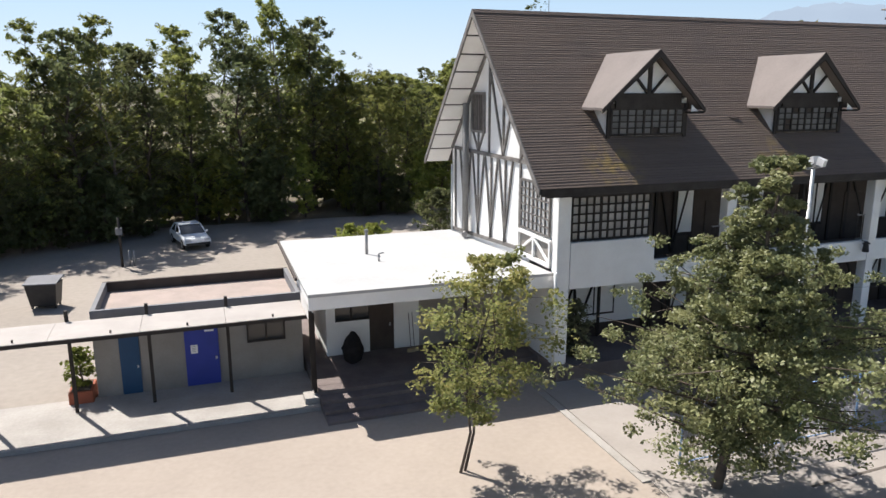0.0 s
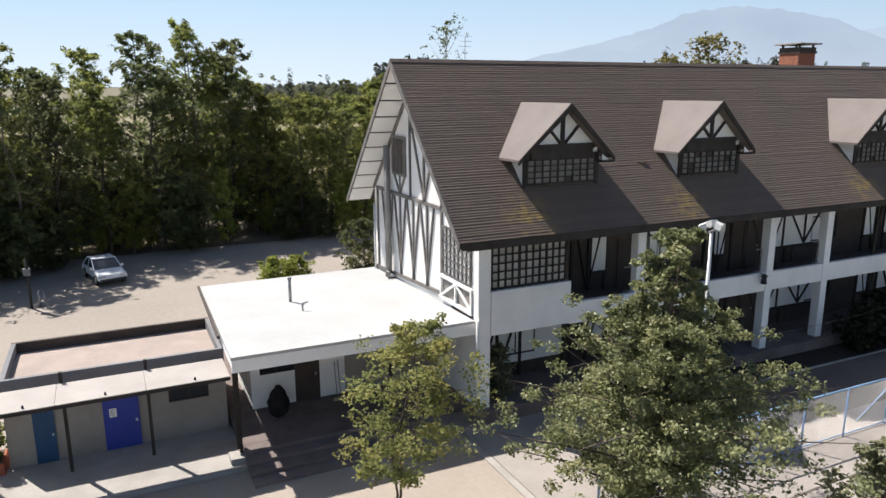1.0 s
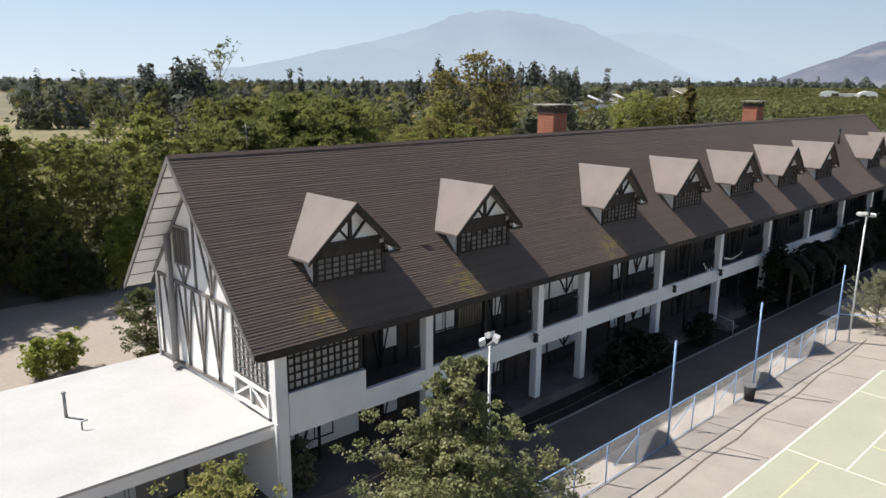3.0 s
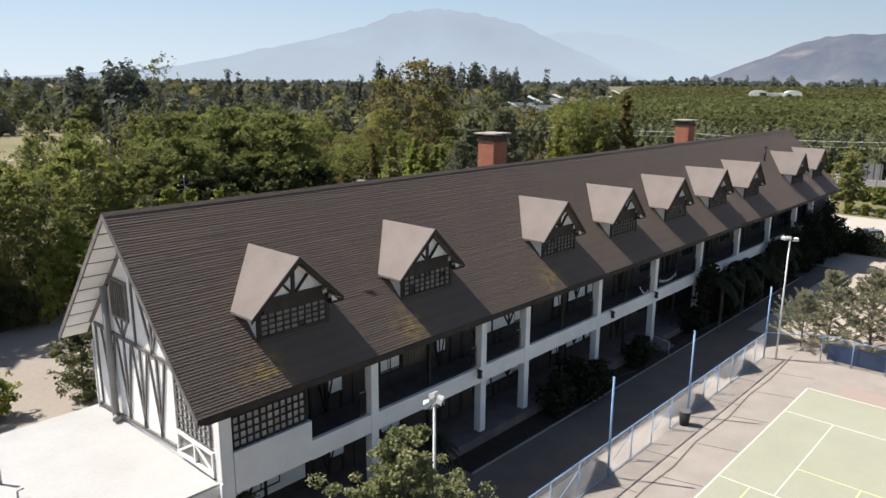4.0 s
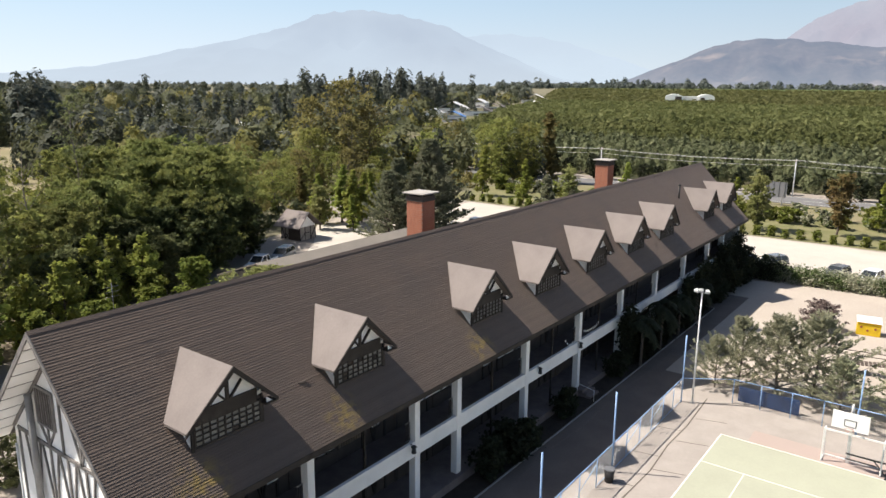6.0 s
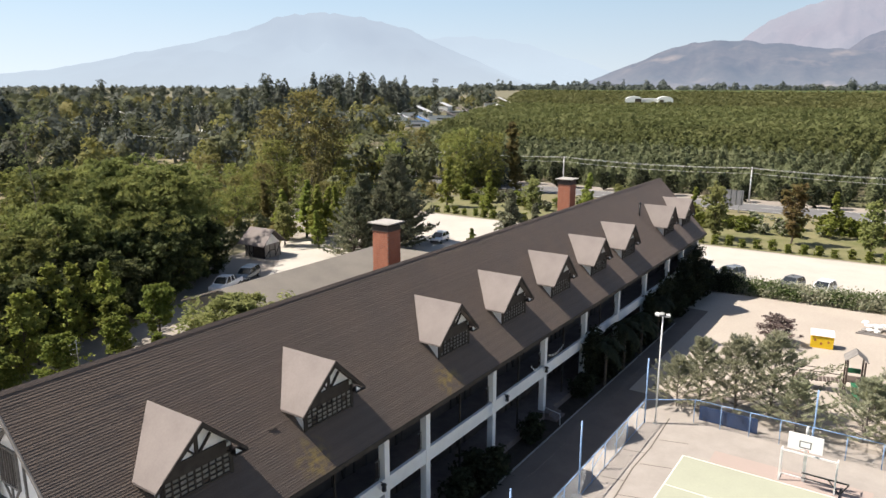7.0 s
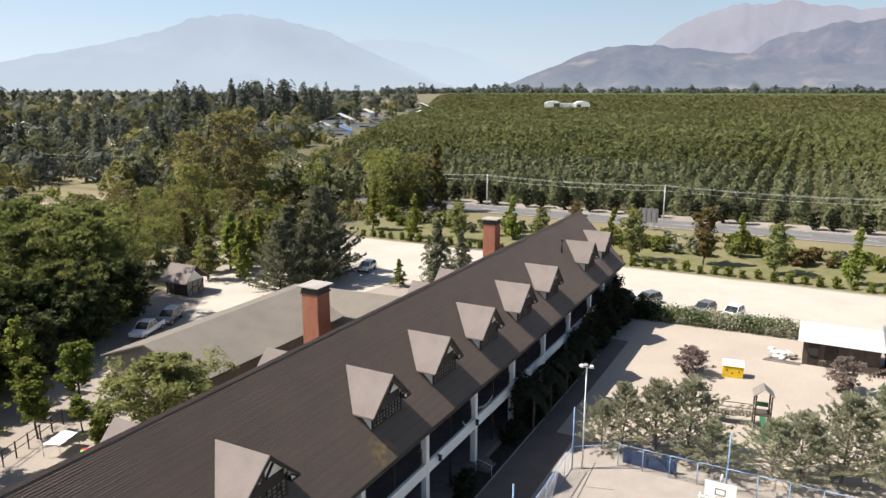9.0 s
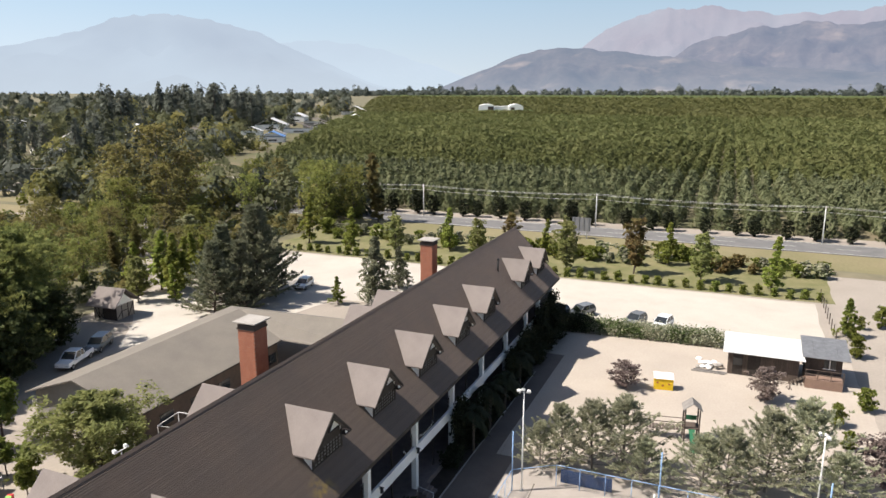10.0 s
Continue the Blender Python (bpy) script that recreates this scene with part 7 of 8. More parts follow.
pine = [pine_meshes(40 + i, 5.6, 3.75, PINE, PALEBARK, arms=7, shoots=8, needles=20) for i in range(3)]
for x, y, s, h, k in ((40.6, -6.9, 0.62, 0.70, 0), (41.3, -8.3, 0.72, 1.0, 1), (42.0, -10.8, 0.92, 1.05, 2), (42.4, -13.0, 1.08, 1.14, 0), (41.2, -14.9, 0.7, 0.70, 1), (42.0, -18.9, 0.8, 0.84, 2), (42.2, -20.9, 0.95, 0.98, 1), (43.8, -23.4, 1.0, 1.22, 0), (44.6, -25.8, 1.12, 1.36, 2), (42.6, -28.2, 0.85, 0.85, 1)):
    plant("grey_green_tree", pine[k], "spreading grey-green young pine beside the playground", "tree", x, y, x * 61 + y * 23, s * 1.18, "playground trees", sz=h * 0.94)
pb = tree_meshes(43, 2.6, 1.7, 0.05, 44, 3600, 0.10, PURPLE, PALEBARK, shape="round", rise=0.6, clump=0.36, trunk=0.02, stems=2, reach=(0.5, 1.05))
plant("purple_bush", pb, "sparse purplish bush standing in the sand", "bush", 59.4, -10.6, 0, 1.35, "purple bushes", sz=1.0)
plant("purple_bush", pb, "sparse purplish bush before the hut", "bush", 61.5, -23.9, 90, 1.25, "purple bushes")
plant("purple_bush", pb, "dark purplish bush at the yard's edge", "bush", 48.6, -31.6, 200, 1.6, "purple bushes", sz=1.35)
sm = tree_meshes(44, 3.0, 1.2, 0.05, 28, 2600, 0.14, GREENS, shape="round", rise=0.4, clump=0.45, trunk=0.025)
for x, y, s in ((58.0, -29.6, 0.75), (53.5, -30.0, 0.6), (62.5, -32.5, 0.8), (89.5, -35.5, 0.6), (84.5, -34.0, 0.6), (78, -33.6, 0.9), (91, -38, 1.0)):
    plant("green_bush", sm, "rounded green bush at the plot's edge", "bush", x, y, x * 17, s, "edge bushes")
con_s = tree_meshes(45, 5.2, 1.35, 0.06, 44, 3800, 0.16, GREENS, shape="cone", rise=0.1, clump=0.38, trunk=0.02)
plant("young_conifer", con_s, "young upright conifer beside the wire fence", "tree", 85.4, -33.6, 0, 1.0)

# hedge with flowers, as one long clipped run
rng = np.random.default_rng(50)
def hedge(name, x0, y0, x1, y1, w, h, n, size, material, label):
    t = rng.uniform(0, 1, n)
    a = np.stack([x0 + (x1 - x0) * t, y0 + (y1 - y0) * t, np.zeros(n)], 1)
    hh = h * (0.82 + 0.18 * np.sin(t * 37) * np.sin(t * 91 + 1) + 0.1 * rng.uniform(size=n))
    d = rng.normal(size=(n, 3))
    d /= np.linalg.norm(d, axis=1)[:, None]
    d[:, 2] = np.abs(d[:, 2])
    rr = rng.uniform(0.75, 1.05, n)
    p = a + np.stack([d[:, 0] * w * rr, d[:, 1] * w * rr, d[:, 2] ** 0.6 * hh * rr], 1)
    p[:, 2] = np.maximum(p[:, 2] * rng.uniform(0.3, 1.0, n) ** 0.5, 0.1)
    v, f = leaves(p, size, rng)
    ob = new(name, mesh_from(name, v, f, [material]))
    return tagged(ob, label, "hedge", kind="stuff")


hedge("flowering_hedge", 75.6, -2.0, 76.3, -19.6, 1.3, 2.4, 16000, 0.16, BLOSSOM, "long flowering hedge between playground and parking")
hedge("dark_hedge", 74.9, 1.0, 75.6, -4.0, 1.3, 3.0, 6000, 0.16, SHADY, "dark dense end of the hedge near the building")

# lawn shrubs: a row of clipped balls, beds behind and garden trees
ball = tree_meshes(51, 1.1, 0.62, 0.03, 18, 420, 0.16, GREENS, shape="round", rise=0.5, clump=0.34, trunk=0.03)
for i in range(44):
    y = -32 + 2.06 * i
    plant("clipped_shrub", ball, "small rounded shrub edging the lawn", "shrub", 101.6 + 0.3 * math.sin(i * 2.3), y, i * 70, 1.05 + 0.35 * ((i * 37) % 10) / 10, "lawn edge shrubs")
gard = [tree_meshes(52, 6.2, 1.7, 0.10, 44, 2500, 0.21, GOLD, shape="tall", rise=0.5, clump=0.5, trunk=0.018),
        tree_meshes(53, 6.4, 1.6, 0.12, 40, 2400, 0.22, RUSSET, shape="tall", rise=0.5, clump=0.5, trunk=0.018),
        tree_meshes(54, 6.5, 1.3, 0.06, 38, 2500, 0.21, BRIGHT, shape="cone", rise=0.5, clump=0.45, trunk=0.018)]
for x, y, k, s in ((105.2, 6.0, 0, 1.05), (107.5, -4.8, 1, 1.1), (106.1, -15.4, 0, 0.95), (105.0, -25.6, 2, 1.0), (115.8, -9.3, 2, 0.9), (116.3, 12.4, 2, 0.8), (104.4, 47.2, 2, 1.0), (105.5, 38.2, 0, 0.9), (107.6, 58.5, 2, 1.2), (112, 30, 2, 1.0), (111, 24, 0, 0.8), (118.2, 20, 1, 0.8)):
    plant("garden_tree", gard[k], "young garden tree standing on the lawn", "tree", x, y, x * 53 + y * 11, s * 1.35, "garden trees")
shrub2 = [tree_meshes(55, 2.0, 1.5, 0.03, 22, 480, 0.32, BLOSSOM, shape="round", rise=0.45, clump=0.5, trunk=0.02),
          tree_meshes(56, 2.2, 1.6, 0.03, 22, 480, 0.32, RUSSET, shape="round", rise=0.45, clump=0.5, trunk=0.02),
          tree_meshes(57, 2.4, 1.7, 0.03, 22, 480, 0.33, GREENS, shape="round", rise=0.45, clump=0.5, trunk=0.02)]
rng2 = random.Random(58)
for i in range(78):
    y = -34 + 1.24 * i + rng2.uniform(-0.8, 0.8)
    k = (1 if -24 < y < -14 and rng2.random() < 0.6 else rng2.choice([0, 2, 2, 0]))
    plant("garden_shrub", shrub2[k], "loose garden shrub in the roadside bed", "shrub", 118.2 + rng2.uniform(-5.5, 3.6), y, rng2.uniform(0, 360), rng2.uniform(0.7, 1.3), "garden shrubs")
dark_shrub = tree_meshes(59, 5.0, 1.9, 0.04, 34, 900, 0.36, SHADY, shape="tall", rise=0.5, clump=0.7, trunk=0.02)
for i in range(34):
    y = -75 + 5.6 * i + rng2.uniform(-1.4, 1.4)
    plant("verge_tree", dark_shrub, "dark rounded evergreen along the orchard's edge", "tree", 148.6 + rng2.uniform(-0.6, 0.6), y, rng2.uniform(0, 360), rng2.uniform(0.65, 1.15), "verge trees")

# conifers of the forecourt
spr = [pine_meshes(60 + i, 12.0, 5.2, SPRUCE, BARK, whorls=17, arms=8, shoots=9, needles=14, blade=0.46, base=0.025) for i in range(2)]
for x, y, s, k in ((63.6, 45.0, 0.80, 0), (66.8, 42.4, 0.78, 1), (71.4, 43.8, 1.12, 0), (75.6, 45.8, 1.02, 1), (69.0, 47.5, 0.9, 1)):
    plant("spruce", spr[k], "blue-green spruce with layered boughs on the forecourt", "tree", x, y, x * 41, s, "forecourt spruces")
grey_con = tree_meshes(62, 10.0, 3.0, 0.03, 96, 6000, 0.18, SPRUCE, shape="cone", rise=0.3, clump=0.55, trunk=0.014, flat=0.9, twigs=5, long=2.8)
plant("grey_cedar", grey_con, "dull grey-green cedar beside the gravel", "tree", 77.0, 27.4, 0, 1.0, "forecourt cedars")
plant("grey_cedar", grey_con, "dull grey-green cedar beside the gravel", "tree", 84.0, 27.0, 120, 0.7, "forecourt cedars")
plant("cone_shrub", con_s, "dark conical shrub on the gravel forecourt", "shrub", 73.4, 31.4, 0, 0.82)
for x, y, s in ((68.0, 56.0, 1.35), (71.5, 57.5, 1.3), (65.6, 53.6, 0.9), (69.5, 60, 1.5), (73, 61, 1.3), (75.5, 56.5, 1.25), (66.5, 61.5, 1.3), (63.4, 58.5, 1.1), (77.5, 60.5, 1.2)):
    plant("forecourt_tree", gard[2 if int(x * 2) % 3 else 0], "leafy young tree beside the lodge", "tree", x, y, x * 29, s, "lodge trees")

# bushes in the yard behind the building
bb_m = tree_meshes(63, 5.0, 2.9, 0.06, 70, 15000, 0.085, GOLD, shape="round", rise=0.6, long=2.8, flat=1.1, reach=(0.5, 1.05), clump=0.55, trunk=0.02)
plant("golden_bush", bb_m, "broad yellow-green bush behind the roof ridge", "bush", 26.3, 24.4, 0, 1.85, sz=1.38)
yt = tree_meshes(64, 5.4, 1.8, 0.30, 36, 2900, 0.19, GREENS, shape="round", rise=0.45, clump=0.55, trunk=0.02)
for x, y, s in ((26.4, 36.0, 1.15), (23.4, 37.6, 1.0), (21.0, 33.6, 0.9), (23.4, 31.4, 0.62), (21.6, 26.6, 0.6), (15.0, 31.5, 1.05), (12.0, 33.5, 0.95), (23.8, 29.0, 0.6)):
    plant("yard_tree", yt, "small leafy tree in the rear yard", "tree", x, y, x * 31, s, "yard trees")
lb = tree_meshes(65, 2.4, 1.3, 0.03, 26, 2200, 0.14, BRIGHT, shape="round", rise=0.5, clump=0.5, trunk=0.02)
plant("yard_bush", lb, "bright green bush behind the flat roof", "bush", -1.9, 20.5, 0, 0.9, "yard bushes")
plant("yard_bush", lb, "bright green bush behind the flat roof", "bush", -0.5, 20.8, 80, 0.85, "yard bushes")
db = tree_meshes(66, 4.4, 1.7, 0.03, 34, 3600, 0.16, DEEP, shape="round", rise=0.4, clump=0.6, trunk=0.02)
plant("dark_bush", db, "dark rounded bush at the gable's back corner", "bush", 3.4, 19.5, 0, 1.0)
plant("dark_bush", db, "dark bush at the end of the flowering hedge", "bush", 77.6, -1.6, 60, 0.55)
pm = tree_meshes(67, 1.3, 0.5, 0.03, 16, 700, 0.10, GREENS, shape="round", rise=0.5, clump=0.3, trunk=0.03)
plant("planter_shrub", pm, "leafy green shrub growing in a planter", "shrub", -14.2, 4.1, 0, 1.0, z=0.55)

# the wood on the left: several kinds, mixed
wood = [tree_meshes(70, 14.5, 4.1, 0.06, 72, 2400, 0.27, DEEP, shape="shoot", rise=0.6, clump=0.56, trunk=0.011, lean=0.035, flat=0.8, twigs=7, long=2.0, reach=(0.3, 1.45)),
        tree_meshes(71, 13.5, 4.0, 0.05, 70, 2300, 0.27, WOODGREEN, shape="shoot", rise=0.6, clump=0.56, trunk=0.011, lean=0.035, flat=0.8, twigs=7, long=2.0, reach=(0.3, 1.45)),
        tree_meshes(72, 11.5, 5.6, 0.10, 70, 3900, 0.36, WOODGREEN, shape="round", rise=0.35, clump=1.0, trunk=0.014, flat=0.5, long=2.0),
        tree_meshes(73, 7.5, 1.9, 0.03, 46, 2000, 0.21, BRIGHT, shape="shoot", rise=0.8, clump=0.5, trunk=0.012, flat=1.2, long=1.8),
        tree_meshes(74, 16.5, 3.2, 0.14, 56, 1900, 0.25, WOODGREEN, PALEBARK, shape="shoot", rise=0.7, clump=0.55, trunk=0.009, lean=0.04, flat=1.0, twigs=5, long=2.0, reach=(0.3, 1.45)),
        tree_meshes(75, 6.5, 3.0, 0.02, 52, 1900, 0.38, DEEP, shape="round", rise=0.5, clump=0.9, trunk=0.014, long=1.8),
        tree_meshes(76, 11.6, 7.4, 0.10, 120, 12000, 0.30, ACACIA, shape="round", rise=0.42, clump=0.95, trunk=0.014, flat=0.6, twigs=7, long=2.6)]
rng3 = random.Random(77)
spots = []


def scatter(n, xa, xb, ya, yb, gap, kinds, smin, smax, inside=lambda x, y: True):
    tries = 0
    made = 0
    while made < n and tries < n * 30:
        tries += 1
        x, y = rng3.uniform(xa, xb), rng3.uniform(ya, yb)
        if not inside(x, y) or any((x - a) ** 2 + (y - b) ** 2 < gap * gap for a, b in spots):
            continue
        spots.append((x, y))
        made += 1
        k = rng3.choice(kinds)
        plant("wood_tree", wood[k], ("dark leafy tree of the shady wood", "mid-green tree of the shady wood", "broad spreading tree of the shady wood", "narrow bright green tree at the wood's edge", "tall thin tree standing above the wood", "low dark undergrowth tree of the wood", "broad spreading feathery-leaved tree of the wood")[k], "tree", x, y, rng3.uniform(0, 360), rng3.uniform(smin, smax), "wood trees")


def in_wood(x, y):
    if x > 33 and y < 53:
        return False
    return y > 37.5 + max(0, x - 8) * 0.42 and y < 66 + 0.15 * x and x < 45


for x, y, k, s in ((35.5, 56.5, 6, 0.95), (42.0, 57.0, 6, 1.0), (27.5, 53.5, 6, 0.85), (47.5, 62.0, 6, 0.98), (21.0, 50.5, 6, 0.72), (34, 66, 6, 1.0), (42, 67, 6, 1.05), (35.2, 50.6, 6, 0.72), (14, 47, 2, 0.95)):
    spots.append((x, y))
    plant("wood_tree", wood[k], "broad spreading feathery-leaved tree of the wood", "tree", x, y, x * 33, s * 1.05, "wood trees", sz=s * 1.18)
scatter(6, -36, -9.5, 37.2, 40.2, 2.4, [0, 1, 1], 0.72, 0.97)
scatter(3, -9, 1, 41, 44, 1.8, [0, 1, 4], 0.9, 1.12)
scatter(6, 1.5, 11, 37.4, 41, 2.0, [0, 1, 1], 0.68, 0.88)
scatter(22, -30, 8, 34.8, 38.4, 1.6, [5, 5, 3], 0.45, 0.85)
for x, y, k, s in ((-25.4, 30.4, 0, 0.95), (-24.6, 26.2, 1, 0.9), (-26.5, 22.6, 0, 0.9), (-27.5, 25.5, 1, 0.9), (-20.6, 34.6, 4, 0.9), (-27, 35, 1, 0.75), (-23, 36.3, 0, 0.8), (-18.6, 36.6, 1, 0.9), (-31, 33, 0, 0.9), (-27.5, 29.5, 1, 0.75), (-22.8, 31.8, 1, 0.92), (-19.4, 33.0, 0, 0.85), (-17.4, 31.6, 0, 0.98), (-15.4, 33.2, 4, 0.92), (-20.2, 30.2, 1, 0.78), (-13.2, 34.8, 0, 0.9), (-21.8, 27.8, 0, 0.62), (-10.4, 36.0, 1, 0.95), (-6.6, 36.4, 0, 0.98), (-17.0, 39.6, 0, 1.0), (-7.4, 40.0, 0, 1.15), (-3.4, 40.0, 4, 1.02), (-0.9, 40.3, 0, 1.12), (-10.8, 39.8, 1, 1.12), (-5.3, 38.8, 1, 0.95), (1.3, 40.6, 1, 0.95), (-13.6, 39.4, 0, 0.92)):
    spots.append((x, y))
    plant("wood_tree", wood[k], "tall leafy tree at the edge of the wood", "tree", x, y, x * 33, s, "wood trees")
for x, y, s in ((-20.8, 29.4, 0.72), (-18.3, 30.1, 0.62), (-16.0, 31.2, 0.7), (-23.2, 28.0, 0.8), (-14.0, 32.6, 0.6)):
    spots.append((x, y))
    plant("wood_tree", wood[5], "low dark undergrowth tree of the wood", "tree", x, y, x * 33, s, "wood trees")
scatter(8, -34, -19, 27, 36, 2.8, [5, 1, 0, 4], 0.65, 0.95)
scatter(16, -26, 6, 38.6, 45, 1.7, [5], 0.7, 1.1)
# these trees wear the shade-dark leaves along the wood's near edge
shade_tree = tree_meshes(78, 9.0, 4.6, 0.05, 84, 6000, 0.34, WOODSHADE, shape="round", rise=0.4, clump=0.9, trunk=0.014, flat=0.6, twigs=5, long=1.9)
for x, y, s in ((35.6, 48.4, 0.95), (31.6, 49.6, 0.95), (40.2, 51.2, 0.95), (44.6, 52.6, 0.85), (26.5, 47.5, 0.9), (37.5, 53.5, 1.05), (21.5, 45.2, 0.85)):
    spots.append((x, y))
    plant("shade_tree", shade_tree, "dense dark tree at the shady edge of the wood", "tree", x, y, x * 47, s, "shade trees")
scatter(15, -40, 30, 40.5, 56, 3.2, [0, 1, 1, 2, 2], 0.66, 0.92, in_wood)
scatter(11, 18, 44, 70, 84, 3.4, [4, 1, 1, 0], 0.78, 1.05)
scatter(15, -46, 40, 37, 58, 2.2, [5, 5, 5, 3], 0.7, 1.1, lambda x, y: abs(y - (39.0 + max(0, x - 8) * 0.42)) < 2.6 and not (x > 33 and y < 53))
scatter(15, 2, 30, 36, 50, 1.8, [3], 0.6, 1.1, lambda x, y: abs(y - (37.0 + max(0, x - 8) * 0.42)) < 1.8)
scatter(5, -60, -36, 28, 70, 3.6, [0, 1, 2, 5], 0.75, 1.1, lambda x, y: y > 28 - (x + 24) * 0.1 and (x < -25 or y > 38))
# behind and beside the lane
mid = [tree_meshes(80, 13.5, 3.5, 0.14, 64, 1700, 0.29, OLIVE, PALEBARK, shape="tall", rise=0.6, clump=1.0, trunk=0.014, flat=0.8, twigs=6, long=1.8, reach=(0.3, 1.35)),
       tree_meshes(81, 11.0, 4.2, 0.06, 56, 1900, 0.36, WOODGREEN, shape="tall", rise=0.5, clump=1.0, trunk=0.014, twigs=6, long=1.8, reach=(0.3, 1.35)),
       tree_meshes(82, 15.0, 1.7, 0.03, 60, 2600, 0.36, DEEP, shape="column", rise=0.9, clump=0.8, trunk=0.010),
       tree_meshes(83, 9.0, 4.2, 0.03, 50, 3000, 0.36, SILVER, shape="round", rise=0.5, clump=1.1, trunk=0.014, long=2.2),
       tree_meshes(84, 13.0, 1.6, 0.03, 60, 2400, 0.36, OLIVE, shape="column", rise=0.9, clump=0.75, trunk=0.010)]
for x, y, k, s in ((109, 97, 0, 1.7), (104, 103, 0, 1.4), (114, 95, 0, 1.25), (106, 92, 0, 1.1), (99, 99, 1, 1.1), (122, 101, 1, 1.0), (124, 150, 3, 1.1), (90, 92, 1, 0.8), (84, 88, 1, 0.8), (128, 88, 1, 0.95), (120, 118, 3, 0.8), 
                   (130.5, 71, 1, 1.15), (127.5, 66.5, 1, 1.3), (131.0, 61.5, 1, 1.2), (133.2, 56.5, 4, 1.25),
                   (80, 70, 1, 0.55), (86, 76, 3, 0.6), (79, 86, 1, 0.7), (92, 96, 3, 0.55), (84, 102, 0, 0.75), (74, 74, 4, 0.6), (96, 110, 1, 0.6), (80, 66.5, 0, 0.55), (86, 69, 1, 0.6), (90, 78, 0, 0.7), (95, 88, 1, 0.7), (77, 78, 1, 0.65), (83, 84, 0, 0.7), (100, 82, 3, 0.6), (110, 88, 1, 0.7), (104, 96, 1, 0.75), (64, 84, 1, 0.75), (71, 104, 3, 0.75), (60, 104, 1, 0.8), (66, 72, 1, 0.7), (72, 80, 0, 0.62), (60, 70, 1, 0.7), (84, 80, 4, 0.55), (104, 84, 1, 0.6), (98, 74, 1, 0.5), (55, 69, 0, 0.75), (51, 73, 1, 0.9), (62, 77, 0, 0.7), (57, 82, 1, 0.85), (68, 88, 1, 0.8), (76, 94, 0, 0.75), (52, 86, 0, 0.8), (70, 96, 0, 0.7), (60, 94, 1, 0.8), (48, 92, 1, 0.8),
                   (150, 96, 0, 0.9), (158, 92, 1, 1.0), (155, 108, 1, 1.0), (150, 120, 1, 0.9), (154, 132, 1, 1.0), (152, 84, 1, 0.9)):
    plant("lane_tree", mid[k], ("tall half-yellowed autumn tree", "broad green tree near the road", "slim dark poplar near the road", "grey-green weeping tree in the meadow", "slim yellowing poplar near the road")[k], "tree", x, y, x * 13 + y * 7, s, "lane trees")
# brush and saplings that close the ground under the lane trees
r_u = np.random.default_rng(55)
under = []
for i in range(520):
    xx, yy = r_u.uniform(56, 126), r_u.uniform(61, 132)
    if yy < 61 + 0.25 * max(0, 74 - xx) or (xx > 84 and yy < 66) or abs(yy - (62 + 1.03 * (xx - 71))) < 3.6:
        continue
    h = r_u.uniform(0.9, 2.6) * (1.6 if r_u.uniform() < 0.15 else 1)
    under.append((xx, yy, h, r_u.uniform(0.9, 2.1), 0.0))
BRUSH_ROWS = (under[::3], under[1::3], under[2::3])

# thin dead tree
bv, bf = tree_meshes(90, 14.8, 3.2, 0.3, 26, 10, 0.2, DEEP, PALEBARK, shape="vase", rise=1.1, trunk=0.014, twigs=4)
for x, y in ((22.5, 60), (48, 78)):
    t = thing("dead_tree", "bare dead tree with forked grey branches", "tree", pose(x, y, 0, 0, 0, x * 9), "dead trees")
    put("trunk", bv, t)


tall_m = tree_meshes(91, 20.5, 2.6, 0.45, 30, 900, 0.25, DEEP, PALEBARK, shape="tall", rise=1.2, clump=0.7, trunk=0.008, lean=0.02, twigs=4, reach=(0.3, 1.3))
plant("gaunt_tree", tall_m, "tall gaunt tree with thin foliage above the wood", "tree", 30.5, 63.5, 0)


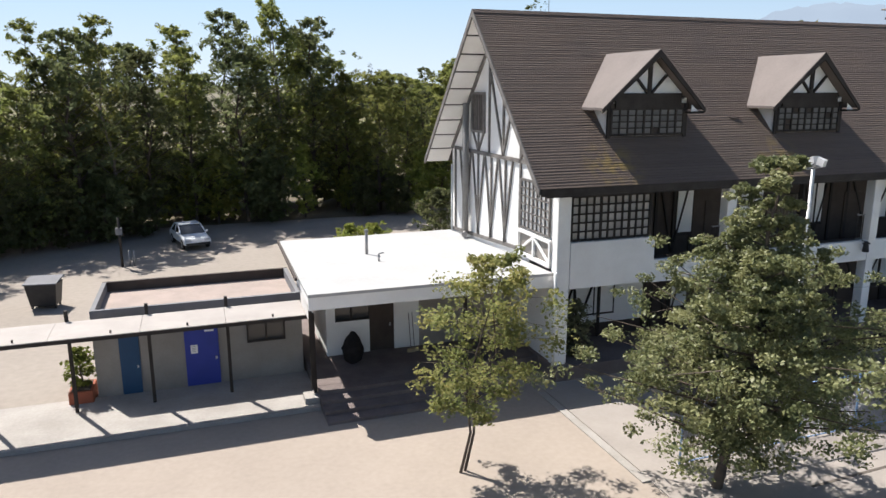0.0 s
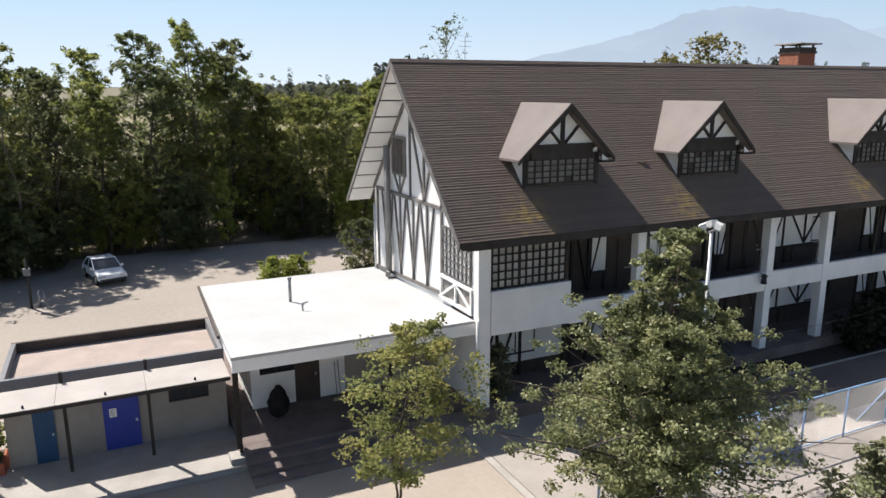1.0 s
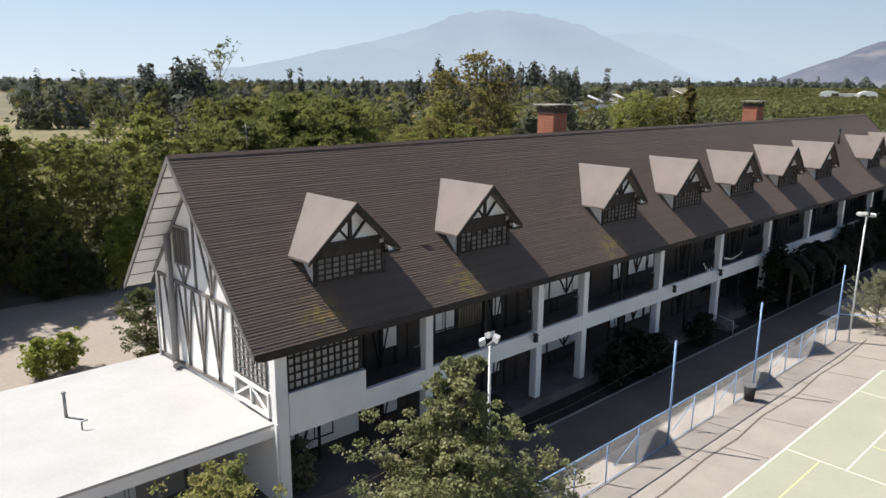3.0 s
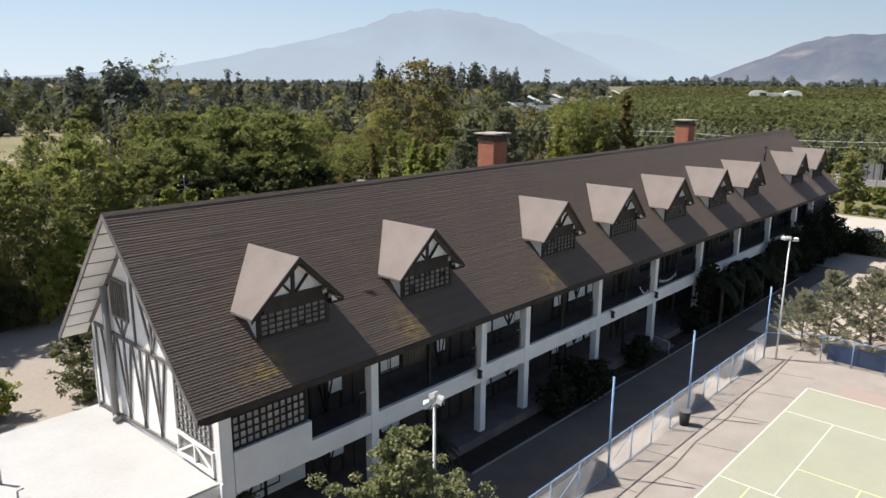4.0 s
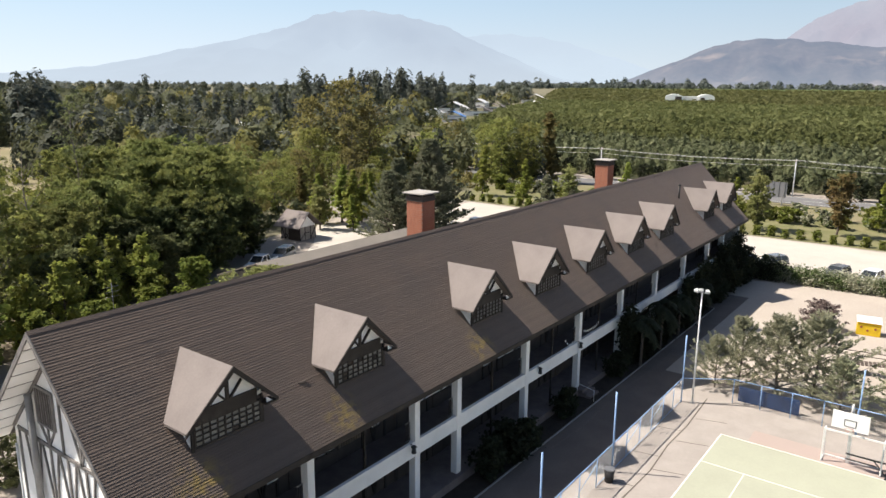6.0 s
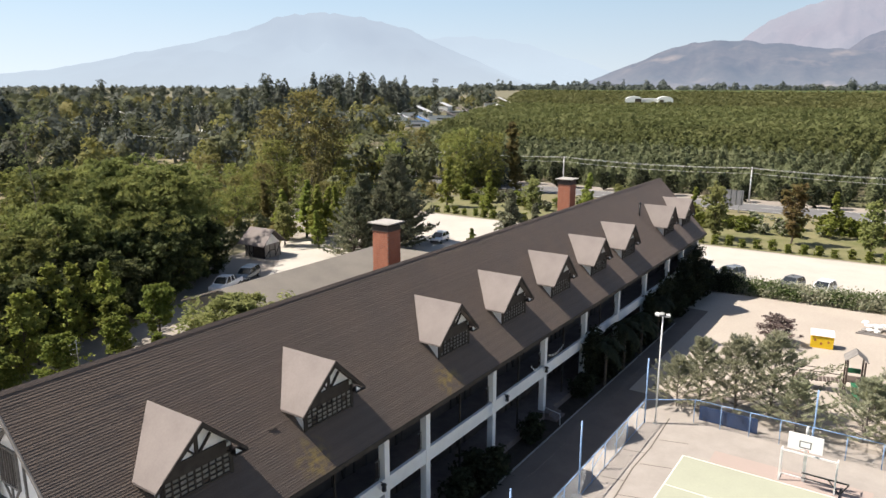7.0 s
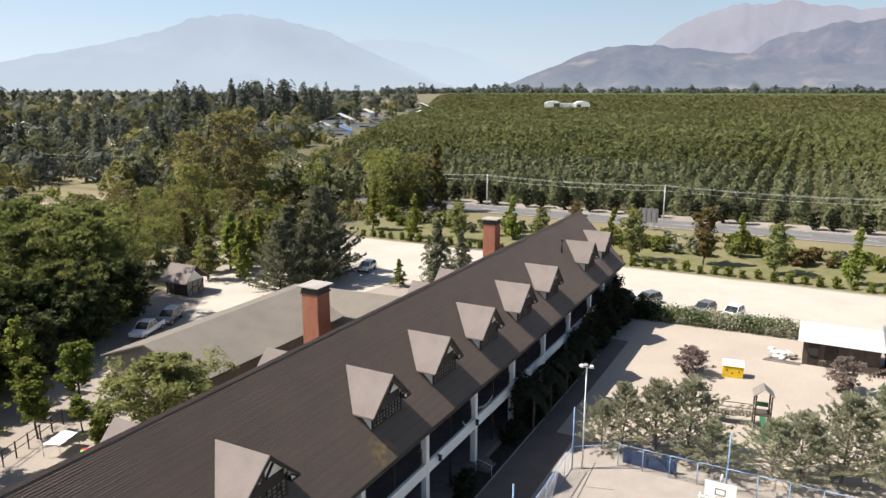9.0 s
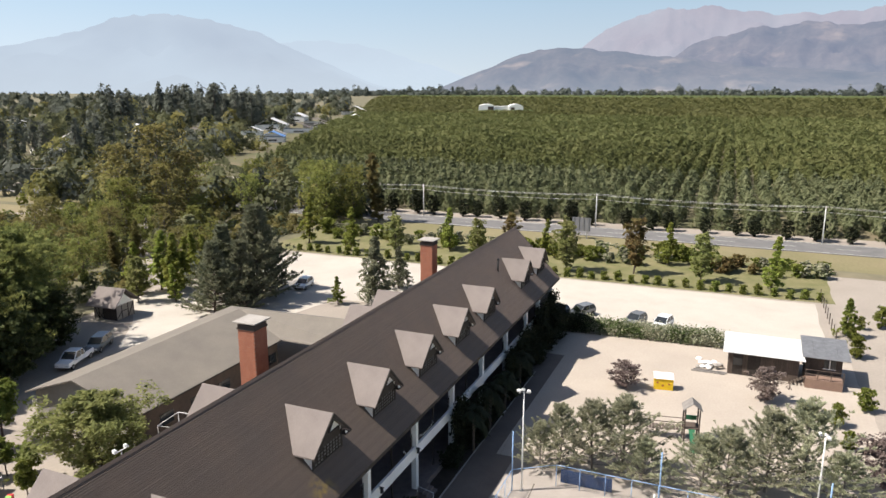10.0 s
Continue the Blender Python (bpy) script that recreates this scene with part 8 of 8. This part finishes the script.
# ---- far trees: joined, as woods and hedgerows ----
def far_mesh(name, spots_, leaf_m, nq, seed, tight=1.0):
    """spots_: rows of x, y, height, half width, shape (0 round, 1 pointed). Leafy sprays over a lobed crown."""
    r = np.random.default_rng(seed)
    s = np.array(spots_)
    n = len(s)
    t = r.uniform(0.03, 1, (n, nq))
    point = (0.30 + 0.70 * np.sin(np.pi * np.clip(t * 0.8 + 0.12, 0, 1))) * (1 - 0.80 * t ** 1.6)
    rounded = np.sin(np.pi * np.clip(t * 0.84 + 0.13, 0, 1)) ** 0.6
    pr = point * s[:, 4:5] + rounded * (1 - s[:, 4:5])
    az = r.uniform(0, 2 * np.pi, (n, nq))
    ph = r.uniform(0, 6.28, (n, 3))
    lobe = 1 + 0.24 * np.sin(3 * az + ph[:, 0:1]) * np.sin(5 * t + ph[:, 1:2]) + 0.16 * np.sin(5 * az + 7 * t + ph[:, 2:3])
    rad = pr * s[:, 3:4] * lobe * r.uniform(0.62, 1.0, (n, nq))
    tz = t * (1 + 0.10 * np.sin(2 * az + ph[:, 1:2]))
    p = np.stack([s[:, 0:1] + rad * np.cos(az), s[:, 1:2] + rad * np.sin(az), s[:, 2:3] * tz], 2).reshape(-1, 3)
    area = np.sqrt(s[:, 2] * s[:, 3] * 6.3 / nq) * 1.05 * tight
    size = np.repeat(area, nq)
    out = np.stack([np.cos(az), np.sin(az), 1.6 * t - 0.35], 2).reshape(-1, 3)
    v, f = leaves(p, 1.0, r, long=1.5, bend=0.12, out=out)
    c = np.repeat(p, 4, axis=0)
    v = c + (v - c) * np.repeat(size, 4)[:, None]
    v[:, 2] = np.maximum(v[:, 2], 0.05)
    lift = np.maximum(0.0, np.hypot(s[:, 0] + 10, s[:, 1] + 20) - 700) * 0.0085
    v[:, 2] += np.repeat(lift, nq * 4)
    return mesh_from(name, v, f, [leaf_m])


def far_trees(name, spots_, leaf_m, label, nq, seed, tight=1.0):
    return tagged(new(name, far_mesh(name, spots_, leaf_m, nq, seed, tight)), label, "trees", kind="stuff")


for rows_, leaf_m in zip(BRUSH_ROWS, (OLIVE, FARGOLD, FARLEAF)):
    far_trees("underbrush", rows_, leaf_m, "tangled brush under the lane trees", 90, 15)
# orchard: rows running away from the road
r = np.random.default_rng(101)
near, middle, back = [], [], []
x = 154.0
while x < 760:
    step = 3.4 if x < 330 else 4.2
    y0, y1 = -0.24 * x - 40, min(0.43 * x + 76, 0.50 * x + 41, 1.6 * x - 160)
    ys_ = np.arange(math.floor(y0 / 5) * 5, y1, 5.0)
    for y in ys_:
        if (x - 890) ** 2 + (y - 278) ** 2 < 45 ** 2:
            continue
        row = (x + r.normal() * 0.8, y + 0.016 * x + r.normal() * 0.55, r.uniform(4.0, 6.2), r.uniform(1.55, 2.35), 0.75)
        (near if x < 235 else middle if x < 360 else back).append(row)
    x += step
far_trees("orchard_near", near, ORCHARD, "rows of leafy orchard trees beside the road", 96, 1)
far_trees("orchard_middle", middle, ORCHARD_FAR, "rows of leafy orchard trees", 46, 2)
far_trees("orchard_back", back, ORCHARD_FAR, "distant rows of leafy orchard trees", 13, 3)
beyond = []
x = 762.0
while x < 1900:
    step = 7.5 + (x - 760) * 0.010
    for y in np.arange(-0.24 * x - 40, 0.50 * x + 36, step):
        if (x - 890) ** 2 + (y - 278) ** 2 < 60 ** 2:
            continue
        beyond.append((x + r.normal() * 2.5, y + r.normal() * 2.5, r.uniform(4.5, 6.2), step * 0.56, 0.2))
    x += step
far_trees("orchard_beyond", beyond, ORCHARD_FAR, "farthest rows of leafy orchard trees", 8, 4)
bm = B()
for row in near:
    tube(bm, (row[0], row[1], 0), (row[0], row[1], 1.6), 0.09, 0.06, 5, cap=False)
tagged(part("orchard_stems", bm, BARK), "short dark stems of the orchard trees", "trees", kind="stuff")
# canopy sheet farther out
nx, ny = 150, 150
gx = 758 + (3300 - 758) * (np.linspace(0, 1, nx) ** 1.6)
V = []
for xx in gx:
    for f in np.linspace(0, 1, ny):
        yy = (-0.26 * xx - 60) * (1 - f) + (0.50 * xx + 30) * f
        V.append((xx, yy, 3.0 + rise(xx, yy) + r.normal() * 0.5))
F = [(i * ny + j, (i + 1) * ny + j, (i + 1) * ny + j + 1, i * ny + j + 1) for i in range(nx - 1) for j in range(ny - 1)]
tagged(new("orchard_far", mesh_from("orchard_far", np.array(V), np.array(F), [FARCANOPY])), "far closed canopy of the orchard", "trees", kind="stuff")

# settlement woods and tree lines
sp_a, sp_b, sp_p = [], [], []
for i in range(1900):
    d = 170 + 950 * r.uniform() ** 1.1
    a = radians(r.uniform(29.5, 78))
    xx, yy = -10 + d * math.cos(a), -20 + d * math.sin(a)
    if yy < max(0.43 * xx + 82, 0.5 * xx + 45) and xx > 148:
        continue
    if xx < 118 and yy < 330 and yy < 300 - 0.2 * xx and xx > -60 and yy < 150:
        continue
    if 20 < xx < 118 and 110 < yy < 240:
        continue
    if any((xx - hx + 10) ** 2 + (yy - hy + 8) ** 2 < 22 ** 2 for hx, hy in HOUSES):
        continue
    if noise.noise(Vector((xx * 0.016, yy * 0.016, 4.0))) > 0.22:
        continue
    h = r.uniform(4.5, 10) * (1 + 0.5 * (r.uniform() < 0.25))
    kind_ = r.uniform()
    (sp_p if kind_ < 0.07 else sp_a if kind_ < 0.88 else sp_b).append((xx, yy, h * (1.9 if kind_ < 0.07 else 1), h * (0.16 if kind_ < 0.07 else r.uniform(0.36, 0.75)), 0.5 if kind_ < 0.07 else 0.25 * r.uniform()))
for i in range(160):
    xx, yy = r.uniform(58, 160), r.uniform(125, 270)
    if yy < 1.5 * xx + 8 or yy > 2.35 * xx + 10:
        continue
    h = r.uniform(5, 11)
    (sp_a if r.uniform() < 0.6 else sp_b).append((xx, yy, h, h * r.uniform(0.34, 0.5), 0.2))
for i in range(1500):
    a = radians(r.uniform(-16, 80))
    d = r.uniform(2500, 3300) if a < radians(30) else r.uniform(900, 2600)
    h = r.uniform(7, 17)
    (sp_b if r.uniform() < 0.6 else sp_p).append((-10 + d * math.cos(a), -20 + d * math.sin(a), h, h * r.uniform(0.3, 0.8), 0.3 * r.uniform()))
sp_a2, sp_a3 = sp_a[::4], sp_a[1::5]
sp_a = [q for i, q in enumerate(sp_a) if i % 4 and i % 5 != 1]
for row_set, leaf_m, nm, lab in ((sp_a, FARLEAF, "settlement_trees_light", "mixed green trees between distant houses"), (sp_a2, FARGOLD, "settlement_trees_golden", "yellowing trees between distant houses"), (sp_a3, FARHAZEGREY, "settlement_trees_grey", "grey-green trees between distant houses"), (sp_b, FARDARK, "settlement_trees_dark", "dark green distant trees and tree lines"), (sp_p, FARDARK, "settlement_poplars", "slim dark distant poplars")):
    near_ = [q for q in row_set if math.hypot(q[0], q[1]) < 480]
    away_ = [q for q in row_set if math.hypot(q[0], q[1]) >= 480]
    far_trees(nm, near_, leaf_m, lab, 110, 5)
    # far dark trees take the haze-greyed leaf colour
    far_trees(nm, away_, FARHAZEGREY if nm.endswith("dark") else leaf_m, lab, 22, 6, 1.15)
# tree line closing the orchard towards the hills, haze greyed into its leaves
r3 = np.random.default_rng(77)
line = []
for i in range(760):
    az_ = r3.uniform(-19, 33)
    a, d = radians(az_), r3.uniform(2500, 3000)
    swell = 0.5 + 0.5 * noise.noise(Vector((az_ * 0.8, 3.0, 1.0))) + 0.35 * noise.noise(Vector((az_ * 3.1, 9.0, 1.0)))
    h = 9 + 19 * max(0.0, swell) * r3.uniform(0.7, 1.2) + (14 if r3.uniform() < 0.07 else 0)
    line.append((-10 + d * math.cos(a), -20 + d * math.sin(a), h, r3.uniform(6.5, 15.0), 0.3 * r3.uniform()))
far_trees("far_tree_line", line, HAZELINE, "tall tree line beyond the orchard, greyed for haze", 24, 12, 1.1)
euc = []
for a0, a1, d0, d1, h0, h1, n_e in ((37, 48, 640, 820, 20, 36, 60), (65.5, 70.5, 290, 330, 16, 26, 20), (43, 66, 300, 420, 9, 18, 30)):
    for i in range(n_e):
        a = radians(r.uniform(a0, a1))
        d = r.uniform(d0, d1)
        h = r.uniform(h0, h1)
        euc.append((-10 + d * math.cos(a), -20 + d * math.sin(a), h, h * r.uniform(0.17, 0.27), 0.45))
tb, tf = bark_tubes([[(np.array((0.0, 0, 0)), 0.35), (np.array((0.15, 0.1, 7.0)), 0.28), (np.array((-0.1, 0.2, 13.0)), 0.18), (np.array((0, 0, 18.5)), 0.05)]])
euc_trunk = mesh_from("trunk", tb, tf, [PALEBARK])
euc_crowns = [far_mesh("crown", [(0, 0, 20.0, 4.3, 0.45)], FARHAZEGREY, 170, 200 + k) for k in range(5)]
for i, (ex, ey, eh, ew, _) in enumerate(euc):
    plant("eucalyptus", (euc_trunk, euc_crowns[i % 5]), "tall dark eucalyptus standing before the hills", "tree", ex, ey, i * 67, ew / 4.3, "eucalyptus line", sz=eh / 20.0)
mead = []
for i in range(150):
    xx, yy = r.uniform(20, 122), r.uniform(80, 165)
    if abs(yy - (168 - 0.22 * xx)) < 6:
        continue
    mead.append((xx, yy, r.uniform(1.0, 3.2), r.uniform(0.9, 2.2), 0))
far_trees("meadow_bushes", mead, GREENS, "scattered bushes in the dry meadow", 60, 9)


# ---- mountains ----
def mountain(name, ridge, dist, depth, material, seed, rough, label, drop=0.0):
    """A range whose crest follows (azimuth, elevation) seen from the court, with ribs running down."""
    r_ = np.random.default_rng(seed)
    az = np.array([a for a, _ in ridge])
    el = np.array([e for _, e in ridge])
    n, m_ = 160, 26
    A = np.linspace(az.min(), az.max(), n)
    order_ = np.argsort(az)
    E = np.interp(A, az[order_], el[order_])
    ker = np.hanning(15)
    E = np.convolve(np.pad(E, 7, mode='edge'), ker / ker.sum(), mode='valid')
    E = E * (1 + 0.055 * np.array([noise.fractal(Vector((a_ * 0.5, seed, 3)), 0.8, 2.0, 5) for a_ in A]))
    V = []
    for j in range(m_):
        f = j / (m_ - 1)
        for i in range(n):
            a = radians(A[i])
            dd = dist + depth * f
            nz = noise.fractal(Vector((A[i] * 0.32 + f, f * 3.2 - A[i] * 0.1, seed)), 0.9, 2.0, 6) * rough
            rib = abs(noise.noise(Vector((A[i] * 0.45 + f * 1.3, f * 1.6 + A[i] * 0.12, seed + 7)))) * rough * 1.2
            crest = (dist + depth) * math.tan(radians(E[i])) + 20
            z = crest * f ** 0.75 + (nz - rib) * crest * math.sin(math.pi * min(1, f * 1.02)) - 8 * (1 - f)
            if f == 1:
                z += nz * crest * 0.06
            V.append((-10 + dd * math.cos(a), -20 + dd * math.sin(a), z))
    F = [(j * n + i, j * n + i + 1, (j + 1) * n + i + 1, (j + 1) * n + i) for j in range(m_ - 1) for i in range(n - 1)]
    me = mesh_from(name, np.array(V), np.array(F), [material])
    for p_ in me.polygons:
        p_.use_smooth = True
    return tagged(new(name, me), label, "mountain", kind="structure")


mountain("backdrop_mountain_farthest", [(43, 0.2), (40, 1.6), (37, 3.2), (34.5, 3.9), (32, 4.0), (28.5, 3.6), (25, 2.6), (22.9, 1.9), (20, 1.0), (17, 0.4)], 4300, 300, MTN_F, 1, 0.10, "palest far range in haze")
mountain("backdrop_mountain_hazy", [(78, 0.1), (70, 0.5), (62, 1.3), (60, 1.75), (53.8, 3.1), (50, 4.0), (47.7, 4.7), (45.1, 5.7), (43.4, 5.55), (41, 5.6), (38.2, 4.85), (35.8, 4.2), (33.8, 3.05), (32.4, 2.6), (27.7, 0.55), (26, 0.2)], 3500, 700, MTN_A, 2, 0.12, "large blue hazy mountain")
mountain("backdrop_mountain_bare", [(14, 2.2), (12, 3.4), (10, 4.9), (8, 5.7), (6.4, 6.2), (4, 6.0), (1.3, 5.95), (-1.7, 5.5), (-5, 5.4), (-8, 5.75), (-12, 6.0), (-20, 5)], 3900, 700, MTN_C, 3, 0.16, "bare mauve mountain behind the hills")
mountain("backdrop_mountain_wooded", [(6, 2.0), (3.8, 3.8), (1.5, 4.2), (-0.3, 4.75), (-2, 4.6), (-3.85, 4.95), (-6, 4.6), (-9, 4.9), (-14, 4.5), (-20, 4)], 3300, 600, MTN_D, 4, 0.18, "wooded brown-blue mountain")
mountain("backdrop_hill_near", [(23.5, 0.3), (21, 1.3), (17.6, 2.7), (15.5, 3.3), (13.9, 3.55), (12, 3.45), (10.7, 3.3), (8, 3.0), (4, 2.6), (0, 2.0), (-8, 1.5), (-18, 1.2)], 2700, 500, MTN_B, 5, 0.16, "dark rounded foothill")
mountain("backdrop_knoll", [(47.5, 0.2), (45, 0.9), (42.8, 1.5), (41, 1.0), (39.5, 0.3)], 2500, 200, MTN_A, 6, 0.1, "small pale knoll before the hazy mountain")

# pale air behind everything
bm = B()
rings = [[bm.verts.new((4750 * math.cos(i * math.pi / 36), 4750 * math.sin(i * math.pi / 36), z)) for i in range(72)] for z in (-30.0, 300.0, 900.0)]
for a, b in zip(rings, rings[1:]):
    for i in range(72):
        bm.faces.new((a[i], b[i], b[(i + 1) % 72], a[(i + 1) % 72]))
structure("backdrop_sky", bm, AIR, "pale hazy air above the horizon", "sky")
